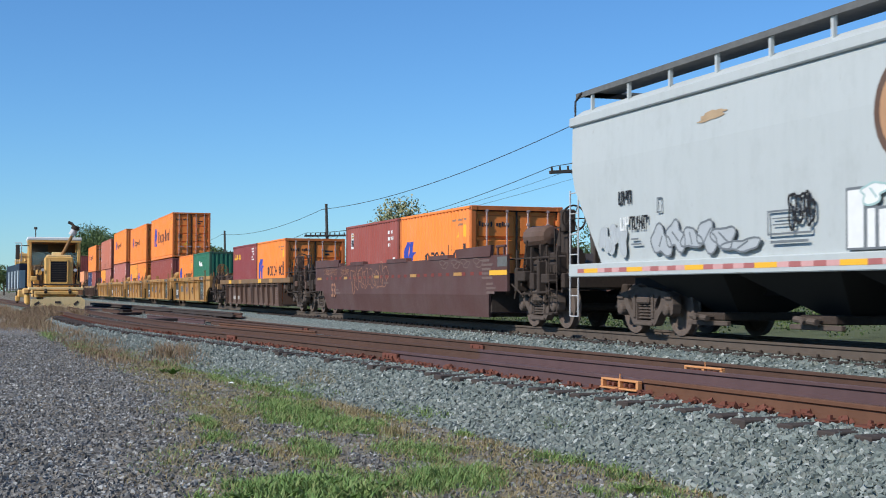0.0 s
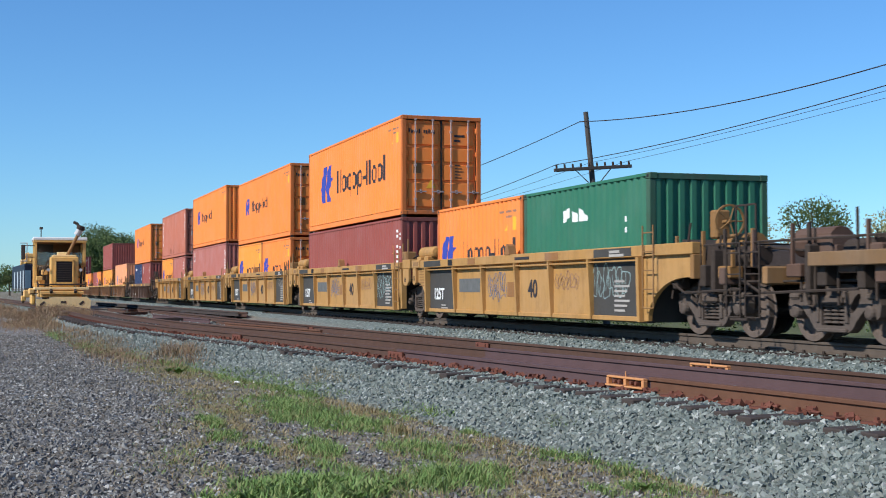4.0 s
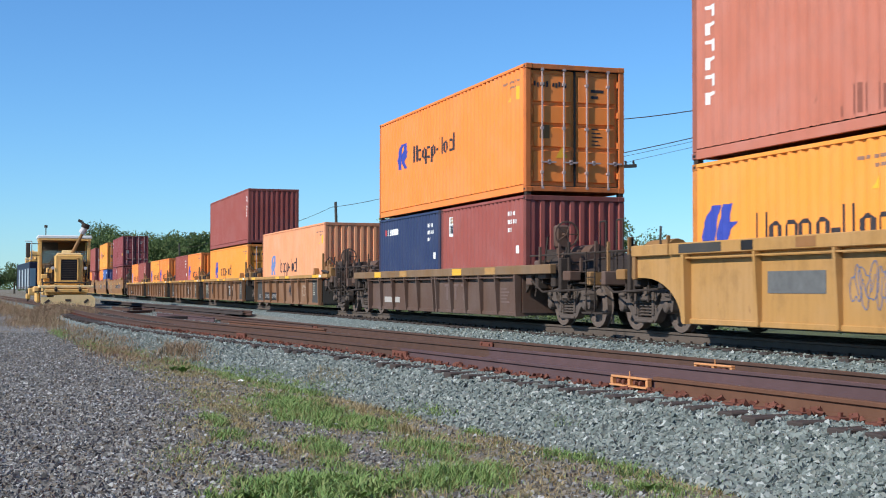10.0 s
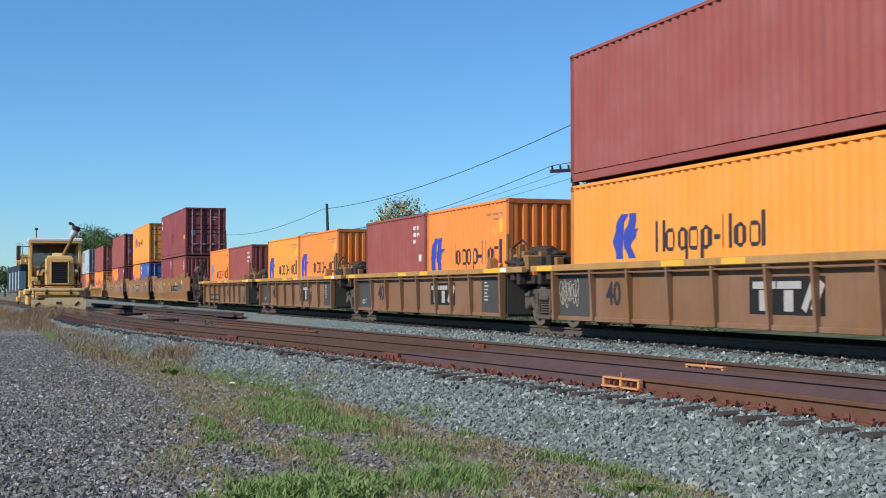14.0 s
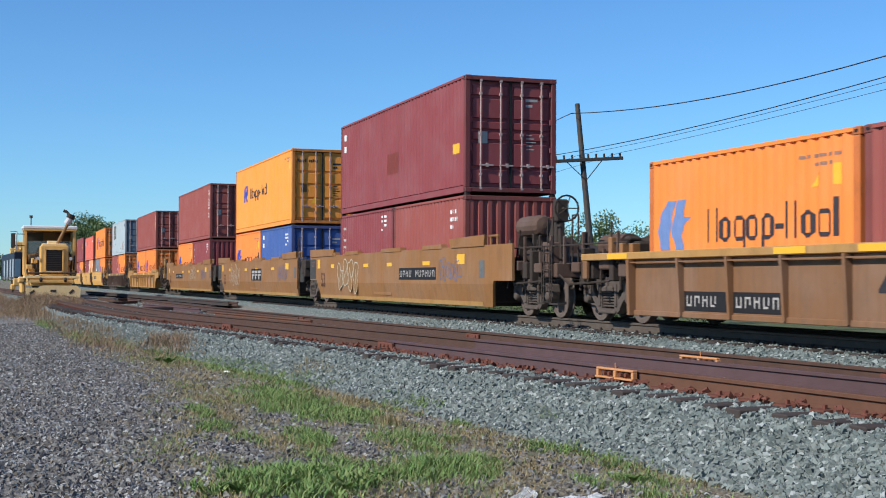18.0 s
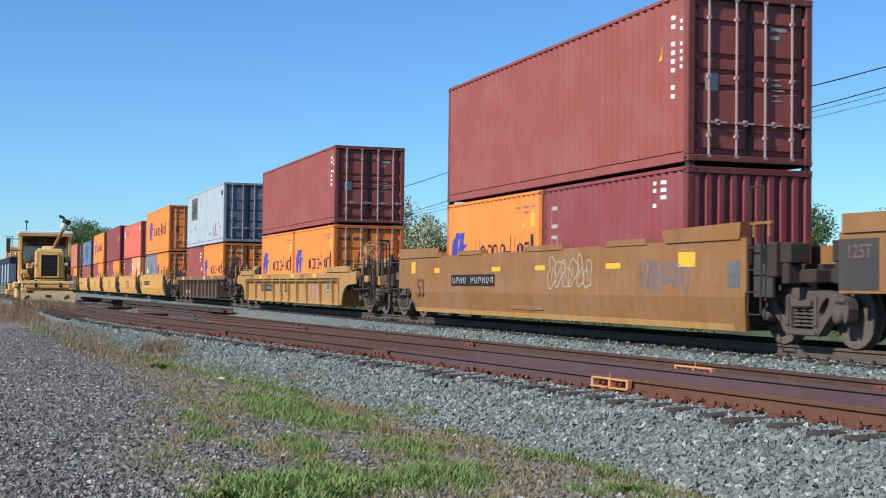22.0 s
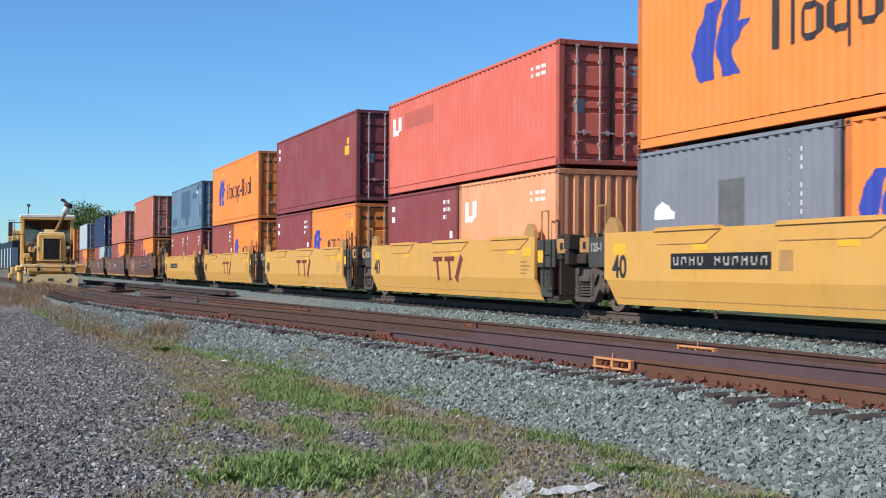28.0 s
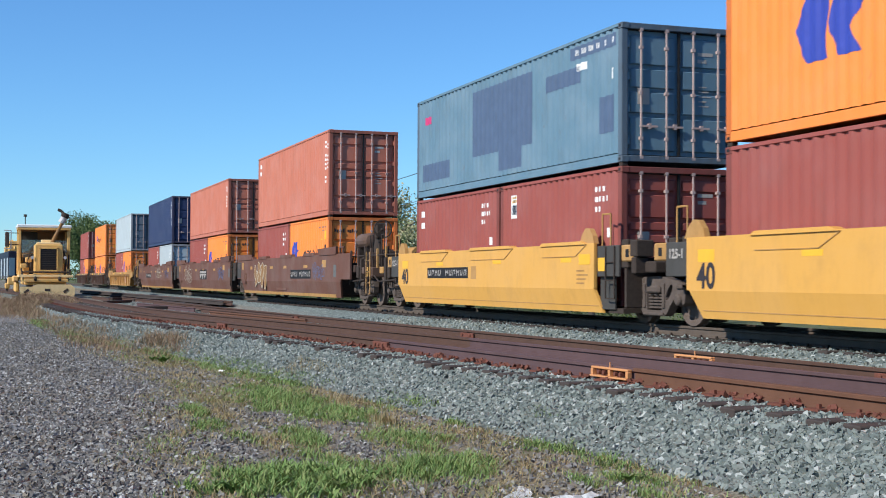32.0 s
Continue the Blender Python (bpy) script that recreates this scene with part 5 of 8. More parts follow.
def article(parent, x, mat, s, brackets=True):
    """Brackets over a shared truck between two units."""
    part("connector", boxes((min(x, x + s * 1.3), max(x, x + s * 1.3), -0.32, 0.32, 0.82, 1.1), bev=0.02), GRIME_SHADE, parent)
    if brackets:
        part("deck_bracket", boxes((x + s * 0.1 - 0.12, x + s * 0.1 + 0.12, -1.42, -1.12, 1.0, 1.52), (x + s * 0.5 - 0.13, x + s * 0.5 + 0.13, -1.45, -1.1, 1.2, 1.5), (x + s * 0.5 - 0.08, x + s * 0.5 + 0.08, -1.45, -1.2, 0.9, 1.2), bev=0.02), mat, parent)
    for q in (-0.975, 0.975):
        part("side_bearing", keep(("side_bearing",), lambda: boxes((-0.2, 0.2, -0.275, 0.275, 0.92, 1.12), bev=0.02)), GRIME_SHADE, parent, m=pose(x + s * 0.75, q, 0))


def swan_arch(x0, x1, ztop, zin, zb, s, n=9):
    """Outline of a plate that sweeps from a post at x0 up and over the wheels to x1."""
    pts = [(x0, zb), (x0, ztop), (x1, ztop), (x1, zin)]
    for i in range(n + 1):
        a = math.pi / 2 * i / n
        pts.append((x1 - s * 0.22 + (x0 + s * 0.16 - x1 + s * 0.22) * math.sin(a), zb + (zin - zb) * math.cos(a)))
    return pts


def yellow_joint(t, s):
    """What stands over the truck that two yellow units share: a long deck box with its tank at the rear end, a short bracket, plate and ladder post at the front."""
    if s < 0:
        part("arch_plate", prism(bmesh.new(), swan_arch(-6.27, -7.40, 1.37, 0.98, 0.22, -1), -1.42, -1.35), CAR_YELLOW, t)
        part("deck_box", boxes((-7.45, -6.78, -1.52, -1.05, 1.37, 1.58), bev=0.015), CAR_YELLOW, t)
        part("box_panel", boxes((-7.30, -6.86, -1.526, -1.52, 1.42, 1.53)), CAR_OCHRE, t)
        part("bracket", prism(bmesh.new(), [(-7.42, 1.37), (-7.14, 1.37), (-7.14, 0.98), (-7.28, 0.90), (-7.42, 0.98)], -1.50, -1.43), CAR_YELLOW, t)
        part("bracket_hole", boxes((-7.32, -7.24, -1.506, -1.50, 1.02, 1.16), bev=0.002), MARK_BLACK, t)
        for i in range(6):
            part("louvre", keep(("louvre",), lambda: boxes((-0.22, 0.22, -0.012, 0.0, -0.012, 0.012))), CAR_OCHRE, t, m=pose(-6.80, -1.42, 1.27 - i * 0.075))
        part("air_tank", lathe(bmesh.new(), [(0.04, -0.60), (0.12, -0.58), (0.165, -0.50), (0.165, 0.50), (0.12, 0.58), (0.04, 0.60)], 16, Matrix.Translation((-6.85, -1.18, 1.78)) @ Matrix.Rotation(radians(90), 4, "Z")), CAR_YELLOW, t)
        for q in (-7.2, -6.55):
            part("tank_saddle", boxes((q - 0.16, q + 0.16, -1.40, -1.0, 1.56, 1.68), bev=0.02), CAR_YELLOW, t)
        part("hose", rods(0.022, ((-7.4, -1.2, 1.70), (-7.8, -1.15, 1.76)), ((-7.8, -1.15, 1.76), (-8.3, -1.2, 1.66)), seg=6), RUBBER, t)
    else:
        part("arch_plate", prism(bmesh.new(), swan_arch(6.27, 7.35, 1.37, 0.98, 0.22, 1), -1.42, -1.35), CAR_YELLOW, t)
        part("deck_bracket", boxes((7.05, 7.72, -1.50, -1.08, 1.36, 1.62), bev=0.02), CAR_YELLOW, t)
        part("bracket", prism(bmesh.new(), [(7.12, 1.36), (7.66, 1.36), (7.66, 1.02), (7.50, 0.90), (7.22, 0.90), (7.12, 1.0)], -1.50, -1.43), CAR_YELLOW, t)
        part("bracket_hole", boxes((7.28, 7.38, -1.506, -1.50, 1.0, 1.12), bev=0.002), MARK_BLACK, t)
        part("ladder_post", section(bmesh.new(), [(-1.36, 1.36), (-1.52, 1.36), (-1.49, 0.25), (-1.36, 0.25)], 6.86, 7.0), CAR_YELLOW, t)
        part("valve_box", boxes((6.62, 6.98, -1.38, -1.05, 1.37, 1.86), bev=0.03), CAR_OCHRE, t)
        part("upright", boxes((7.08, 7.12, -1.36, -1.32, 1.6, 2.2), (6.58, 6.62, -1.36, -1.32, 1.37, 2.1), bev=0.008), CAR_OCHRE, t)


def end_gear(t, s, half, end, mat):
    """Reservoir, stanchions, rails and levers over the end truck."""
    a0, a1 = sorted((s * (half + 0.25), s * (end - 0.15)))
    part("air_reservoir", rods(0.23, ((a0 + 0.5, -0.35, 1.5), (a0 + 1.5, -0.35, 1.5)), seg=12), mat, t)
    for q in (0.15, 0.42, 0.7, 0.88):
        x = a0 + (a1 - a0) * q
        part("stanchion", boxes((x - 0.025, x + 0.025, -1.33, -1.27, 1.12, 1.55 + 0.25 * math.sin(q * 17)), bev=0.006), mat, t)
    part("guard_rail", rods(0.02, ((a0, -1.3, 1.5), (a1, -1.3, 1.5)), seg=5), GRIME_SHADE, t)
    part("bleed_pipe", rods(0.022, ((a0 + 0.3, -1.38, 0.95), (a0 + 0.9, -1.38, 0.72)), ((a0 + 0.9, -1.38, 0.72), (a1 - 0.6, -1.38, 0.78)), seg=5), GRIME_SHADE, t)
    # The gusset's dark colour stands in for shade at the car end.
    part("gusset", prism(bmesh.new(), [(s * half, 1.06), (s * (half + 0.55), 1.06), (s * half, 0.70)], -1.30, -1.24), GRIME_SHADE, t)
    part("slope_deck", prism(bmesh.new(), [(s * (half + 0.1), 1.10), (s * (half + 2.3), 1.10), (s * (half + 1.7), 1.42), (s * (half + 0.1), 1.66)], -0.85, 0.85), GRIME_SHADE, t)
    for q, w, z0, z1 in ((0.35, 0.30, 0.86, 1.12), (0.8, 0.16, 0.78, 1.3), (1.1, 0.42, 1.0, 1.22), (1.7, 0.22, 0.82, 1.18), (2.05, 0.12, 0.70, 1.42), (2.4, 0.36, 0.95, 1.15)):
        x = s * (half + q)
        part("gear_block", boxes((x - w / 2, x + w / 2, -1.38, -1.12, z0, z1), bev=0.02), mat if q in (0.35, 1.1, 2.4) else GRIME_SHADE, t)
    for q, z0, z1 in ((0.55, 0.62, 1.5), (0.95, 0.9, 1.9), (1.4, 0.55, 1.2), (1.95, 0.75, 1.65), (2.3, 0.6, 1.1)):
        part("lever_rod", rods(0.022, ((s * (half + q), -1.30, z0), (s * (half + q + 0.12), -1.22, z1)), seg=5), GRIME_SHADE, t)
    part("brake_lever", boxes((s * (half + 2.2) - 0.03, s * (half + 2.2) + 0.03, -1.25, -1.2, 0.55, 1.75), bev=0.008), GRIME_SHADE, t)
    part("sill_step", boxes((s * (end - 0.6) - 0.22, s * (end - 0.6) + 0.22, -1.52, -1.36, 0.30, 0.335)), GRIME_SHADE, t)


def single_ends(t, half, truck_x, end, mat, brake=True):
    """Platforms, trucks, couplers, ladders and brake gear of a car that stands alone."""
    for s in (-1, 1):
        end_platform(t, s * half, s * end, mat)
        truck(t, s * truck_x)
        coupler(t, s * (end - 0.1), s)
        part("cross_sill", boxes((s * end - 0.08, s * end + 0.08, -1.45, 1.45, 0.85, 1.12), bev=0.02), mat, t)
        ladder(t, s * (end - 0.45) - 0.2, 0.35, 1.5, GRIME_SHADE, 0.40)
        handhold(t, s * (end - 0.5) - 0.15, 1.12, 2.1, GRIME_SHADE, 0.28, -1.2)
        part("hand_rail", rods(0.016, ((s * (end - 0.05), -1.2, 1.5), (s * (end - 0.05), 1.2, 1.5)), ((s * (end - 0.05), -1.2, 1.12), (s * (end - 0.05), -1.2, 1.5)), ((s * (end - 0.05), 1.2, 1.12), (s * (end - 0.05), 1.2, 1.5)), seg=5), GRIME_SHADE, t)
        part("platform_grating", boxes((min(s * (half + 0.8), s * end), max(s * (half + 0.8), s * end), -1.1, 1.1, 1.12, 1.15)), GRIME_SHADE, t)
        part("brake_cylinder", rods(0.17, ((s * (half + 0.9), -0.95, 1.32), (s * (half + 1.55), -0.95, 1.32)), seg=12), GRIME_SHADE, t)
        part("valve_box", boxes((s * (half + 1.9) - 0.18, s * (half + 1.9) + 0.18, -1.2, -0.7, 1.15, 1.55), bev=0.03), mat, t)
        part("valve_box", boxes((s * (half + 0.6) - 0.14, s * (half + 0.6) + 0.14, -1.3, -1.0, 1.12, 1.4), bev=0.03), mat, t)
        part("pipe", rods(0.02, ((s * half, -1.15, 0.9), (s * end, -1.15, 0.9)), ((s * (half + 0.5), -1.25, 1.2), (s * (end - 0.3), -0.9, 1.45))), GRIME_SHADE, t)
        end_gear(t, s, half, end, mat)
    if brake:
        brake_wheel(t, half + 1.35, -0.9, 1.95, mat)
        part("brake_mast", boxes((half + 1.0, half + 1.12, -1.0, -0.8, 1.12, 2.1), bev=0.02), mat, t)


def dark_forty(f, label):
    ribs = [-5.0, -3.7, -2.4, -1.25, 0.15, 1.6, 2.7, 3.8, 4.9]
    t = ribbed_well(f, 6.25, 8.15, CAR_BROWN, CAR_BROWN, ribs, 1.30, 0.2, 0.17, double=0.15, label=label, chord_mat=CAR_CHORD)
    single_ends(t, 6.3, 8.15, 10.6, CAR_BROWN)
    for x in (-5.6, -2.9, 1.8, 4.2):
        plate(t, x, x + 0.7, 1.12, 1.28, MARK_YELLOW if int(x) % 2 else CAR_YELLOW, y=-SIDE_Y)
    for q in (0.9, 1.55, 2.2):
        plate(t, q, q + 0.45, 0.84, 0.90, DULL_MARK, "emblem", -SIDE_Y + 0.10)
        plate(t, q + 0.15, q + 0.30, 0.5, 0.82, DULL_MARK, "emblem", -SIDE_Y + 0.10)
    small_print(t, -4.8, 0.55, 1, SOFT_WHITE, -SIDE_Y + 0.10, 2.3, 0.16)
    small_print(t, 5.0, 0.8, 5, DULL_MARK, -SIDE_Y + 0.10, 0.55, 0.035, 0.075)
    return t


def ribbed_set(fronts, mat, style):
    """Units of one set share the trucks between them."""
    for i, f in enumerate(fronts):
        first, last = i == 0, i == len(fronts) - 1
        if style == "yellow":
            ribs = [-4.0, -1.95, 0.2, 2.1, 4.05]
            t = ribbed_well(f, 6.25, 6.75, CAR_YELLOW, CAR_GREY, ribs, 1.56, 0.2, 0.2, grey=2.2, label="ochre-yellow ribbed well car unit with dark grey end panels", chord_mat=CAR_YELLOW, rear_grey=not last)
            letters(t, "40", 1.0, 0.78, 0.52, INK, -SIDE_Y + 0.10)
            if not last:
                letters(t, "125T", -5.4, 0.66, 0.40, WHITE, -SIDE_Y + 0.10)
            plate(t, -3.8, -2.3, 0.72, 1.05, PATCH_GREY, y=-SIDE_Y + 0.10)
            plate(t, -0.5, 0.0, 0.62, 0.95, CAR_TAN, y=-SIDE_Y + 0.10)
            small_print(t, 5.0, 0.95, 7, SOFT_WHITE, -SIDE_Y + 0.10, 0.62, 0.04, 0.09)
            if not last:
                small_print(t, -5.2, 0.4, 2, SOFT_WHITE, -SIDE_Y + 0.10, 0.5, 0.03, 0.07)
            for x, w, mt in ((-4.4, 0.35, MARK_BLACK), (-2.9, 0.5, CAR_TAN), (1.9, 0.7, CAR_TAN), (4.3, 1.6, CAR_GREY), (-6.4, 1.4, CAR_GREY)):
                plate(t, x, x + w, 1.385, 1.535, mt, y=-SIDE_Y)
            small_print(t, 0.2, 1.49, 1, INK, -SIDE_Y - 0.003, 1.2, 0.06)
            small_print(t, 5.0, 1.5, 2, SOFT_WHITE, -SIDE_Y - 0.005, 0.6, 0.05, 0.07)
            guide(t, -0.25, 1.56, CAR_TAN)
            scrawl(t, -1.7, -0.6, 0.55, 1.15, GRAFFITI_BLUE, i + 3, -SIDE_Y + 0.10)
            scrawl(t, 2.2, 3.4, 0.8, 1.1, FADED_INK, i + 13, -SIDE_Y + 0.10)
            if i > 1:
                scrawl(t, 4.5, 5.7, 0.95, 1.28, SOFT_WHITE, i + 43, -SIDE_Y + 0.10, 0.02, 3)
            if i in (0, 1):
                scrawl(t, 4.0, 5.6, 0.6, 1.2, GRAFFITI_MINT, i + 23, -SIDE_Y + 0.10)
            half = 6.3
            ladder(t, 6.42, 0.45, 1.9, CAR_OCHRE, 0.4, -1.54)
            for s, alone in ((1, first), (-1, last)):
                if not alone:
                    yellow_joint(t, s)
                    continue
                part("arch_plate", prism(bmesh.new(), swan_arch(s * 6.27, s * 8.05, 1.37, 0.98, 0.22, s, 12), -1.44, -1.36), CAR_YELLOW, t)
                part("end_chord", boxes((min(s * 6.78, s * 8.15), max(s * 6.78, s * 8.15), -1.52, -1.36, 1.36, 1.56), bev=0.012), CAR_YELLOW, t)
                part("end_post", boxes((s * 8.1 - 0.06, s * 8.1 + 0.06, -1.5, -1.36, 0.95, 1.36), bev=0.01), CAR_OCHRE, t)
        else:
            ribs = [-4.55, -3.0, -1.5, 0.0, 1.55, 2.75, 4.2]
            t = ribbed_well(f, 6.35, 7.55, CAR_UMBER, CAR_GREY, ribs, 1.30, 0.13, 0.18, grey=1.55, rear_grey=not last, label="brown ribbed well car unit with ochre top chord", chord_mat=CAR_YELLOW, double=0.0)
            letters(t, "40", 0.9 if first or last else -3.75, 0.70, 0.60, INK, -SIDE_Y + 0.10)
            e0 = 0.95 if not first else 2.9
            if first:
                plate(t, 3.1, 3.6, 0.5, 0.9, GRAFFITI_PALE, "square_mark", -SIDE_Y + 0.10)
                plate(t, 3.17, 3.53, 0.57, 0.83, CAR_UMBER, "square_mark", -SIDE_Y + 0.097)
            p = plate(t, e0, e0 + 1.95, 0.42, 0.98, MARK_BLACK if not (first or last) else CAR_UMBER, "emblem_panel", -SIDE_Y + 0.10)
            bm = bmesh.new()
            for a in () if first or last else (e0 + 0.10, e0 + 0.76, e0 + 1.42):
                if a < e0 + 1.0:
                    box(bm, a, a + 0.62, -SIDE_Y + 0.091, -SIDE_Y + 0.094, 0.80, 0.91)
                    box(bm, a + 0.18, a + 0.42, -SIDE_Y + 0.091, -SIDE_Y + 0.094, 0.47, 0.78)
                else:
                    bar(bm, (a + 0.02, 0.49), (a + 0.26, 0.89), 0.13, -SIDE_Y + 0.091, -SIDE_Y + 0.094)
                    bar(bm, (a + 0.24, 0.49), (a + 0.48, 0.89), 0.13, -SIDE_Y + 0.091, -SIDE_Y + 0.094)
            part("emblem", bm, SOFT_WHITE, p)["kind"] = "stuff"
            if first or last:
                number_plate(t, -4.5, -1.6, 0.30, 0.62, -SIDE_Y + 0.10)
            if i == 1:
                scrawl(t, -6.2, -5.3, 0.5, 1.0, GRAFFITI_PALE, i + 33, -SIDE_Y + 0.10)
            elif last:
                part("end_chord", boxes((-8.35, -7.56, -SIDE_Y, -SIDE_Y + 0.09, 1.17, 1.30), bev=0.012), CAR_YELLOW, t)
                part("end_post", boxes((-8.3, -8.12, -SIDE_Y + 0.01, -SIDE_Y + 0.08, 0.82, 1.17), bev=0.012), CAR_UMBER, t)
            else:
                letters(t, "125-T", -5.6, 0.45, 0.2, SOFT_WHITE, -SIDE_Y + 0.10, 0.004)
            small_print(t, 5.0, 0.98, 6, GRAFFITI_PALE, -SIDE_Y + 0.10, 0.26, 0.03, 0.08)
            for x, w in ((-7.2, 0.8), (-1.7, 0.8), (0.3, 0.7), (5.2, 1.1)):
                plate(t, x, x + w, 1.185, 1.285, MARK_YELLOW, y=-SIDE_Y)
            plate(t, 6.3, 6.65, 1.19, 1.285, WHITE, y=-SIDE_Y)
            guide(t, 5.6, 1.30, CAR_TAN)
            part("air_reservoir", lathe(bmesh.new(), [(0.05, -0.52), (0.16, -0.50), (0.21, -0.42), (0.21, 0.42), (0.16, 0.50), (0.05, 0.52)], 14, Matrix.Translation((6.95, -0.75, 1.56)) @ Matrix.Rotation(radians(90), 4, "Z")), GRIME_SHADE, t)
            for q, w, h in ((6.45, 0.10, 0.45), (6.72, 0.22, 0.30), (7.02, 0.06, 0.52), (7.2, 0.16, 0.36), (7.42, 0.10, 0.24)):
                part("gear_bracket", boxes((q, q + w, -1.36, -1.22, 1.28, 1.28 + h), bev=0.012), CAR_TAN, t)
            for q in (-7.45, -7.0, -6.6):
                part("gear_bracket", boxes((q, q + 0.14, -1.36, -1.2, 1.28, 1.5 + 0.12 * math.sin(q * 9)), bev=0.012), CAR_TAN, t)
            part("valve_gear", boxes((-7.3, -6.75, -1.1, -0.6, 1.28, 1.52), (-7.15, -6.95, -1.2, -0.9, 1.5, 1.62), bev=0.05), GRIME_SHADE, t)
            for q in (6.6, 7.3):
                part("saddle", boxes((q - 0.04, q + 0.04, -0.95, -0.55, 1.28, 1.46), bev=0.01), GRIME_SHADE, t)
            part("brake_arm", boxes((6.42, 6.5, -1.42, -1.34, 1.28, 2.05), bev=0.012), CAR_OCHRE, t)
            part("lug", boxes((7.4, 7.62, -1.4, -1.1, 1.2, 1.55), bev=0.04), CAR_OCHRE, t)
            part("slack_adjuster", rods(0.045, ((6.4, -1.4, 1.42), (7.5, -1.4, 1.36)), seg=8), GRIME_SHADE, t)
            part("deck_pipe", rods(0.022, ((6.3, -1.3, 1.66), (7.1, -1.3, 1.9)), ((7.1, -1.3, 1.9), (7.6, -1.1, 1.5)), ((6.3, -1.3, 1.3), (6.3, -1.3, 1.66))), GRIME_SHADE, t)
            half = 6.4
        if first:
            end_platform(t, half, 10.2, mat)
            truck(t, 8.0)
            coupler(t, 10.1, 1)
            end_gear(t, 1, 6.5, 10.2, mat)
            ladder(t, 9.75, 0.35, 1.5, GRIME_SHADE, 0.4)
            handhold(t, 9.0, 1.12, 2.1, GRIME_SHADE, 0.28, -1.2)
            brake_wheel(t, 8.3, -0.9, 1.9, mat)
            part("cross_sill", boxes((10.1, 10.26, -1.45, 1.45, 0.85, 1.12), bev=0.02), mat, t)
            part("brake_cylinder", rods(0.17, ((8.7, -0.95, 1.3), (9.4, -0.95, 1.3)), seg=12), GRIME_SHADE, t)
        else:
            truck(t, 7.42 if style == "yellow" else 7.85)
            article(t, 6.7, GRIME_SHADE, 1, style != "yellow")
            end_platform(t, half, 7.5, GRIME_SHADE, 1.1)
        if last:
            end_platform(t, -half, -10.2, mat)
            truck(t, -8.45 if style == "yellow" else -8.0)
            coupler(t, -10.1, -1)
            end_gear(t, -1, 6.5, 10.2, mat)
            ladder(t, -10.15, 0.35, 1.5, GRIME_SHADE, 0.4)
            handhold(t, -9.4, 1.12, 2.1, GRIME_SHADE, 0.28, -1.2)
            part("cross_sill", boxes((-10.26, -10.1, -1.45, 1.45, 0.85, 1.12), bev=0.02), mat, t)
        else:
            article(t, -6.7, GRIME_SHADE, -1, style != "yellow")
            end_platform(t, -half, -7.5, GRIME_SHADE, 1.1)


def smooth_side(half, hi, zt, zb, knee, arch, front=None):
    """The outline of a plain welded side: it tucks in below the knee, and is cut away over the trucks."""
    bm = bmesh.new()
    y = -SIDE_Y
    rows = [(y, zt), (y, knee), (y + 0.10, zb)]
    fh, fi = front or (half, hi)
    k = 0.28 * (knee - zb) / (arch - zb)
    xr = min(fh + 0.28, fi - 0.02)
    kr = fh + (xr - fh) * (knee - zb) / (arch - zb)
    top = [(-hi, y, zt), (fi, y, zt), (fi, y, arch), (xr, y, arch), (kr, y, knee), (-half - k, y, knee), (-half - 0.28, y, arch), (-hi, y, arch)]
    low = [(-half - k, y, knee), (kr, y, knee), (fh, y + 0.10, zb), (-half, y + 0.10, zb)]
    for ring in (top, low):
        a = [bm.verts.new(p) for p in ring]
        b = [bm.verts.new((p[0], p[1] + 0.06, p[2])) for p in ring]
        bm.faces.new(a)
        bm.faces.new(b[::-1])
        k = len(ring)
        for i in range(k):
            bm.faces.new((a[i], b[i], b[(i + 1) % k], a[(i + 1) % k]))
    bmesh.ops.recalc_face_normals(bm, faces=bm.faces)
    return bm


def flipped(me):
    """The same plate for the far side."""
    other = me.copy()
    other.transform(Matrix.Diagonal((1, -1, 1, 1)))
    other.flip_normals()
    return other


def smooth_well(f, mat, half, hi, zt, label, flaps, stripe=None, arch=0.78, knee=0.70, front=None):
    c = f - L40 / 2
    t = thing("well_car", label, "well car", "cars of the train", m=pose(c, MAIN_Y, RAIL))
    ROLLING.append((t, c, RAIL))
    me = keep(("smooth", mat.name, half, hi, zt, front), lambda: smooth_side(half, hi, zt, 0.18, knee, arch, front))
    part("side_plate", me, mat, t)
    part("side_plate", keep(("smooth_far", mat.name, half, hi, zt, front), lambda: flipped(me)), mat, t)
    if stripe:
        for s in (0, 180):
            part("sill_stripe", keep(("stripe", half), lambda: section(bmesh.new(), [(-SIDE_Y + 0.088, 0.185), (-SIDE_Y + 0.066, 0.29), (-SIDE_Y + 0.075, 0.29), (-SIDE_Y + 0.098, 0.185)], -half, half)), stripe, t, m=pose(0, 0, 0, 0, 0, s))
    well_floor(t, -min(half, 8.15), min(half, 8.15), GRIME_SHADE)
    for g in (-min(half, 8.15) - 0.16, min(half, 8.15) + 0.16):
        part("bulkhead", boxes((g - 0.04, g + 0.04, -1.40, 1.40, 0.3, 1.2)), GRIME_SHADE, t)
    for a, b in flaps:
        bm = prism(bmesh.new(), [(a, zt - 0.02), (b, zt - 0.02), (b - 0.05, zt + 0.09), (a + 0.05, zt + 0.09)], -SIDE_Y - 0.02, -SIDE_Y + 0.14)
        part("guide_flap", bm, mat, t)
    return t


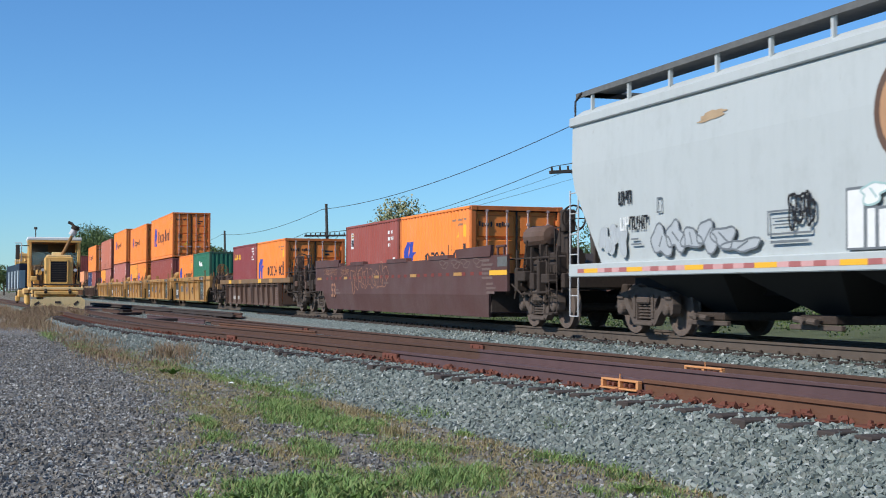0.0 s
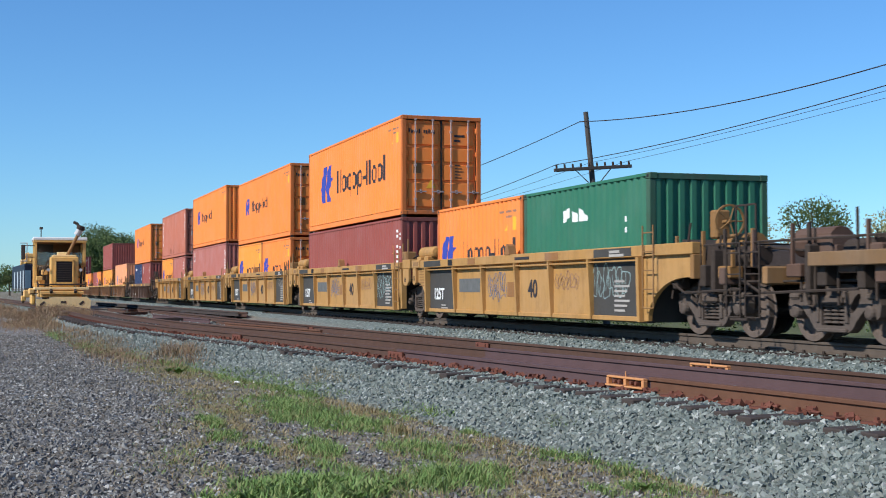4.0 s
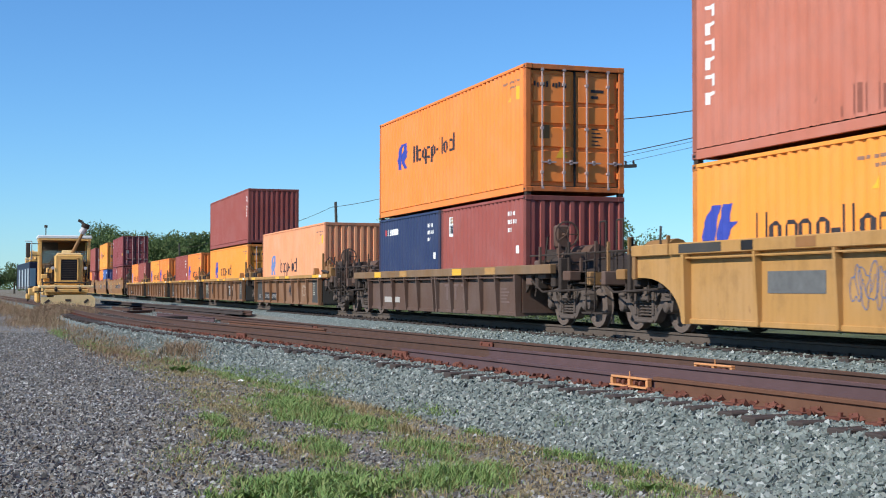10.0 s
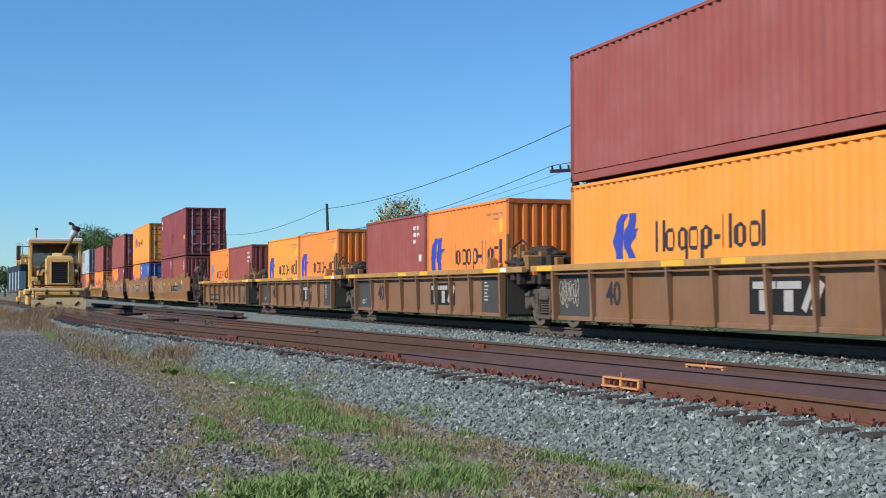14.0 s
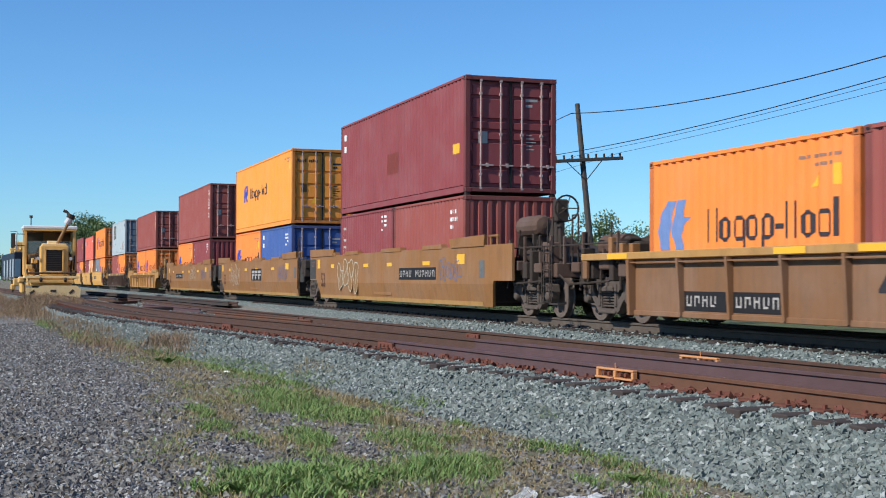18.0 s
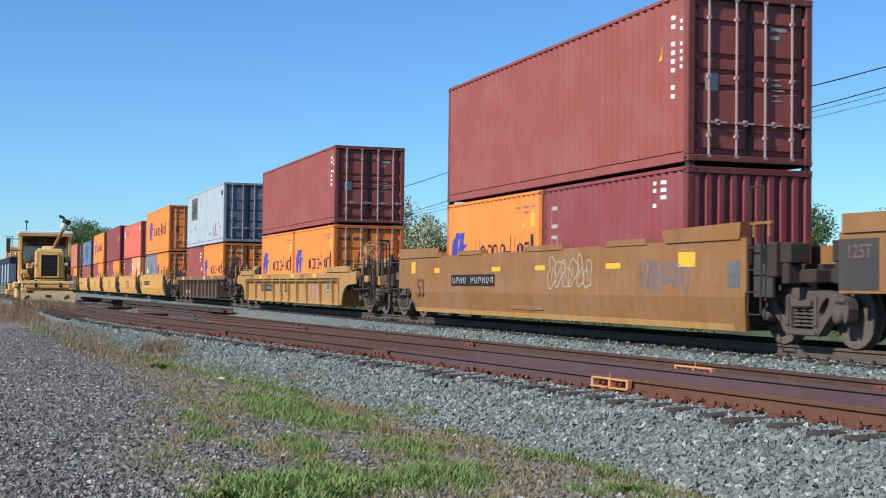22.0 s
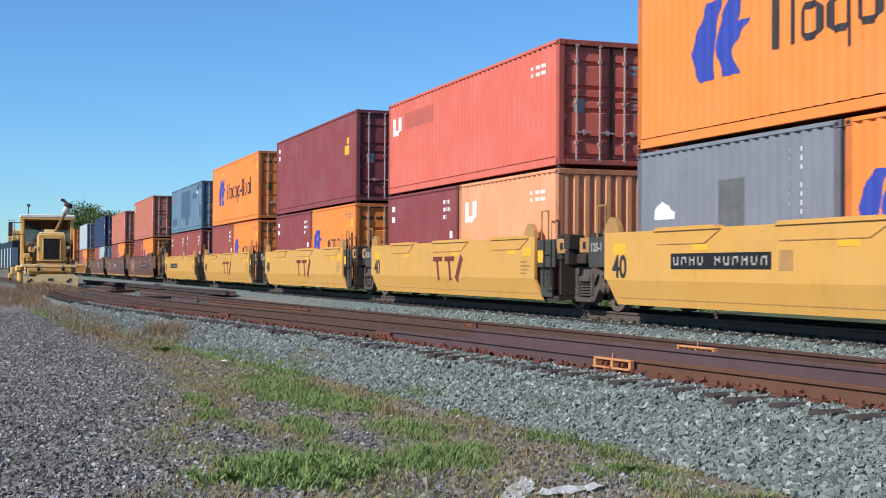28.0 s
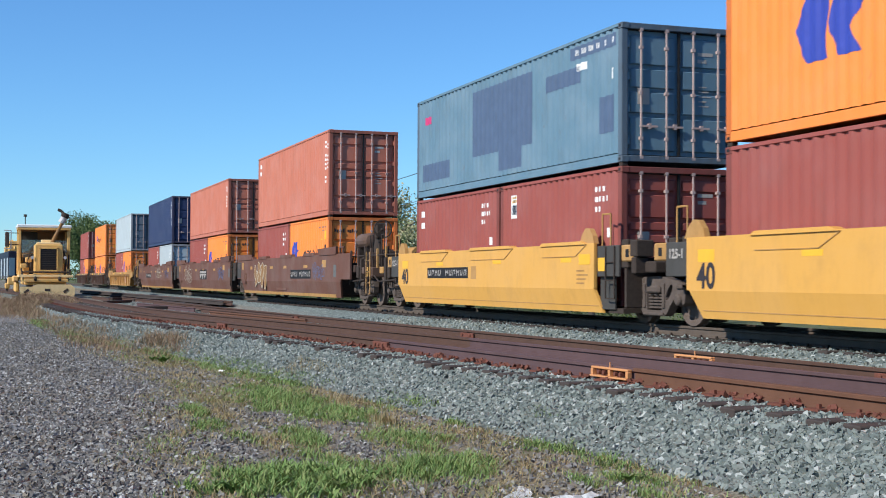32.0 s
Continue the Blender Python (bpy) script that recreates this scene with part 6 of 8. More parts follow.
def fifty_three_set(fronts, mat, dark, label, single=False):
    for i, f in enumerate(fronts):
        t = smooth_well(f, mat, 7.8 if single else 7.93, 9.2, 1.60, label, [(-7.2, -5.6), (-4.4, -2.8), (-0.3, 1.7), (3.6, 5.2)], None if single else CAR_YELLOW, front=None if single else ((8.5, 9.9) if i == 0 else (8.2, 8.36)))
        for s in (-1, 1):
            bm = prism(bmesh.new(), [(s * 5.9, 1.58), (s * (8.2 if s > 0 else 9.1), 1.58), (s * (8.25 if s > 0 else 9.1), 1.84), (s * 5.75, 1.80)], -SIDE_Y - 0.03, -SIDE_Y + 0.05)
            part("end_wing", bm, mat, t)
            part("wing_bracket", rods(0.03, ((s * 8.5, -1.45, 1.6), (s * 8.5, -1.45, 1.8)), ((s * 8.9, -1.45, 1.6), (s * 8.9, -1.45, 1.8)), ((s * 8.4, -1.45, 1.8), (s * 9.0, -1.45, 1.8))), mat, t)
        letters(t, "53", -7.3 if not single else -6.6, 0.78, 0.62, FADED_STENCIL if not single else WORN_NUMBER)
        if single:
            bm = bmesh.new()
            for k in range(26):
                box(bm, -7.6 + k * 0.6, -7.35 + k * 0.6, -SIDE_Y - 0.004, -SIDE_Y - 0.0015, 1.16, 1.24)
            part("reflector_band", bm, MARK_MAROON, t)["kind"] = "stuff"
            for x, w in ((-8.9, 0.6), (-5.2, 0.4), (-1.6, 0.5), (2.0, 0.55), (5.6, 0.6)):
                plate(t, x, x + w, 1.16, 1.24, CAR_YELLOW, "reflector", -SIDE_Y - 0.004)
            plate(t, 8.1, 9.2, 1.15, 1.26, MARK_YELLOW, "reflector", -SIDE_Y - 0.004)
            scrawl(t, -7.9, -6.2, 1.30, 1.52, WORN_NUMBER, 70)
            scrawl(t, -5.6, -4.6, 1.28, 1.50, WORN_NUMBER, 71)
            scrawl(t, -4.3, -2.4, 0.80, 1.56, WORN_NUMBER, 72, r=0.025, loops=4)
            scrawl(t, -2.2, -0.2, 0.85, 1.5, WORN_NUMBER, 73, r=0.02, loops=4)
            for q in (4.6, 5.5, 6.2, 7.1):
                scrawl(t, q, q + 0.5, 1.34, 1.54, DULL_MARK, 74, r=0.03, loops=1)
            small_print(t, 7.6, 1.52, 5, DULL_MARK, w=0.7)
            small_print(t, 7.9, 0.98, 3, DULL_MARK, w=0.6)
            small_print(t, -0.6, 1.05, 1, DULL_MARK, w=0.7)
            plate(t, 8.6, 9.2, 1.34, 1.56, PATCH_GREY, "end_plate")
            small_print(t, -6.4, 0.85, 2, DULL_MARK, w=0.7)
        else:
            if i == 0:
                number_plate(t, 1.5, 4.7, 0.80, 1.12)
                scrawl(t, -5.3, -2.8, 0.5, 1.35, GRAFFITI_PALE, 51, r=0.03, loops=4, fill=CAR_OCHRE)
            elif i == 1:
                plate(t, -0.6, 1.6, 0.75, 1.25, MARK_BLACK, "emblem_panel")
                bm = bmesh.new()
                for a in (-0.45, 0.2, 0.9):
                    box(bm, a, a + 0.55, -SIDE_Y - 0.008, -SIDE_Y - 0.005, 1.06, 1.17)
                    box(bm, a, a + 0.55, -SIDE_Y - 0.008, -SIDE_Y - 0.005, 0.95, 1.02)
                    bar(bm, (a + 0.12, 0.82), (a + 0.22, 0.95), 0.22, -SIDE_Y - 0.008, -SIDE_Y - 0.005)
                part("emblem", bm, SOFT_WHITE, t)["kind"] = "stuff"
                scrawl(t, -5.9, -3.4, 0.5, 1.4, GRAFFITI_PALE, 52, r=0.02)
            else:
                number_plate(t, -4.9, -2.0, 0.85, 1.12)
                scrawl(t, 1.0, 3.0, 0.8, 1.4, GRAFFITI_PALE, 53, r=0.02)
            scrawl(t, 5.0, 6.6, 0.8, 1.3, GRAFFITI_BLUE, 60 + i, r=0.02)
            for x, w, h in ((-6.2, 0.4, 0.12), (-2.2, 0.55, 0.10), (0.3, 0.5, 0.10), (3.6, 0.6, 0.10), (6.3, 0.55, 0.24), (-8.1, 0.35, 0.3)):
                plate(t, x, x + w, 1.18, 1.18 + h, MARK_YELLOW if mat is CAR_TAN else CAR_YELLOW, "reflector")
            plate(t, -1.2, 0.6, 0.36, 0.52, mat, "access_cover", -SIDE_Y + 0.06, 0.012)
            plate(t, 7.85, 8.2, 0.85, 1.25, PATCH_GREY)
        first, last = i == 0, i == len(fronts) - 1
        for s, alone in ((1, first), (-1, last)):
            if alone:
                truck(t, s * (10.0 if single or s < 0 else 10.08))
                end_platform(t, s * 8.4, s * 12.1, dark, 1.15)
                coupler(t, s * 12.0, s)
                end_gear(t, s, 8.6, 12.1, dark)
                ladder(t, s * 11.75 - 0.2, 0.35, 1.6, GRIME_SHADE, 0.4)
                handhold(t, s * 11.3 - 0.15, 1.15, 2.1, GRIME_SHADE, 0.28, -1.2)
                part("cross_sill", boxes((s * 12.1 - 0.08, s * 12.1 + 0.08, -1.45, 1.45, 0.85, 1.15), bev=0.02), dark, t)
                part("brake_cylinder", rods(0.17, ((s * 9.7, -0.95, 1.32), (s * 10.4, -0.95, 1.32)), seg=12), GRIME_SHADE, t)
                part("valve_box", boxes((s * 11.0 - 0.2, s * 11.0 + 0.2, -1.2, -0.7, 1.15, 1.6), bev=0.03), dark, t)
                if s > 0:
                    brake_wheel(t, 11.45, -0.9, 2.3, GRIME_SHADE)
                    part("brake_mast", prism(bmesh.new(), [(10.35, 1.15), (11.3, 1.15), (11.2, 2.4), (10.95, 2.4)], -0.95, -0.85), GRIME_SHADE, t)
                    part("air_tank", lathe(bmesh.new(), [(0.05, -0.62), (0.19, -0.58), (0.24, -0.48), (0.24, 0.48), (0.19, 0.58), (0.05, 0.62)], 14, Matrix.Translation((9.7, -0.9, 1.98)) @ Matrix.Rotation(radians(90), 4, "Z")), CAR_BROWN, t)
                    for q in (9.3, 10.1):
                        part("tank_saddle", boxes((q - 0.04, q + 0.04, -1.1, -0.7, 1.15, 1.80), bev=0.01), GRIME_SHADE, t)
            else:
                article(t, s * 8.8, GRIME_SHADE, s)
                end_platform(t, s * 8.4, s * 9.5, GRIME_SHADE, 1.2)
                if s > 0:
                    handhold(t, 8.42, 1.2, 2.35, GRIME_SHADE, 0.34)
                if s > 0:
                    ladder(t, 8.42, 0.45, 1.5, GRIME_SHADE, 0.34)
                if s > 0:
                    truck(t, s * 9.2)
                    part("end_panel", boxes((8.4, 8.9, -1.40, -1.34, 0.7, 1.5), bev=0.01), CAR_GREY, t)
                else:
                    plate(t, -9.2, -8.35, 0.82, 1.5, CAR_GREY, "end_panel")
                    letters(t, "125T", -8.75, 1.32, 0.26, DULL_MARK, -SIDE_Y - 0.004, 0.004)


def yellow_set(fronts):
    for i, f in enumerate(fronts):
        t = smooth_well(f, CAR_BRIGHT, 6.46, 6.82, 1.48, "bright yellow smooth-sided well car unit", [], None, 0.63, 0.62, (5.72, 5.52))
        for a, b in ((-4.9, -2.7), (-1.2, 1.5), (3.0, 5.2)):
            bm = prism(bmesh.new(), [(a, 1.46), (b, 1.46), (b - 0.25, 1.525), (a + 0.12, 1.525)], -SIDE_Y - 0.03, -SIDE_Y + 0.16)
            part("guide_flap", bm, CAR_BRIGHT, t)
            bm = bmesh.new()
            bar(bm, (a + 0.1, 1.24), (b - 0.5, 1.24), 0.015, -SIDE_Y - 0.012, -SIDE_Y)
            bar(bm, (b - 0.5, 1.24), (b, 1.46), 0.015, -SIDE_Y - 0.012, -SIDE_Y)
            part("flap_seam", bm, CAR_YELLOW, t)
        part("sill_seam", boxes((-6.4, 5.6, -SIDE_Y + 0.066, -SIDE_Y + 0.09, 0.30, 0.315)), CAR_YELLOW, t)
        for s in (-1, 1):
            part("end_panel", boxes((5.62 if s > 0 else -7.55, 6.5 if s > 0 else -6.84, -SIDE_Y + 0.02, -SIDE_Y + 0.07, 0.85, 1.42), bev=0.01), CAR_GREY, t)
            if s > 0:
                part("end_sheet", boxes((5.6, 6.2, -SIDE_Y + 0.10, -SIDE_Y + 0.13, 0.25, 0.86)), CAR_GREY, t)
            part("end_panel", boxes((5.62 if s > 0 else -7.55, 6.5 if s > 0 else -6.84, SIDE_Y - 0.07, SIDE_Y - 0.02, 0.85, 1.42), bev=0.01), CAR_GREY, t)
            q = 5.2 if s > 0 else -6.55
            part("guide_wedge", prism(bmesh.new(), [(q - 0.40, 1.47), (q + 0.26, 1.47), (q + 0.20, 1.62), (q + 0.05, 1.76), (q - 0.12, 1.77), (q - 0.26, 1.66)], -SIDE_Y + 0.03, -SIDE_Y + 0.13), CAR_YELLOW, t)
            part("joint_bracket", boxes((6.52, 7.0, -1.44, -1.2, 1.12, 1.42) if s > 0 else (-8.05, -7.58, -1.44, -1.2, 1.12, 1.42), bev=0.02), CAR_YELLOW, t)
            part("bracket_hole", boxes((6.70, 6.82, -1.446, -1.44, 1.2, 1.34) if s > 0 else (-7.88, -7.76, -1.446, -1.44, 1.2, 1.34)), MARK_BLACK, t)
            handhold(t, 5.8 if s > 0 else -7.2, 1.4, 2.0, CAR_YELLOW, 0.34)
            if s > 0:
                ladder(t, 6.0, 0.45, 1.4, GRIME_SHADE, 0.36)
                part("notice_plate", boxes((5.66, 5.95, -SIDE_Y + 0.012, -SIDE_Y + 0.018, 0.95, 1.2)), MARK_YELLOW, t)
            plate(t, (5.1 if s > 0 else -6.2) - 0.25, (5.1 if s > 0 else -6.2) + 0.25, 1.08, 1.28, MARK_YELLOW, "reflector")
        letters(t, "40", -6.2, 0.84, 0.56, INK)
        letters(t, "125-1", -7.2, 1.22, 0.22, SOFT_WHITE, -SIDE_Y + 0.02, 0.006)
        if i in (0, 4):
            number_plate(t, -4.3, -1.3, 0.82, 1.08)
            plate(t, -1.1, -0.75, 0.8, 1.1, CAR_YELLOW)
        else:
            bm = bmesh.new()
            for a in (-1.1, -0.2):
                box(bm, a, a + 0.72, -SIDE_Y - 0.004, -SIDE_Y - 0.0015, 1.0, 1.12)
                bar(bm, (a + 0.45, 0.55), (a + 0.32, 1.02), 0.14, -SIDE_Y - 0.004, -SIDE_Y - 0.0015)
            bar(bm, (0.66, 0.55), (1.05, 1.12), 0.22, -SIDE_Y - 0.004, -SIDE_Y - 0.0015)
            part("emblem", bm, MARK_MAROON, t)["kind"] = "stuff"
        for x in (-3.6, 0.3, 4.0):
            plate(t, x, x + 0.5, 1.13, 1.22, MARK_YELLOW, "reflector")
        small_print(t, 4.75, 0.98, 4, CAR_YELLOW, w=0.5, h=0.03, gap=0.08)
        first, last = i == 0, i == len(fronts) - 1
        for s, alone in ((1, first), (-1, last)):
            if alone:
                truck(t, s * 8.1)
                end_platform(t, s * 5.7 if s > 0 else s * 6.9, s * 10.2, CAR_BRIGHT, 1.15)
                coupler(t, s * 10.1, s)
                end_gear(t, s, 6.5, 10.2, CAR_YELLOW)
                ladder(t, s * 9.85 - 0.2, 0.35, 1.6, CAR_YELLOW, 0.4)
                handhold(t, s * 9.3 - 0.15, 1.15, 2.1, GRIME_SHADE, 0.28, -1.2)
                part("cross_sill", boxes((s * 10.2 - 0.08, s * 10.2 + 0.08, -1.45, 1.45, 0.85, 1.15), bev=0.02), CAR_BRIGHT, t)
                part("valve_box", boxes((s * 8.9 - 0.25, s * 8.9 + 0.25, -1.2, -0.7, 1.15, 1.6), bev=0.03), GRIME_SHADE, t)
            else:
                article(t, s * (6.5 if s > 0 else 6.9), GRIME_SHADE, s)
                end_platform(t, 5.7 if s > 0 else -6.9, 7.2 if s > 0 else -7.9, GRIME_SHADE, 1.2)
                if s > 0:
                    truck(t, 7.12)


def ribbed_fifty_three(f):
    c = f - L40 / 2
    ribs = [-6.0, -4.2, -2.45, -1.0, 0.3, 1.7, 3.2, 5.2, 6.9]
    t = ribbed_well(f, 7.9, 9.9, CAR_YELLOW, CAR_YELLOW, ribs, 1.28, 0.2, 0.2, label="long ochre-yellow ribbed well car standing alone", chord_mat=CAR_YELLOW)
    for s in (-1, 1):
        bm = prism(bmesh.new(), [(s * 7.9, 1.1), (s * 9.9, 1.1), (s * 9.9, 0.90)] + [(s * (9.15 - 0.95 * math.sin(math.pi / 2 * i / 9)), 0.22 + 0.66 * math.cos(math.pi / 2 * i / 9)) for i in range(10)] + [(s * 7.9, 0.22)], -SIDE_Y, -SIDE_Y + 0.05)
        part("end_arch", bm, CAR_YELLOW, t)
        bm = prism(bmesh.new(), [(s * 6.2, 1.28), (s * 9.2, 1.28), (s * 9.0, 1.46), (s * 6.4, 1.46)], -SIDE_Y - 0.04, -SIDE_Y + 0.06)
        part("end_wing", bm, CAR_YELLOW, t)
    single_ends(t, 8.2, 10.0, 12.2, CAR_YELLOW)
    number_plate(t, -5.1, -2.9, 0.62, 0.88, -SIDE_Y + 0.10)
    letters(t, "53", -0.35, 0.75, 0.5, INK, -SIDE_Y + 0.10)
    plate(t, 3.4, 5.05, 0.42, 1.0, CAR_TAN_PINK, "patch_plate", -SIDE_Y + 0.10)
    for q in (3.55, 4.05):
        plate(t, q, q + 0.42, 0.86, 0.96, MARK_ROSE, "emblem", -SIDE_Y + 0.092)
        plate(t, q + 0.15, q + 0.27, 0.46, 0.86, MARK_ROSE, "emblem", -SIDE_Y + 0.092)
    sign = plate(t, 5.85, 6.25, 0.55, 0.95, SOFT_WHITE, "notice_plate", y=-SIDE_Y + 0.10)
    for q, z in ((5.90, 0.70), (6.08, 0.70), (5.90, 0.59)):
        plate(sign, q, q + (0.15 if z > 0.6 else 0.3), z, z + (0.2 if z > 0.6 else 0.06), PATCH_GREY, "sign_field", y=-SIDE_Y + 0.0965)
    part("chord_pipe", rods(0.022, ((-7.6, -SIDE_Y + 0.03, 0.99), (7.6, -SIDE_Y + 0.03, 0.99)), seg=6), CAR_OCHRE, t)
    for q in (-6.9, -5.0, -3.3, 0.9, 2.4, 4.3):
        plate(t, q, q + 0.55, 1.12, 1.25, MARK_YELLOW if q in (-5.0, 0.9, 4.3) else CAR_OCHRE, "reflector")
    return t


def make_cars():
    fr = [r[0] for r in LOADS]
    fr[5], fr[6] = 83.4, 67.95  # these loads sit a little to the rear of their wells
    fifty_three_set(fr[0:1], CAR_PURPLE, GRIME_SHADE, "plum-brown smooth-sided well car with faded stencils", True)
    for i in (1, 7, 17, 27, 28):
        dark_forty(fr[i], "dusty dark brown ribbed well car with ochre top chord")
    ribbed_set(fr[2:7], CAR_OCHRE, "yellow")
    ribbed_set(fr[8:13], CAR_BROWN, "tan")
    fifty_three_set(fr[13:16], CAR_TAN, CAR_BROWN, "tan-brown smooth-sided well car unit with graffiti")
    for i in (16, 26):
        ribbed_fifty_three(fr[i])
    yellow_set(fr[18:23])
    fifty_three_set(fr[23:26], CAR_RUST, CAR_BROWN, "red-brown smooth-sided well car unit")


make_cars()


# ---- covered hopper at the head of the view ----
def make_hopper():
    L = 17.2
    c = 177.7 + L / 2
    t = thing("hopper_car", "light grey covered hopper car with dark graffiti", "hopper car", "cars of the train", m=pose(c, MAIN_Y, RAIL))
    ROLLING.append((t, c, RAIL))
    h = L / 2
    y = 1.60

    bm = bmesh.new()
    # body in stations along x, sloping up and inward at both ends
    st = [(-h + 0.15, 3.0), (-h + 0.25, 2.75), (-h + 1.35, 1.30), (h - 1.35, 1.30), (h - 0.25, 2.75), (h - 0.15, 3.0)]
    rings = []
    for x, zl in st:
        prof = [(-y, 4.0), (-y - 0.02, 3.2), (-y, 2.5), (-y + 0.05, 1.30)]
        prof = [(a, max(b, zl)) for a, b in prof]
        rings.append([bm.verts.new((x, a, b)) for a, b in prof] + [bm.verts.new((x, -a, b)) for a, b in prof[::-1]])
    for a, b in zip(rings, rings[1:]):
        for i in range(8):
            j = (i + 1) % 8
            bm.faces.new((a[i], a[j], b[j], b[i]))
    bm.faces.new(rings[0])
    bm.faces.new(rings[-1][::-1])
    bmesh.ops.remove_doubles(bm, verts=bm.verts, dist=0.001)
    bmesh.ops.recalc_face_normals(bm, faces=bm.faces)
    part("body", bm, HULL, t)
    part("roof", section(bmesh.new(), [(-y, 4.16), (-y + 0.25, 4.32), (-0.5, 4.44), (0.5, 4.44), (y - 0.25, 4.32), (y, 4.16)], -h + 0.1, h - 0.1), HULL, t)
    for s in (-1, 1):
        part("top_chord", boxes((-h + 0.1, h - 0.1, s * y - 0.06, s * y + 0.06, 3.98, 4.16), bev=0.02), HULL, t)
        part("side_sill", boxes((-h, h, min(s * (y - 0.10), s * (y + 0.02)), max(s * (y - 0.10), s * (y + 0.02)), 1.06, 1.31), bev=0.015), HULL, t)
    bm = boxes((-h + 0.05, h - 0.05, -1.45, -0.85, 4.60, 4.64), (-h + 0.05, h - 0.05, 0.85, 1.45, 4.60, 4.64), (-h + 0.05, -h + 0.7, -1.45, 1.45, 4.60, 4.64))
    part("running_board", bm, PATCH_GREY, t)
    for i in range(11):
        x = -h + 0.7 + i * 1.55
        part("board_bracket", boxes((x - 0.03, x + 0.03, -1.46, -1.40, 4.25, 4.60), (x - 0.03, x + 0.03, 1.40, 1.46, 4.25, 4.60)), HULL, t)
    part("board_rail", boxes((-h + 0.05, h - 0.05, -1.49, -1.45, 4.56, 4.66)), PATCH_GREY, t)
    part("grab_rail", rods(0.022, ((-h + 0.05, -1.5, 4.1), (-h + 0.05, -1.5, 4.5)), ((-h + 0.05, -1.5, 4.5), (-h + 0.35, -1.5, 4.64)), seg=6), GRIME_SHADE, t)
    ladder(t, -h - 0.02, 0.30, 2.75, STEEL, 0.38, -1.58, 0.40)
    for q in (-1.25, 1.25):
        part("end_post", boxes((-h + 0.45, -h + 0.53, q - 0.05, q + 0.05, 1.3, 2.4)), GRIME_SHADE, t)
    part("slope_sheet_gear", boxes((-h + 0.2, -h + 1.3, -0.9, 0.9, 1.31, 1.7), bev=0.05), GRIME_SHADE, t)
    part("brake_cylinder", rods(0.2, ((-h + 0.3, -1.0, 1.55), (-h + 0.95, -1.0, 1.55)), seg=12), GRIME_SHADE, t)
    for x in (-4.6, -1.5, 1.5, 4.6):
        bm = bmesh.new()
        a = [bm.verts.new(p) for p in ((x - 1.35, -1.35, 1.07), (x + 1.35, -1.35, 1.07), (x + 1.35, 1.35, 1.07), (x - 1.35, 1.35, 1.07))]
        b = [bm.verts.new(p) for p in ((x - 0.35, -0.45, 0.42), (x + 0.35, -0.45, 0.42), (x + 0.35, 0.45, 0.42), (x - 0.35, 0.45, 0.42))]
        for i in range(4):
            bm.faces.new((a[i], b[i], b[(i + 1) % 4], a[(i + 1) % 4]))
        bm.faces.new(b)
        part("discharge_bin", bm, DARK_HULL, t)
        part("outlet_gate", boxes((x - 0.45, x + 0.45, -0.8, 0.8, 0.30, 0.44), bev=0.02), GRIME_SHADE, t)
        part("gate_drive", rods(0.05, ((x + 0.1, -1.15, 0.36), (x + 0.1, -0.8, 0.36)), ((x - 0.2, -1.05, 0.38), (x + 0.35, -1.05, 0.34)), seg=8), FRAME_DUST, t)
        part("gate_rack", boxes((x - 0.55, x + 0.75, -0.92, -0.84, 0.22, 0.30), bev=0.01), FRAME_DUST, t)
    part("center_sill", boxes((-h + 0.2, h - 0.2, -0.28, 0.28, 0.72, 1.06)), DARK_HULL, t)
    for s in (-1, 1):
        truck(t, s * (h - 2.15))
        coupler(t, s * (h - 0.2), s)
    for k in range(54):
        mt = MARK_YELLOW if k in (1, 2) or k % 7 in (0, 1) and k > 4 else (PINK_TAPE if k % 2 else TAPE_RED)
        plate(t, -h + 0.42 + k * 0.30, -h + 0.72 + k * 0.30, 1.135, 1.215, mt, "reflector", -y - 0.02)
    yy = -y - 0.012
    # spray paint and stencils
    scrawl(t, -h + 1.45, -h + 2.5, 1.42, 2.05, HULL, 81, yy - 0.006, 0.02, 3, SILVER_FILL)
    scrawl(t, -h + 3.54, -h + 6.1, 1.40, 1.92, GRAFFITI_GREY, 82, yy - 0.008, 0.035, 5, SILVER_FILL)
    scrawl(t, -h + 6.0, -h + 6.76, 1.38, 1.6, GRAFFITI_GREY, 88, yy - 0.008, 0.03, 1, SILVER_FILL)
    scrawl(t, -h + 7.62, -h + 8.25, 1.72, 2.18, MARK_BLACK, 83, yy - 0.014, 0.045, 3)
    for q, w, z1 in ((9.0, 0.34, 2.12), (9.42, 0.16, 1.86), (9.66, 0.24, 1.84), (10.1, 0.34, 2.1), (10.6, 0.5, 2.0), (11.3, 0.4, 2.15)):
        plate(t, -h + q - 0.04, -h + q + w + 0.05, 1.33, z1 + 0.04, GRAFFITI_GREY, "graffiti_edge", yy - 0.006)
        plate(t, -h + q, -h + q + w, 1.36, z1, WHITE, "graffiti_block", yy - 0.010)
    scrawl(t, -h + 9.35, -h + 9.75, 1.9, 2.2, GRAFFITI_MINT, 84, yy - 0.014, 0.03, 1, WHITE)
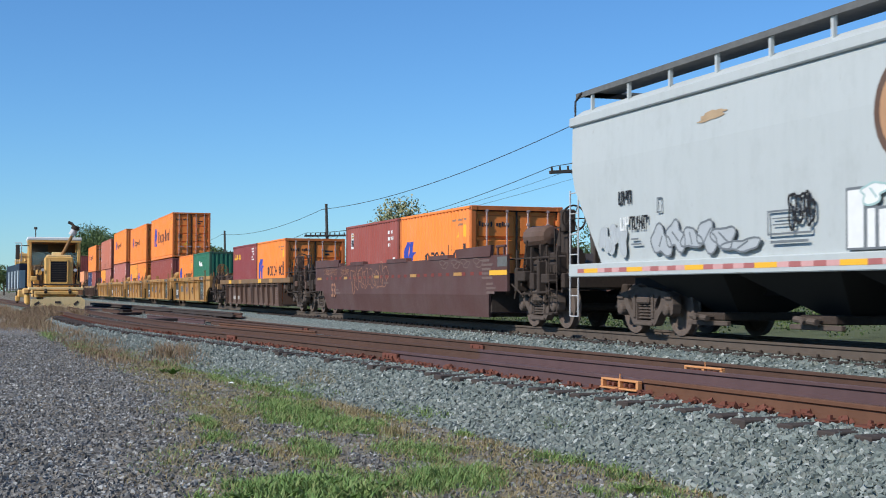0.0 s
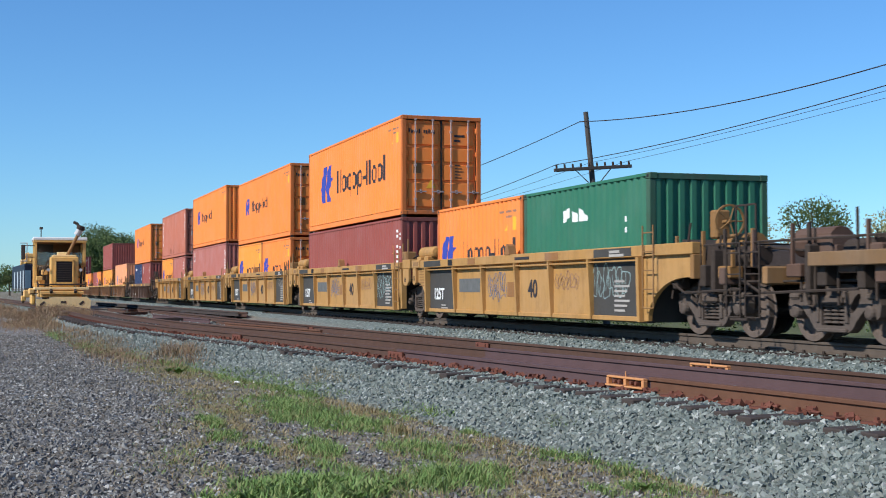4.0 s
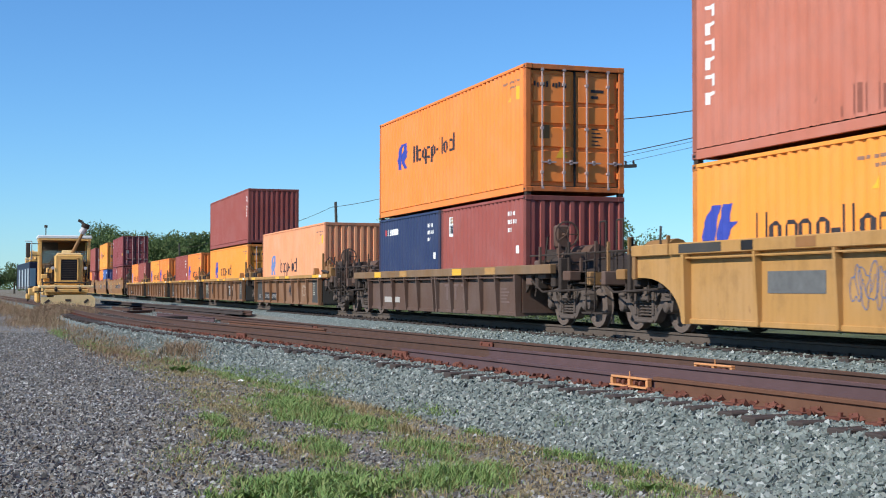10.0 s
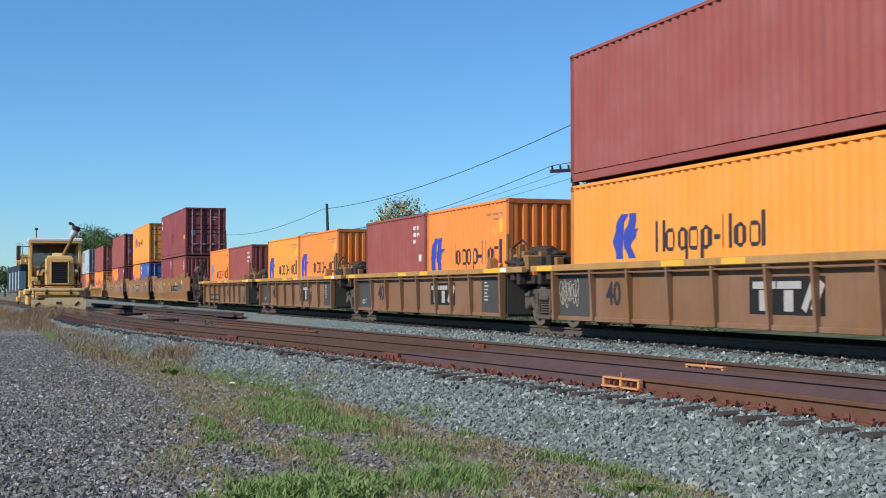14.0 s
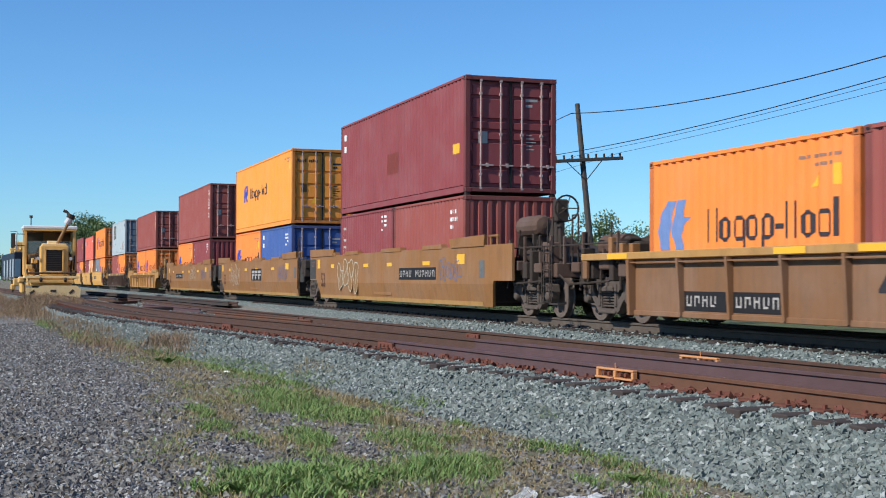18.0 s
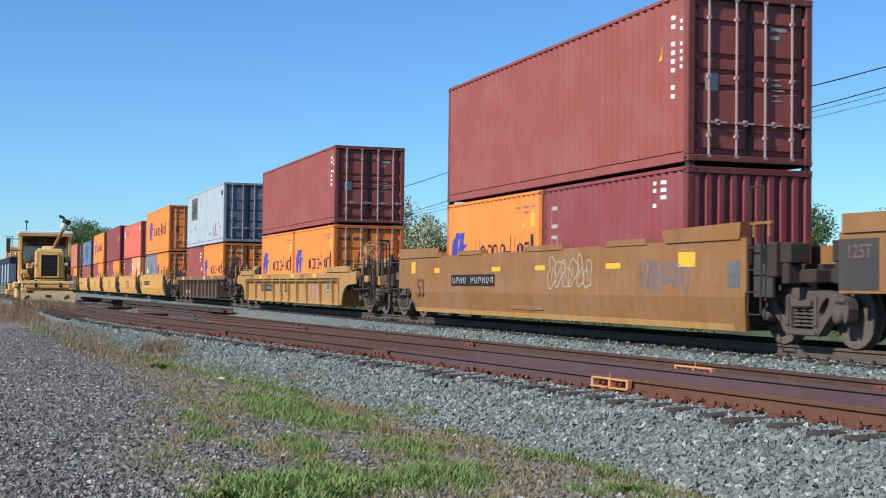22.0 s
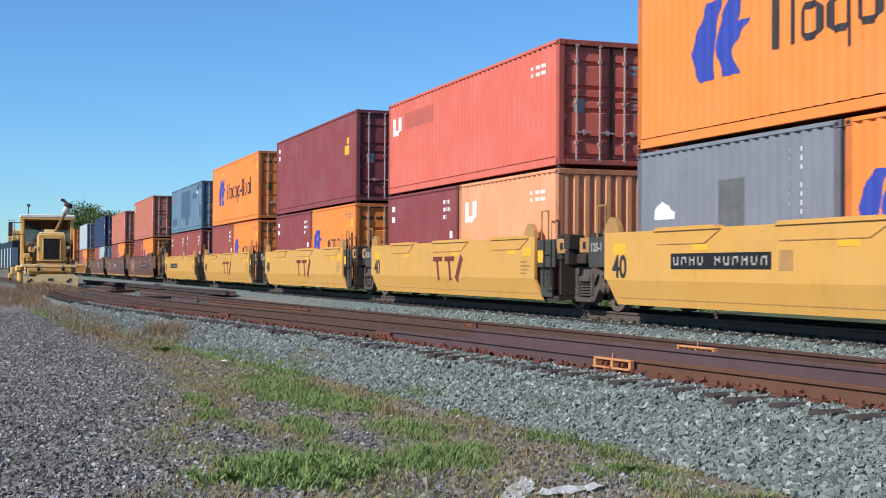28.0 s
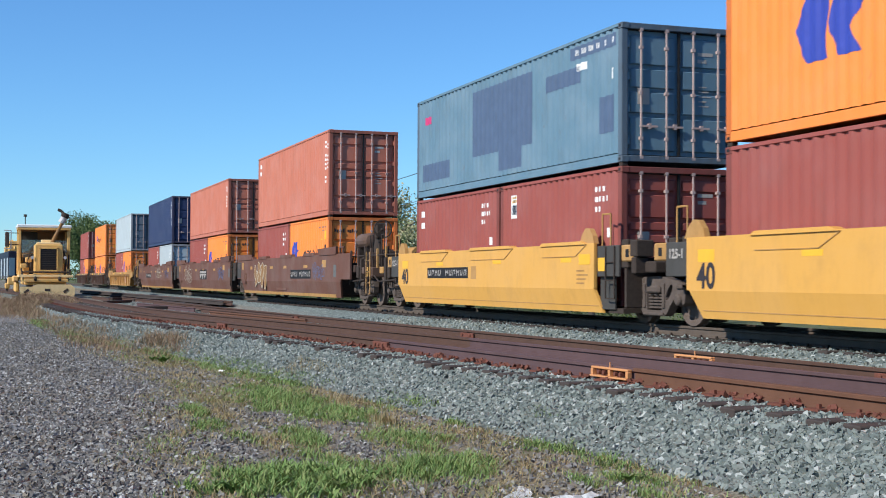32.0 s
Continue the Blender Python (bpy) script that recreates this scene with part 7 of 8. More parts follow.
    for k, (x0, x1, z0, z1) in enumerate(((7.07, 8.18, 1.93, 1.96), (7.07, 8.18, 1.60, 1.63), (7.07, 7.10, 1.63, 1.93), (8.15, 8.18, 1.63, 1.93), (7.15, 8.1, 1.48, 1.52), (3.66, 3.84, 2.36, 2.385), (3.66, 3.84, 2.12, 2.145), (3.66, 3.685, 2.145, 2.36), (3.815, 3.84, 2.145, 2.36), (7.2, 7.9, 1.83, 1.85), (7.2, 7.8, 1.74, 1.76))):
        plate(t, -h + x0, -h + x1, z0, z1, GRAFFITI_GREY, "stencil_line", yy - 0.008)
    for x0, z0, n in ((2.2, 2.34, 3), (2.28, 1.87, 6)):
        for i in range(n):
            a = -h + x0 + i * 0.18
            bm = boxes((a, a + 0.035, yy - 0.018, yy - 0.010, z0, z0 + 0.24), (a + 0.035, a + 0.11, yy - 0.018, yy - 0.010, z0 + (0.0, 0.1, 0.2)[i % 3], z0 + (0.04, 0.14, 0.24)[i % 3]), (a + 0.11, a + 0.145, yy - 0.018, yy - 0.010, z0 + 0.1 * (i % 2), z0 + 0.24))
            part("stencil_mark", bm, MARK_BLACK if i > 1 or n == 3 else WHITE, t)["kind"] = "stuff"
    small_print(t, -h + 2.7, 1.72, 2, GRAFFITI_GREY, yy - 0.008, 0.4, 0.03, 0.09)
    disc = part("round_mark", lathe(bmesh.new(), [(0.02, -0.002), (0.72, -0.002), (0.72, 0.002)], 28, Matrix.Translation((-h + 10.28, yy - 0.006, 3.08))), CAR_BROWN, t)
    part("round_field", lathe(bmesh.new(), [(0.02, -0.004), (0.60, -0.004), (0.60, 0.0)], 24, Matrix.Translation((-h + 10.28, yy - 0.008, 3.08))), CAR_TAN_PINK, disc)
    rng = random.Random(4)
    bm = bmesh.new()
    mid = bm.verts.new((-h + 5.5, yy - 0.012, 3.56))
    ring = []
    for i in range(28):
        a = 2 * math.pi * i / 28
        d = 1 + 0.3 * rng.uniform(-1, 1)
        ring.append(bm.verts.new((-h + 5.5 + 0.42 * d * math.cos(a) - 0.1 * math.sin(a), yy - 0.012, 3.56 + 0.06 * d * math.sin(a) + 0.05 * math.cos(a))))
    for i in range(28):
        bm.faces.new((mid, ring[i], ring[(i + 1) % 28]))
    part("rust_stain", bm, STAIN, t)
    return t


make_hopper()

# ---- yard machine and vehicles on the siding ----
def make_machine():
    x, c = -84.0, float(near_rail(-85)) + 0.90
    t = thing("ballast_regulator", "yellow track machine with white cab roof and front plough", "track machine", m=pose(x, c, SIDE))
    # cab, open-framed with glazing
    part("cab_floor", boxes((-4.2, -1.6, -1.5, 1.5, 1.0, 1.2), bev=0.02), MACHINE_YELLOW, t)
    for px in (-1.65, -4.15):
        for py in (-1.45, 1.45):
            part("cab_post", boxes((px - 0.08, px + 0.08, py - 0.09, py + 0.09, 1.2, 4.05), bev=0.02), MACHINE_YELLOW, t)
    part("cab_roof", boxes((-4.35, -1.4, -1.62, 1.62, 4.03, 4.24), bev=0.05), ROOF_WHITE, t)
    part("roof_lip", boxes((-4.3, -1.42, -1.56, 1.56, 3.93, 4.05)), MACHINE_YELLOW, t)
    part("cab_back", boxes((-4.2, -4.12, -1.4, 1.4, 1.2, 2.6)), CAB_BROWN, t)
    part("cab_lining", boxes((-4.1, -1.75, -1.38, 1.38, 3.88, 3.92)), CAB_BROWN, t)
    part("back_panel", boxes((-4.19, -4.13, -0.3, 1.4, 2.6, 4.0)), CAB_BROWN, t)
    part("console", boxes((-2.4, -1.9, -1.2, 1.0, 1.2, 2.45), bev=0.05), CAB_DARK, t)
    part("cab_bulkhead", boxes((-4.2, -4.12, -1.4, -0.3, 2.6, 4.0)), CAB_DARK, t)
    part("cab_side", boxes((-4.1, -1.7, -1.48, -1.42, 1.2, 2.4), (-4.1, -1.7, 1.42, 1.48, 1.2, 2.4)), MACHINE_YELLOW, t)
    part("windscreen", boxes((-1.70, -1.68, -1.32, 1.32, 2.5, 3.3)), GLASS, t)
    part("side_window", boxes((-4.05, -1.75, -1.46, -1.44, 2.45, 3.9), (-4.05, -1.75, 1.44, 1.46, 2.45, 3.9)), GLASS, t)
    part("seat", boxes((-3.4, -2.8, -0.5, 0.1, 1.2, 2.7), bev=0.05), CAB_DARK, t)
    # engine hood with radiator
    part("hood", boxes((-1.6, 0.05, -0.62, 1.02, 1.15, 3.0), bev=0.06), MACHINE_YELLOW, t)
    part("hood_top", boxes((-1.5, -0.1, -0.5, 0.9, 3.0, 3.12), (-1.2, -0.9, -0.2, 0.5, 3.1, 3.3), bev=0.03), MACHINE_CREAM, t)
    r = part("radiator", boxes((0.05, 0.075, -0.28, 0.66, 1.45, 2.72)), MARK_BLACK, t)
    for i in range(11):
        part("slat", keep(("slat",), lambda: boxes((0.075, 0.10, -0.26, 0.64, 0, 0.035))), CAB_DARK, r, m=pose(0, 0, 1.5 + i * 0.108))
    part("radiator_frame", boxes((0.05, 0.12, -0.36, -0.28, 1.38, 2.8), (0.05, 0.12, 0.66, 0.74, 1.38, 2.8), (0.05, 0.12, -0.36, 0.74, 2.72, 2.82), (0.05, 0.12, -0.36, 0.74, 1.36, 1.45), bev=0.01), MACHINE_YELLOW, t)
    # intake pipe leaning over the cab
    part("intake_pipe", rods(0.10, ((-0.9, 0.35, 3.0), (-0.7, 1.0, 4.35)), seg=10), CAR_OCHRE, t)
    part("pre_cleaner", rods(0.20, ((-0.72, 0.93, 4.35), (-0.66, 1.15, 4.7)), seg=12), STEEL, t)
    part("pipe_cap", rods(0.25, ((-0.66, 1.12, 4.68), (-0.63, 1.22, 4.92)), seg=12), GRIME_SHADE, t)
    part("exhaust_elbow", rods(0.09, ((-0.66, 1.12, 4.7), (-0.75, 0.98, 5.05)), ((-0.75, 0.98, 5.05), (-0.8, 0.75, 5.15)), seg=8), GRIME_SHADE, t)
    # chassis, wheels, front plough
    part("frame", boxes((-7.5, 0.6, -1.2, 1.2, 0.55, 1.05), bev=0.03), MACHINE_YELLOW, t)
    part("front_deck", boxes((-1.5, 0.75, -1.55, 1.6, 1.0, 1.16), bev=0.02), MACHINE_CREAM, t)
    part("cross_beam", boxes((0.7, 0.95, -1.25, 1.3, 0.72, 0.92), bev=0.03), MACHINE_YELLOW, t)
    bm = prism(bmesh.new(), [(-1.55, -0.12), (1.45, -0.12), (1.62, 0.2), (1.62, 0.62), (1.4, 0.82), (-0.55, 0.82), (-0.85, 0.68), (-1.5, 0.68)], -0.04, 0.04)
    part("plough_blade", bm, MACHINE_CREAM, t, m=Matrix.Translation((1.1, 0.05, -0.24)) @ Matrix.Rotation(radians(90), 4, "Z"))
    for py, pz, a in ((-1.1, 0.42, 35), (0.1, 0.5, 0), (1.15, 0.45, 40), (0.2, 0.12, 20)):
        part("blade_hole", boxes((-0.004, 0.004, -0.16, 0.16, -0.07, 0.07)), CAB_DARK, t, m=pose(1.155, py, pz - 0.24, a, 0, 0))
    for wx in (-0.6, -5.6):
        for sy in (-1, 1):
            part("wheel", keep(("wheel",), wheel_mesh), WHEEL, t, m=pose(wx, sy * 0.755, 0.458, 0, 0, 0 if sy < 0 else 180))
    for px, py, pz, w in ((-0.9, -1.1, 1.2, 0.5), (-0.4, -1.25, 1.55, 0.35), (-0.8, -0.95, 1.9, 0.4), (-0.6, -1.35, 1.16, 0.3), (-0.7, 1.3, 1.2, 0.4), (-0.9, 1.25, 1.8, 0.35)):
        part("hydraulic_block", boxes((px, px + w, py - 0.18, py + 0.18, pz, pz + w * 0.8), bev=0.04), MACHINE_YELLOW, t)
    part("hose", rods(0.04, ((-0.5, -1.2, 1.2), (-0.4, -0.9, 2.4)), ((-0.4, -0.9, 2.4), (-0.9, -0.7, 2.8))), GRIME_SHADE, t)
    part("hose", rods(0.04, ((-0.5, 1.2, 1.2), (-0.5, 1.25, 2.2)), ((-0.5, 1.25, 2.2), (-0.9, 1.1, 2.6))), GRIME_SHADE, t)
    part("side_wing", boxes((-3.8, -0.8, -1.72, -1.45, 0.1, 0.75), (-3.0, -1.4, -1.85, -1.45, 0.7, 1.1), bev=0.08), MACHINE_YELLOW, t)
    part("mirror_arm", rods(0.025, ((-1.5, -1.5, 3.7), (-1.3, -2.1, 3.7)), ((-1.5, -1.5, 3.0), (-1.3, -2.1, 3.0))), GRIME_SHADE, t)
    part("mirror", boxes((-1.36, -1.24, -2.30, -2.05, 2.85, 3.75), bev=0.04), CAB_DARK, t)
    part("mirror_frame", rods(0.03, ((-1.3, -1.95, 2.75), (-1.3, -1.95, 3.85)), ((-1.3, -2.35, 2.75), (-1.3, -1.95, 2.75)), ((-1.3, -2.35, 3.85), (-1.3, -1.95, 3.85)), seg=5), STEEL, t)
    part("beacon_mast", rods(0.03, ((-2.6, -1.1, 4.2), (-2.6, -1.1, 4.75))), GRIME_SHADE, t)
    part("beacon", rods(0.10, ((-2.6, -1.1, 4.75), (-2.6, -1.1, 4.9)), seg=8), CAB_DARK, t)
    # pipes, cylinders and brackets round the hood
    for px, py, z0, z1, r in ((-0.3, -0.78, 1.2, 2.3, 0.05), (-0.5, -0.95, 1.1, 1.8, 0.07), (-0.2, 1.16, 1.1, 1.9, 0.06), (-0.4, 1.34, 1.1, 2.4, 0.045), (0.1, -1.3, 1.0, 1.5, 0.06), (0.1, 1.4, 1.0, 1.45, 0.06)):
        part("hydraulic_pipe", rods(r, ((px, py, z0), (px - 0.25, py * 1.05, z1)), seg=8), GRIME_SHADE, t)
    part("lift_cylinder", rods(0.09, ((0.35, -0.6, 1.15), (1.0, -0.6, 0.85)), seg=10), GRIME_SHADE, t)
    part("lift_cylinder", rods(0.09, ((0.35, 0.8, 1.15), (1.0, 0.8, 0.85)), seg=10), GRIME_SHADE, t)
    part("cross_pipe", rods(0.05, ((0.3, -1.3, 1.32), (0.3, 1.4, 1.32)), seg=8), GRIME_SHADE, t)
    part("head_lamp", rods(0.10, ((0.02, -0.75, 2.2), (0.1, -0.75, 2.2)), seg=12), STEEL, t)
    part("head_lamp", rods(0.10, ((0.02, 1.15, 2.2), (0.1, 1.15, 2.2)), seg=12), STEEL, t)
    part("step_plate", boxes((-1.5, -0.6, -1.75, -1.3, 0.75, 0.8)), GRIME_SHADE, t)
    part("whip_mast", rods(0.02, ((-1.7, 1.45, 4.2), (-1.7, 1.5, 4.75))), GRIME_SHADE, t)


make_machine()
for ob in scene.objects:
    if ob.name.startswith(("windscreen", "side_window")):
        ob.visible_shadow = False


def make_work_wagon():
    x = -100.3
    c = float(near_rail(x)) + 0.755
    a = math.degrees(math.atan(float(near_rail(x + 5) - near_rail(x - 5)) / 10))
    t = thing("work_wagon", "dark navy work wagon with white panels and yellow gear on top", "rail wagon", m=pose(x, c, SIDE, 0, 0, a))
    part("deck", boxes((-7.4, 7.2, -1.45, 1.45, 0.9, 1.12), bev=0.03), CAR_GREY, t)
    part("body", boxes((-7.0, 6.6, -1.42, 1.42, 1.12, 2.75), bev=0.05), NIGHT, t)
    for q in (5.4, 2.6, -0.6, -4.0):
        part("side_panel", boxes((q, q + 0.95, -1.45, -1.424, 0.9, 2.3), bev=0.008), PALE, t)
    part("end_panel", boxes((6.605, 6.64, -1.38, -1.0, 0.95, 2.3), bev=0.008), TEAL, t)
    part("end_door", boxes((6.605, 6.64, -0.5, 0.6, 1.2, 2.7), bev=0.008), CAB_DARK, t)
    for q, w, hh, py in ((5.9, 0.5, 0.7, -1.1), (5.2, 0.6, 0.45, -0.9), (5.7, 0.4, 0.95, -0.4), (4.2, 0.8, 0.5, -1.0), (3.0, 0.7, 0.75, -0.8), (1.4, 0.9, 0.5, -0.9), (-0.5, 0.7, 0.65, -0.8), (-3.0, 1.0, 0.5, -0.8)):
        part("gear_box", boxes((q, q + w, py - 0.28, py + 0.28, 2.75, 2.75 + hh), bev=0.05), MACHINE_YELLOW, t)
    for q in (5.5, 3.9, 2.3, 0.4):
        part("gear_arm", rods(0.06, ((q, -1.2, 2.75), (q + 0.5, -1.15, 3.5)), ((q + 0.5, -1.15, 3.5), (q + 1.0, -1.0, 2.9))), MACHINE_YELLOW, t)
    part("step_gear", boxes((6.7, 7.3, -1.5, -0.9, 0.5, 1.0), (6.75, 7.1, -1.65, -1.35, 0.25, 0.62), bev=0.06), MACHINE_YELLOW, t)
    for wx in (-5, 5):
        for sy in (-1, 1):
            part("wheel", keep(("wheel",), wheel_mesh), WHEEL, t, m=pose(wx, sy * 0.755, 0.458, 0, 0, 0 if sy < 0 else 180))


make_work_wagon()


def make_rail_pile():
    t = thing("rail_pile", "grey stack of spare rails on wooden blocks beside the track", "rails")
    rng = random.Random(9)
    for k in range(4):
        bm = bmesh.new()
        y0 = 9.72 + k * 0.16
        section(bm, [(y + y0, z) for y, z in rail_outline()], -107 + rng.uniform(-1, 1), -56 + rng.uniform(-1, 1))
        me = bpy.data.meshes.new("rail")
        bmesh.ops.translate(bm, verts=bm.verts, vec=(0, 0, 0.50))
        bm.to_mesh(me)
        bm.free()
        ob = part("rail", me, RAIL_RUST if k % 2 else TIE_WOOD, t)
    for i in range(10):
        part("block", boxes((-104 + i * 5, -103.75 + i * 5, 9.5, 10.5, 0.30, 0.50)), TIE_WOOD, t)
    t.matrix_basis = Matrix.Translation((-56, 9.7, 0)) @ Matrix.Rotation(math.atan(0.046), 4, "Z") @ Matrix.Translation((56, -9.7, 0))


make_rail_pile()


def make_strewn_rails():
    """Single worn rails and broken ties left lying between the tracks."""
    for x0, ln, y, turn, mt in ((-74, 11.5, 7.3, -3.6, RAIL_RUST), (-64, 11.5, 8.15, -1.2, TIE_WOOD), (-58, 10.5, 6.35, -4.6, RAIL_VIOLET), (-47, 11.0, 7.35, -4.2, RAIL_RUST), (-41.5, 9.0, 6.75, -6.0, RAIL_ORANGE), (-80, 9.0, 6.2, -1.0, RAIL_RUST)):
        bm = section(bmesh.new(), rail_outline(), 0, ln)
        z = max(float(ground_z(x0, y)), float(ground_z(x0 + ln, y))) + 0.01
        tagged(part("spare_rail", bm, mt, None, m=pose(x0, y, z, 0, 0, turn * -1)), "rusty spare rail lying on the ballast", "rail", "spare rails")
    rng = random.Random(21)
    for x, y, a in ((-66, 6.3, 62), (-61, 7.6, 75), (-70.5, 8.6, 20), (-55, 8.4, 84), (-52, 6.9, 12), (-77, 7.6, 50), (-83, 8.3, 80)):
        me = keep(("old_tie",), lambda: boxes((-0.11, 0.11, -1.25, 1.25, 0, 0.17), bev=0.015))
        tagged(part("old_tie", me, TIE_WOOD, None, m=pose(x, y, float(ground_z(x, y)) - 0.02, 0, 0, a + rng.uniform(-8, 8))), "dark discarded wooden tie on the ballast", "railway tie", "discarded ties")


make_strewn_rails()


# ---- pole line ----
POLE_Y = 21.05


def make_poles():
    tops = []
    for i, (x, zt, lean) in enumerate(((-5.6, 9.65, -2.0), (-44.1, 8.15, -3.2), (-85.4, 7.35, -1.5), (-126, 7.3, 1.0), (-167, 7.2, 0.5))):
        t = thing("utility_pole", "old grey wooden telegraph pole with crossarm", "utility pole", "poles of the line", m=pose(x, POLE_Y, 0.02, 4.5 if i == 1 else 1.5, lean, 0))
        h = zt - 0.02
        bm = bmesh.new()
        bmesh.ops.create_cone(bm, cap_ends=True, segments=10, radius1=0.135, radius2=0.09, depth=h + 0.3, matrix=Matrix.Translation((0, 0, h / 2 - 0.15)))
        part("post", bm, POLE_WOOD, t)
        za = h - 2.1
        part("crossarm", boxes((0.12, 0.22, -1.55, 1.55, za - 0.06, za + 0.06), bev=0.01), POLE_WOOD, t)
        part("brace", rods(0.018, ((0.17, -0.75, za), (0.15, 0, za - 0.75)), ((0.17, 0.75, za), (0.15, 0, za - 0.75))), GRIME_SHADE, t)
        for k in range(10):
            y = -1.45 + k * 0.322
            part("insulator", keep(("insulator",), lambda: rods(0.04, ((0.17, 0, 0.06), (0.17, 0, 0.20)), seg=7)), GRIME_SHADE, t, m=pose(0, y, za))
        part("pole_pin", rods(0.02, ((0.0, -0.12, h - 0.35), (0.0, -0.28, h - 0.35))), GRIME_SHADE, t)
        m = t.matrix_basis
        tops.append((m @ Vector((0, -0.28, h - 0.35)), [m @ Vector((0.17, -1.45 + k * 0.322, za + 0.2)) for k in range(10)]))

    def wire(a, b, sag, r):
        n = 24
        bm = bmesh.new()
        rings = []
        for i in range(n + 1):
            f = i / n
            p = a.lerp(b, f) - Vector((0, 0, sag * 4 * f * (1 - f)))
            rings.append([bm.verts.new(p + Vector((0, r * math.cos(k * math.pi / 2), r * math.sin(k * math.pi / 2)))) for k in range(4)])
        for u, v in zip(rings, rings[1:]):
            for k in range(4):
                bm.faces.new((u[k], u[(k + 1) % 4], v[(k + 1) % 4], v[k]))
        ob = part("overhead_wire", bm, GRIME_SHADE, None)
        tagged(ob, "thin dark overhead wire strung between poles", "wire", "wires of the line")
    for i in range(len(tops) - 1):
        wire(tops[i][0], tops[i + 1][0], 1.42 if i == 0 else 0.55, 0.016)
        for k, sag, r in ((0, 0.62, 0.013), (4, 0.45, 0.007), (9, 0.28, 0.007)):
            wire(tops[i][1][k], tops[i + 1][1][k], sag, r)


make_poles()


# ---- trees and brush ----
def leaf_cloud(rng, centres, count, size):
    """Small leaf quads spread through a set of clumps (centre, radius)."""
    w = np.array([r**2 for _, r in centres])
    pick = rng.choice(len(centres), count, p=w / w.sum())
    c = np.array([p for p, _ in centres])[pick]
    rad = np.array([r for _, r in centres])[pick]
    d = rng.normal(size=(count, 3))
    d /= np.linalg.norm(d, axis=1, keepdims=True)
    pos = c + d * (rad * rng.uniform(0.35, 1.05, count))[:, None]
    a = rng.normal(size=(count, 3))
    a /= np.linalg.norm(a, axis=1, keepdims=True)
    b = np.cross(a, rng.normal(size=(count, 3)))
    b /= np.linalg.norm(b, axis=1, keepdims=True)
    s = (size * rng.uniform(0.6, 1.4, count))[:, None]
    v = np.stack([pos - a * s, pos + b * s * 0.6, pos + a * s, pos - b * s * 0.6], 1).reshape(-1, 3)
    return v, np.arange(count * 4).reshape(-1, 4)


def tree(x, y, h, r, seed, leaf, count=2600, size=0.16, name="tree", label="leafy green tree beyond the tracks"):
    rng = np.random.default_rng(seed)
    t = thing(name, label, "tree", "trees behind the tracks", m=pose(x, y, float(ground_z(x, y)) - 0.05))
    bm = bmesh.new()
    bmesh.ops.create_cone(bm, cap_ends=True, segments=8, radius1=0.035 * h, radius2=0.012 * h, depth=h * 0.75, matrix=Matrix.Translation((0, 0, h * 0.375)))
    cl = []
    for i in range(11):
        a, e = rng.uniform(0, 6.28), rng.uniform(0.25, 1.0)
        z0 = h * rng.uniform(0.22, 0.6)
        tip = Vector((math.cos(a) * r * e, math.sin(a) * r * e, h * rng.uniform(0.45, 0.95)))
        tip.z = min(tip.z, h * (1.0 - 0.35 * e**2))
        rod(bm, (0, 0, z0), tip, 0.008 * h, 5)
        cl.append((tuple(tip), r * rng.uniform(0.22, 0.42)))
        mid = Vector((0, 0, z0)).lerp(tip, 0.6)
        cl.append((tuple(mid), r * rng.uniform(0.2, 0.34)))
    cl.append(((0, 0, h * 0.88), r * 0.35))
    part("trunk", bm, BARK, t)
    v, f = leaf_cloud(rng, cl, count, size)
    part("crown", mesh_from("crown", v, f), leaf, t)
    return t


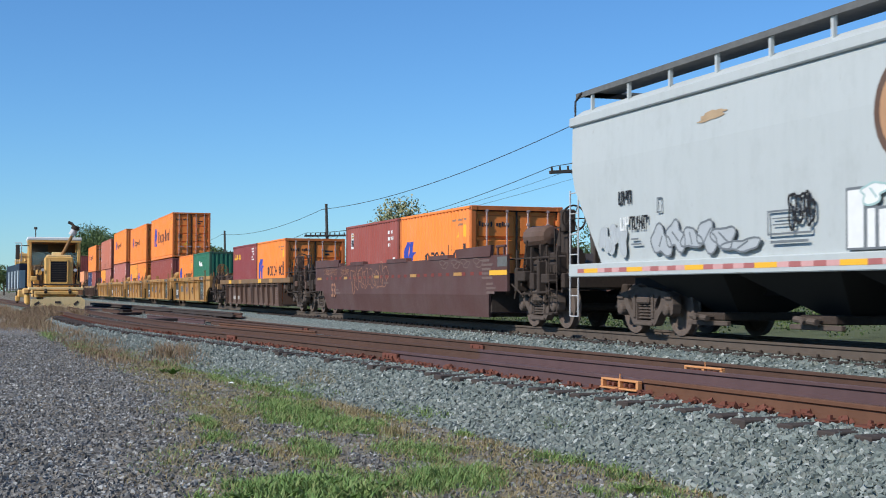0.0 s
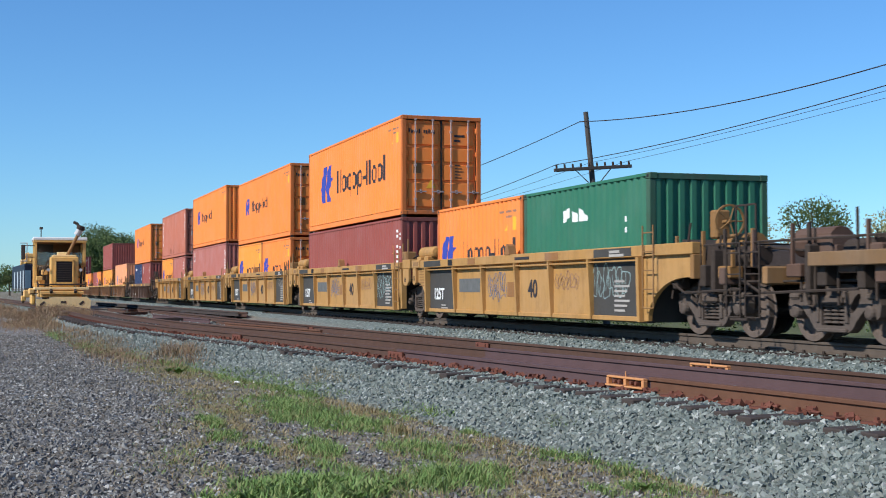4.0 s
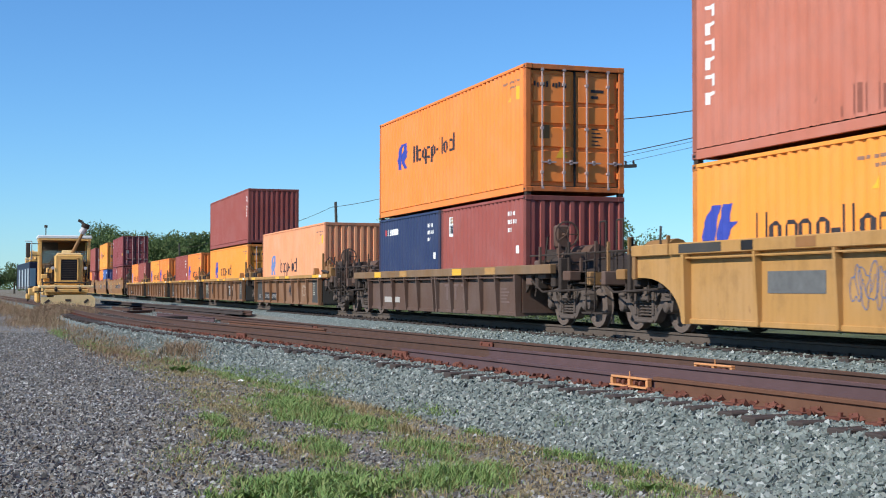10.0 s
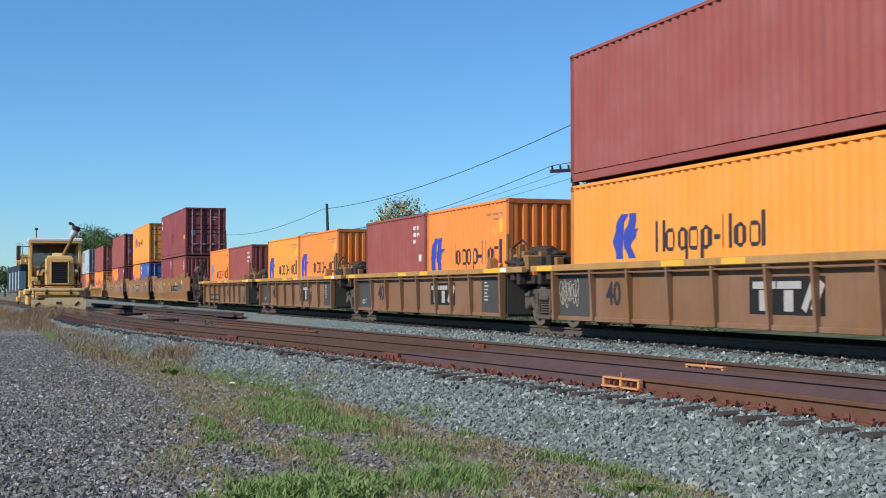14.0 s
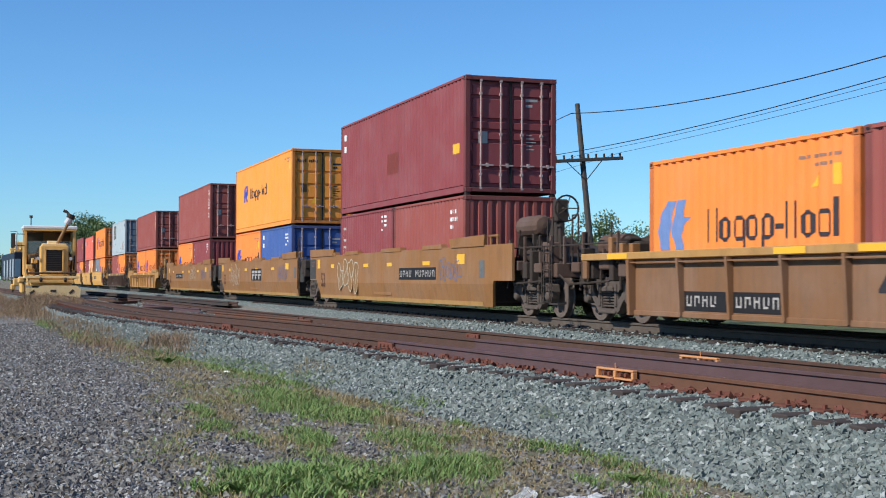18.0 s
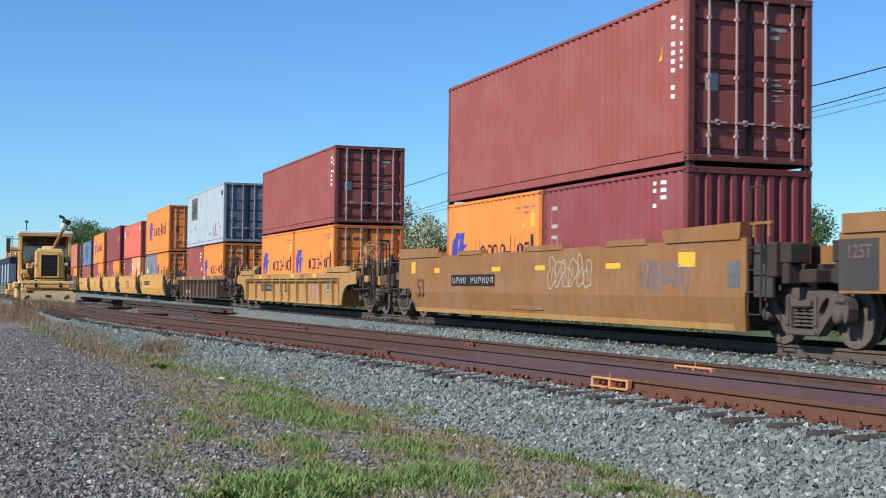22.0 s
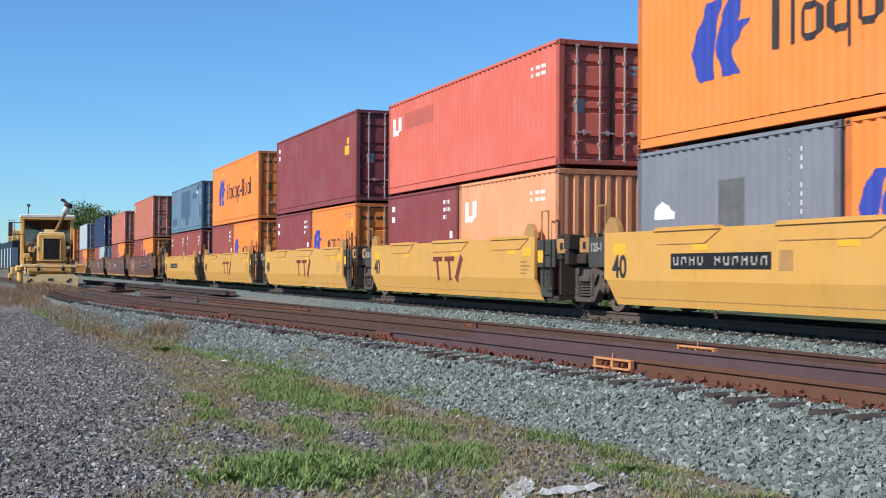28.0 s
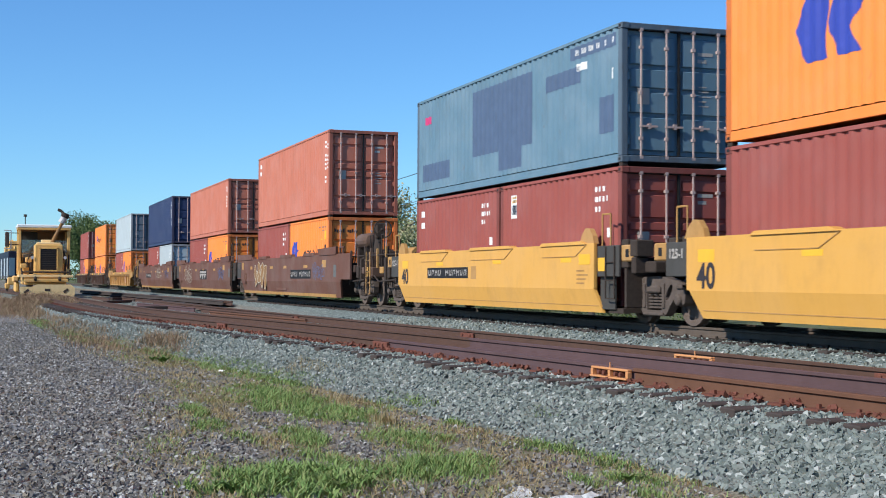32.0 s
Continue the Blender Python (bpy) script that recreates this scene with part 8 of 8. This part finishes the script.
def make_trees():
    # single crowns that show over and between the cars
    tree(-151, 45, 12.3, 5.6, 1, LEAF_PALE, 7000, 0.17, label="pale turning tree beyond the pole line")
    tree(-142, 47, 10.0, 4.6, 2, LEAF_PALE, 4500, 0.16, label="pale turning tree beyond the pole line")
    tree(-93, 45, 6.9, 3.2, 3, LEAF, 4500, 0.095)
    tree(-66, 45, 6.9, 3.0, 11, LEAF, 6500, 0.085)
    tree(-61, 46, 6.0, 2.6, 12, LEAF_PALE, 4000, 0.08, label="small pale tree beyond the pole line")
    tree(-72, 45, 6.0, 2.6, 4, LEAF_PALE, 4200, 0.08, label="small pale tree beyond the pole line")
    tree(-86, 26.5, 6.0, 1.0, 5, LEAF, 1400, 0.06, label="slim green tree beside a pole")
    for i, (x, y, h, r) in enumerate(((-336, 46, 15, 8), (-350, 48, 14.5, 8), (-368, 45, 16.5, 9), (-392, 47, 16.5, 9), (-420, 47, 16.8, 9), (-452, 47, 19.5, 10), (-490, 44, 20, 11), (-520, 40, 21, 12), (-556, 42, 25, 14), (-600, 46, 28, 15), (-650, 46, 31, 15), (-705, 42, 29, 15), (-318, 48, 12, 7), (-300, 47, 10, 6))):
        tree(x, y, h, r, 20 + i, LEAF, 9500, 0.36 if x < -480 else 0.28)
    for i, (x, y, h, r) in enumerate(((-60, 50, 4.2, 3), (-112, 46, 5.0, 3.5), (-126, 48, 5.5, 4), (-180, 50, 8, 5), (-205, 52, 7, 5), (-235, 50, 9, 6), (-48, 52, 4.0, 3), (-103, 47, 5.6, 3))):
        tree(x, y, h, r, 60 + i, LEAF if i % 2 else LEAF_PALE, 3600, 0.12)
    for i, (x, y, h, r) in enumerate(((-318, -1.0, 6.0, 3.5), (-330, 3.0, 6.8, 4.0), (-352, -8.0, 6.5, 4.0), (-300, -7.0, 4.5, 3.0))):
        tree(x, y, h, r, 90 + i, LEAF, 2600, 0.2, label="dark green tree at the far end of the yard")
    # brush and far woods
    rng = np.random.default_rng(77)
    cl = [((x, rng.uniform(25, 34), rng.uniform(0.3, 1.1)), rng.uniform(0.5, 1.2)) for x in np.arange(-180, -8, 0.9)]
    v, f = leaf_cloud(rng, cl, 75000, 0.06)
    tagged(part("brush", mesh_from("brush", v, f), LEAF, None), "low green brush along the far side of the tracks", "brush", kind="stuff")
    cl = [((rng.uniform(-1500, -60), rng.uniform(150, 420), rng.uniform(2, 9)), rng.uniform(5, 10)) for _ in range(260)]
    cl += [((rng.uniform(-1500, -700), rng.uniform(-260, 90), rng.uniform(1, 9)), rng.uniform(5, 9)) for _ in range(200)]
    v, f = leaf_cloud(rng, cl, 42000, 0.9)
    tagged(part("far_woods", mesh_from("far_woods", v, f), LEAF, None), "dark distant woods along the horizon", "woods", kind="stuff")


make_trees()


# ---- loose stones, grass and litter ----
CUBE = np.array([(-1, -1, -1), (1, -1, -1), (1, 1, -1), (-1, 1, -1), (-1, -1, 1), (1, -1, 1), (1, 1, 1), (-1, 1, 1)], float)
QUADS = np.array([(0, 3, 2, 1), (4, 5, 6, 7), (0, 1, 5, 4), (1, 2, 6, 5), (2, 3, 7, 6), (3, 0, 4, 7)])


def stones(rng, x, y, z, lo, hi):
    n = len(x)
    s = rng.uniform(lo, hi, (n, 1, 1)) * np.stack([rng.uniform(0.9, 1.75, (n, 1)), rng.uniform(0.6, 1.2, (n, 1)), rng.uniform(0.3, 0.75, (n, 1))], -1)
    v = CUBE[None] * s
    v[:, 4:, 0] *= rng.uniform(0.35, 1.0, (n, 1))
    v[:, 4:, 1] *= rng.uniform(0.35, 1.0, (n, 1))
    v[:, ::3, 0] *= rng.uniform(0.3, 1.0, (n, 1))
    v += rng.normal(size=(n, 8, 3)) * s * 0.16
    q = rng.normal(size=(n, 4)) * np.array([1.0, 0.55, 0.55, 1.0])
    q /= np.linalg.norm(q, axis=1, keepdims=True)
    w, a, b, c = q.T
    R = np.stack([1 - 2 * (b * b + c * c), 2 * (a * b - c * w), 2 * (a * c + b * w), 2 * (a * b + c * w), 1 - 2 * (a * a + c * c), 2 * (b * c - a * w), 2 * (a * c - b * w), 2 * (b * c + a * w), 1 - 2 * (a * a + b * b)], -1).reshape(n, 3, 3)
    v = np.einsum("nij,nkj->nki", R, v) + np.stack([x, y, z], -1)[:, None, :]
    f = (QUADS[None] + 8 * np.arange(n)[:, None, None]).reshape(-1, 4)
    return mesh_from("stones", v.reshape(-1, 3), f)


def blades(rng, x, y, z, h, w, lean):
    """Bent grass blades, two quads each and a narrow tip."""
    n = len(x)
    a = rng.uniform(0, 6.28, n)
    d = np.stack([np.cos(a), np.sin(a), np.zeros(n)], -1)
    s = np.stack([-np.sin(a), np.cos(a), np.zeros(n)], -1) * (w * rng.uniform(0.6, 1.3, n))[:, None]
    hh = (h * rng.uniform(0.5, 1.2, n))[:, None]
    ln = (lean * rng.uniform(0.2, 1.2, n))[:, None] * hh
    p = np.stack([x, y, z - 0.01], -1)
    up = np.array([0, 0, 1.0])
    m1 = p + up * hh * 0.6 + d * ln * 0.35
    tip = p + up * hh + d * ln
    v = np.stack([p - s, p + s, m1 + s * 0.8, m1 - s * 0.8, tip + s * 0.15, tip - s * 0.15], 1).reshape(-1, 3)
    k = 6 * np.arange(n)[:, None]
    f = np.concatenate([k + np.array([[0, 1, 2, 3]]), k + np.array([[3, 2, 4, 5]])])
    return mesh_from("blades", v, f)


def make_loose():
    rng = np.random.default_rng(11)
    # bank of the siding, thick where it lies close
    n = 80000
    x = -5.0 - 42 * rng.uniform(0, 1, n) ** 1.5
    u = rng.uniform(-1.75, -0.10, n)
    on_tie = (np.abs((0.5 - x + 0.265) % 0.53 - 0.265) < 0.135) & (u > -0.62)
    ok = ~on_tie | (rng.uniform(0, 1, n) < 0.06)
    x, u = x[ok], u[ok]
    y, n = near_rail(x) + u, len(x)
    tagged(part("ballast_stones", stones(rng, x, y, ground_z(x, y) + rng.uniform(0.0, 0.03, n), 0.014, 0.031), STONE, None), "angular blue-grey ballast stones heaped beside the siding", "ballast", kind="stuff")
    n = 30000
    x = -10.0 - 62 * rng.uniform(0, 1, n) ** 1.3
    u = rng.uniform(0.1, 6.0, n)
    y = near_rail(x) + u
    ok = (y < 11.6) & ~((u > 1.41) & (u < 1.61))
    x, y = x[ok], y[ok]
    tagged(part("ballast_stones", stones(rng, x, y, ground_z(x, y) + 0.0, 0.016, 0.034), STONE, None), "grey ballast stones between the two tracks", "ballast", kind="stuff")
    # gravel on the yard
    n = 125000
    x = -7.9 - 40 * rng.uniform(0, 1, n) ** 1.9
    y = -2.2 + 7.4 * rng.uniform(0, 1, n)
    y -= np.clip(-x - 14, 0, 30) * 0.06
    t, b, s = cover(x, y)
    ok = (b < 0.5) & (rng.uniform(0, 1, n) > np.maximum(t * 0.9, s * 0.72)) & (fbm(x * 1.2, y * 2.2, 6.0) + rng.uniform(-0.9, 0.9, n) < 0.75)
    x, y = x[ok], y[ok]
    tagged(part("gravel", stones(rng, x, y, ground_z(x, y) + 0.002, 0.008, 0.023), GRAVEL, None), "loose grey gravel on the yard", "gravel", kind="stuff")
    # grass in its patches
    px, py, ph, pw = [], [], [], []
    for cx, cy, rx, ry, w in TURF:
        n = int(min(20000, rx * ry * 4 * 4700 * w))
        gx, gy = cx + rng.uniform(-1.6, 1.6, n) * rx, cy + rng.uniform(-1.6, 1.6, n) * ry
        d = patch(gx, gy, cx, cy, rx, ry)
        ok = (rng.uniform(0, 1, n) < d) & (gy < near_rail(gx) - 1.35)
        gx, gy, d = gx[ok], gy[ok], d[ok]
        clump = 0.65 + 0.55 * (0.5 + 0.5 * fbm(gx * 6, gy * 9, 3.0))
        px.append(gx)
        py.append(gy)
        ph.append((0.045 + 0.055 * d) * clump * (1.25 if w > 1 else 1.0))
        pw.append(np.full(len(gx), 0.0085 if w > 1.2 else 0.0045))
    for cx, cy, rx, ry in TUFTS:
        m = 260
        px.append(cx + rng.normal(size=m) * rx * 0.45)
        py.append(cy + rng.normal(size=m) * ry * 0.45)
        ph.append(np.full(m, 0.07))
        pw.append(np.full(m, 0.004))
    x, y, h, w = (np.concatenate(v) for v in (px, py, ph, pw))
    tagged(part("grass", blades(rng, x, y, ground_z(x, y), h, w, 1.25), BLADE, None), "short green grass in patches", "grass", kind="stuff")
    # thin growth all over the strip
    n = 270000
    gx = -8.2 - 45 * rng.uniform(0, 1, n) ** 1.5
    gy = rng.uniform(0.6, 6.0, n)
    t, b, q = cover(gx, gy)
    dens = q * np.clip(0.42 + 0.95 * fbm(gx * 1.9, gy * 3.7, 8.0), 0.04, 1)
    dens *= 1 - 0.8 * np.maximum(patch(gx, gy, -9.6, 4.25, 1.3, 0.85), patch(gx, gy, -11.9, 3.45, 0.9, 0.3))
    ok = (rng.uniform(0, 1, n) < dens) & (b < 0.5)
    gx, gy = gx[ok], gy[ok]
    half = rng.uniform(0, 1, len(gx)) < 0.24 + 0.4 * fbm(gx * 0.7, gy * 1.3, 2.0)
    for sel, mt, nm, lab in ((half, BLADE, "grass", "thin green grass on the bare strip"), (~half, STRAW, "dry_grass", "thin dry stems on the bare strip")):
        m = int(sel.sum())
        tagged(part(nm, blades(rng, gx[sel], gy[sel], ground_z(gx[sel], gy[sel]), rng.uniform(0.03, 0.075, m), np.full(m, 0.0042), 1.6), mt, None), lab, "grass", kind="stuff")
    # dry stems and weeds, low near by and tall towards the machine
    for name, lab, far, mt in (("dry_grass", "dry straw-coloured stems on bare soil", False, STRAW), ("weeds", "dry brown weeds beside the siding", True, WEED)):
        cx, cy, ch = [], [], []
        for a, b, rx, ry, hh, n in DRY:
            if (a < -28) != far:
                continue
            m = int(n * (3.4 if far else 2.2))
            gx, gy = a + rng.normal(size=m) * rx * 0.6, b + rng.normal(size=m) * ry * 0.6
            k = 0.35 + 0.65 * np.clip(0.5 + fbm(gx * 1.7, gy * 3.1, a), 0, 1)
            cx.append(gx)
            cy.append(gy)
            ch.append(hh * k)
        x, y, h = np.concatenate(cx), np.concatenate(cy), np.concatenate(ch)
        ok = (y < near_rail(x) - 1.0) | (far & (x < -62) & (y < near_rail(x) + 1.3))
        x, y, h = x[ok], y[ok], h[ok]
        tagged(part(name, blades(rng, x, y, ground_z(x, y), h, np.full(len(x), 0.006 if far else 0.003), 1.1), mt, None), lab, "weeds" if far else "grass", kind="stuff")


make_loose()


def make_anchors():
    """Rusty spikes and rail anchors strewn along the outer rail foot."""
    rng = np.random.default_rng(6)
    c = np.arange(-2, -40, -0.53) + rng.uniform(-0.05, 0.05, 72)
    k = rng.integers(0, len(c), 620)
    x = c[k] + rng.normal(size=620) * 0.085
    y = near_rail(x) - 0.09 + rng.normal(size=620) * 0.035
    z = SIDE - 0.165 + rng.uniform(0, 0.03, 620)
    tagged(part("rail_anchor", stones(rng, x, y, z, 0.020, 0.036), SPIKE_RUST, None), "rusty rail anchors and spikes along the outer rail", "rail anchors", kind="stuff")


make_anchors()


def crumpled(rng, a, b, w, lift):
    """A torn sheet of paper from a to b, creased across and standing off the ground."""
    n, m = 9, 4
    ax = Vector((b[0] - a[0], b[1] - a[1], 0))
    sd = Vector((-ax.y, ax.x, 0)).normalized() * w
    bm = bmesh.new()
    g = []
    for i in range(n):
        row = []
        for j in range(m):
            p = Vector((a[0], a[1], 0)) + ax * (i / (n - 1) + rng.uniform(-0.03, 0.03)) + sd * (j / (m - 1) - 0.5) * (0.55 + 0.45 * math.sin(math.pi * min(1, (i + 0.8) / (n - 1)))) * rng.uniform(0.75, 1.2)
            z = float(ground_z(p.x, p.y)) + 0.012 + lift * (0.5 + 0.5 * math.sin(i * 2.1 + j * 1.3)) * rng.uniform(0.4, 1.0)
            row.append(bm.verts.new((p.x, p.y, z)))
        g.append(row)
    fs = [bm.faces.new((g[i][j], g[i + 1][j], g[i + 1][j + 1], g[i][j + 1])) for i in range(n - 1) for j in range(m - 1)]
    bmesh.ops.solidify(bm, geom=fs, thickness=0.004)
    return bm


def make_dock_plant(x, y, h, n, seed):
    """A broad-leaved weed: a rosette of bent leaves."""
    rng = random.Random(seed)
    t = thing("weed_plant", "broad-leaved green weed growing in the gravel", "weed", "weeds in the gravel", m=pose(x, y, float(ground_z(x, y))))
    for i in range(n):
        bm = bmesh.new()
        w, ln, lift = h * rng.uniform(0.14, 0.22), h * rng.uniform(0.7, 1.1), rng.uniform(0.6, 1.25)
        rows = []
        for k in range(5):
            f = k / 4
            ww = w * (0.25, 0.9, 1.0, 0.7, 0.06)[k]
            c = Vector((0, ln * f * math.cos(lift * (1 - 0.5 * f)), ln * f * math.sin(lift) * (1.15 - 0.45 * f)))
            rows.append([bm.verts.new(c + Vector((q * ww, 0, 0.25 * ww * abs(q)))) for q in (-1, 0, 1)])
        fs = [bm.faces.new((a[j], a[j + 1], b[j + 1], b[j])) for a, b in zip(rows, rows[1:]) for j in (0, 1)]
        bmesh.ops.solidify(bm, geom=fs, thickness=0.003)
        part("leaf", bm, DOCK, t, m=pose(0, 0, 0, 0, 0, 360 * i / n + rng.uniform(-14, 14)))


for row in ((-25.5, 3.28, 0.22, 15, 1), (-26.4, 3.2, 0.15, 10, 2), (-9.6, 4.9, 0.12, 9, 3), (-10.1, 2.2, 0.16, 10, 4), (-10.5, 2.6, 0.15, 10, 5), (-10.0, 1.8, 0.15, 10, 6), (-9.8, 2.6, 0.15, 9, 7), (-10.7, 2.0, 0.14, 9, 8), (-10.3, 3.0, 0.15, 9, 9)):
    make_dock_plant(*row)


def make_litter():
    rng = random.Random(3)
    for a, b, w, lift in (((-8.55, 3.46), (-9.40, 3.93), 0.20, 0.03), ((-8.72, 3.74), (-9.0, 4.36), 0.26, 0.035)):
        tagged(part("litter", crumpled(rng, a, b, w, lift), PAPER, None), "torn white paper litter on the bare soil", "litter", "scraps of litter")
    for x, y, s, lab in ((-23.0, 3.96, 0.07, "small white stone in the grass"), (-22.9, 4.25, 0.07, "small white stone in the grass"), (-35.2, 6.0, 0.05, "small white stone on a tie")):
        bm = bmesh.new()
        bmesh.ops.create_icosphere(bm, subdivisions=2, radius=s)
        for v in bm.verts:
            v.co.x *= 1.0 + rng.uniform(-0.35, 0.5)
            v.co.y *= 0.8 + rng.uniform(-0.3, 0.3)
            v.co.z *= 0.35 + rng.uniform(-0.10, 0.14)
        ob = part("white_stone", bm, PAPER, None, m=pose(x, y, float(ground_z(x, y)) + s * 0.2))
        tagged(ob, lab, "stone", "white stones")


make_litter()


# ---- movement ----
def motions():
    for ob, x, z in ROLLING:
        walk(ob, [(t, pose(x + s, MAIN_Y, z)) for t, s in ROLL])


motions()
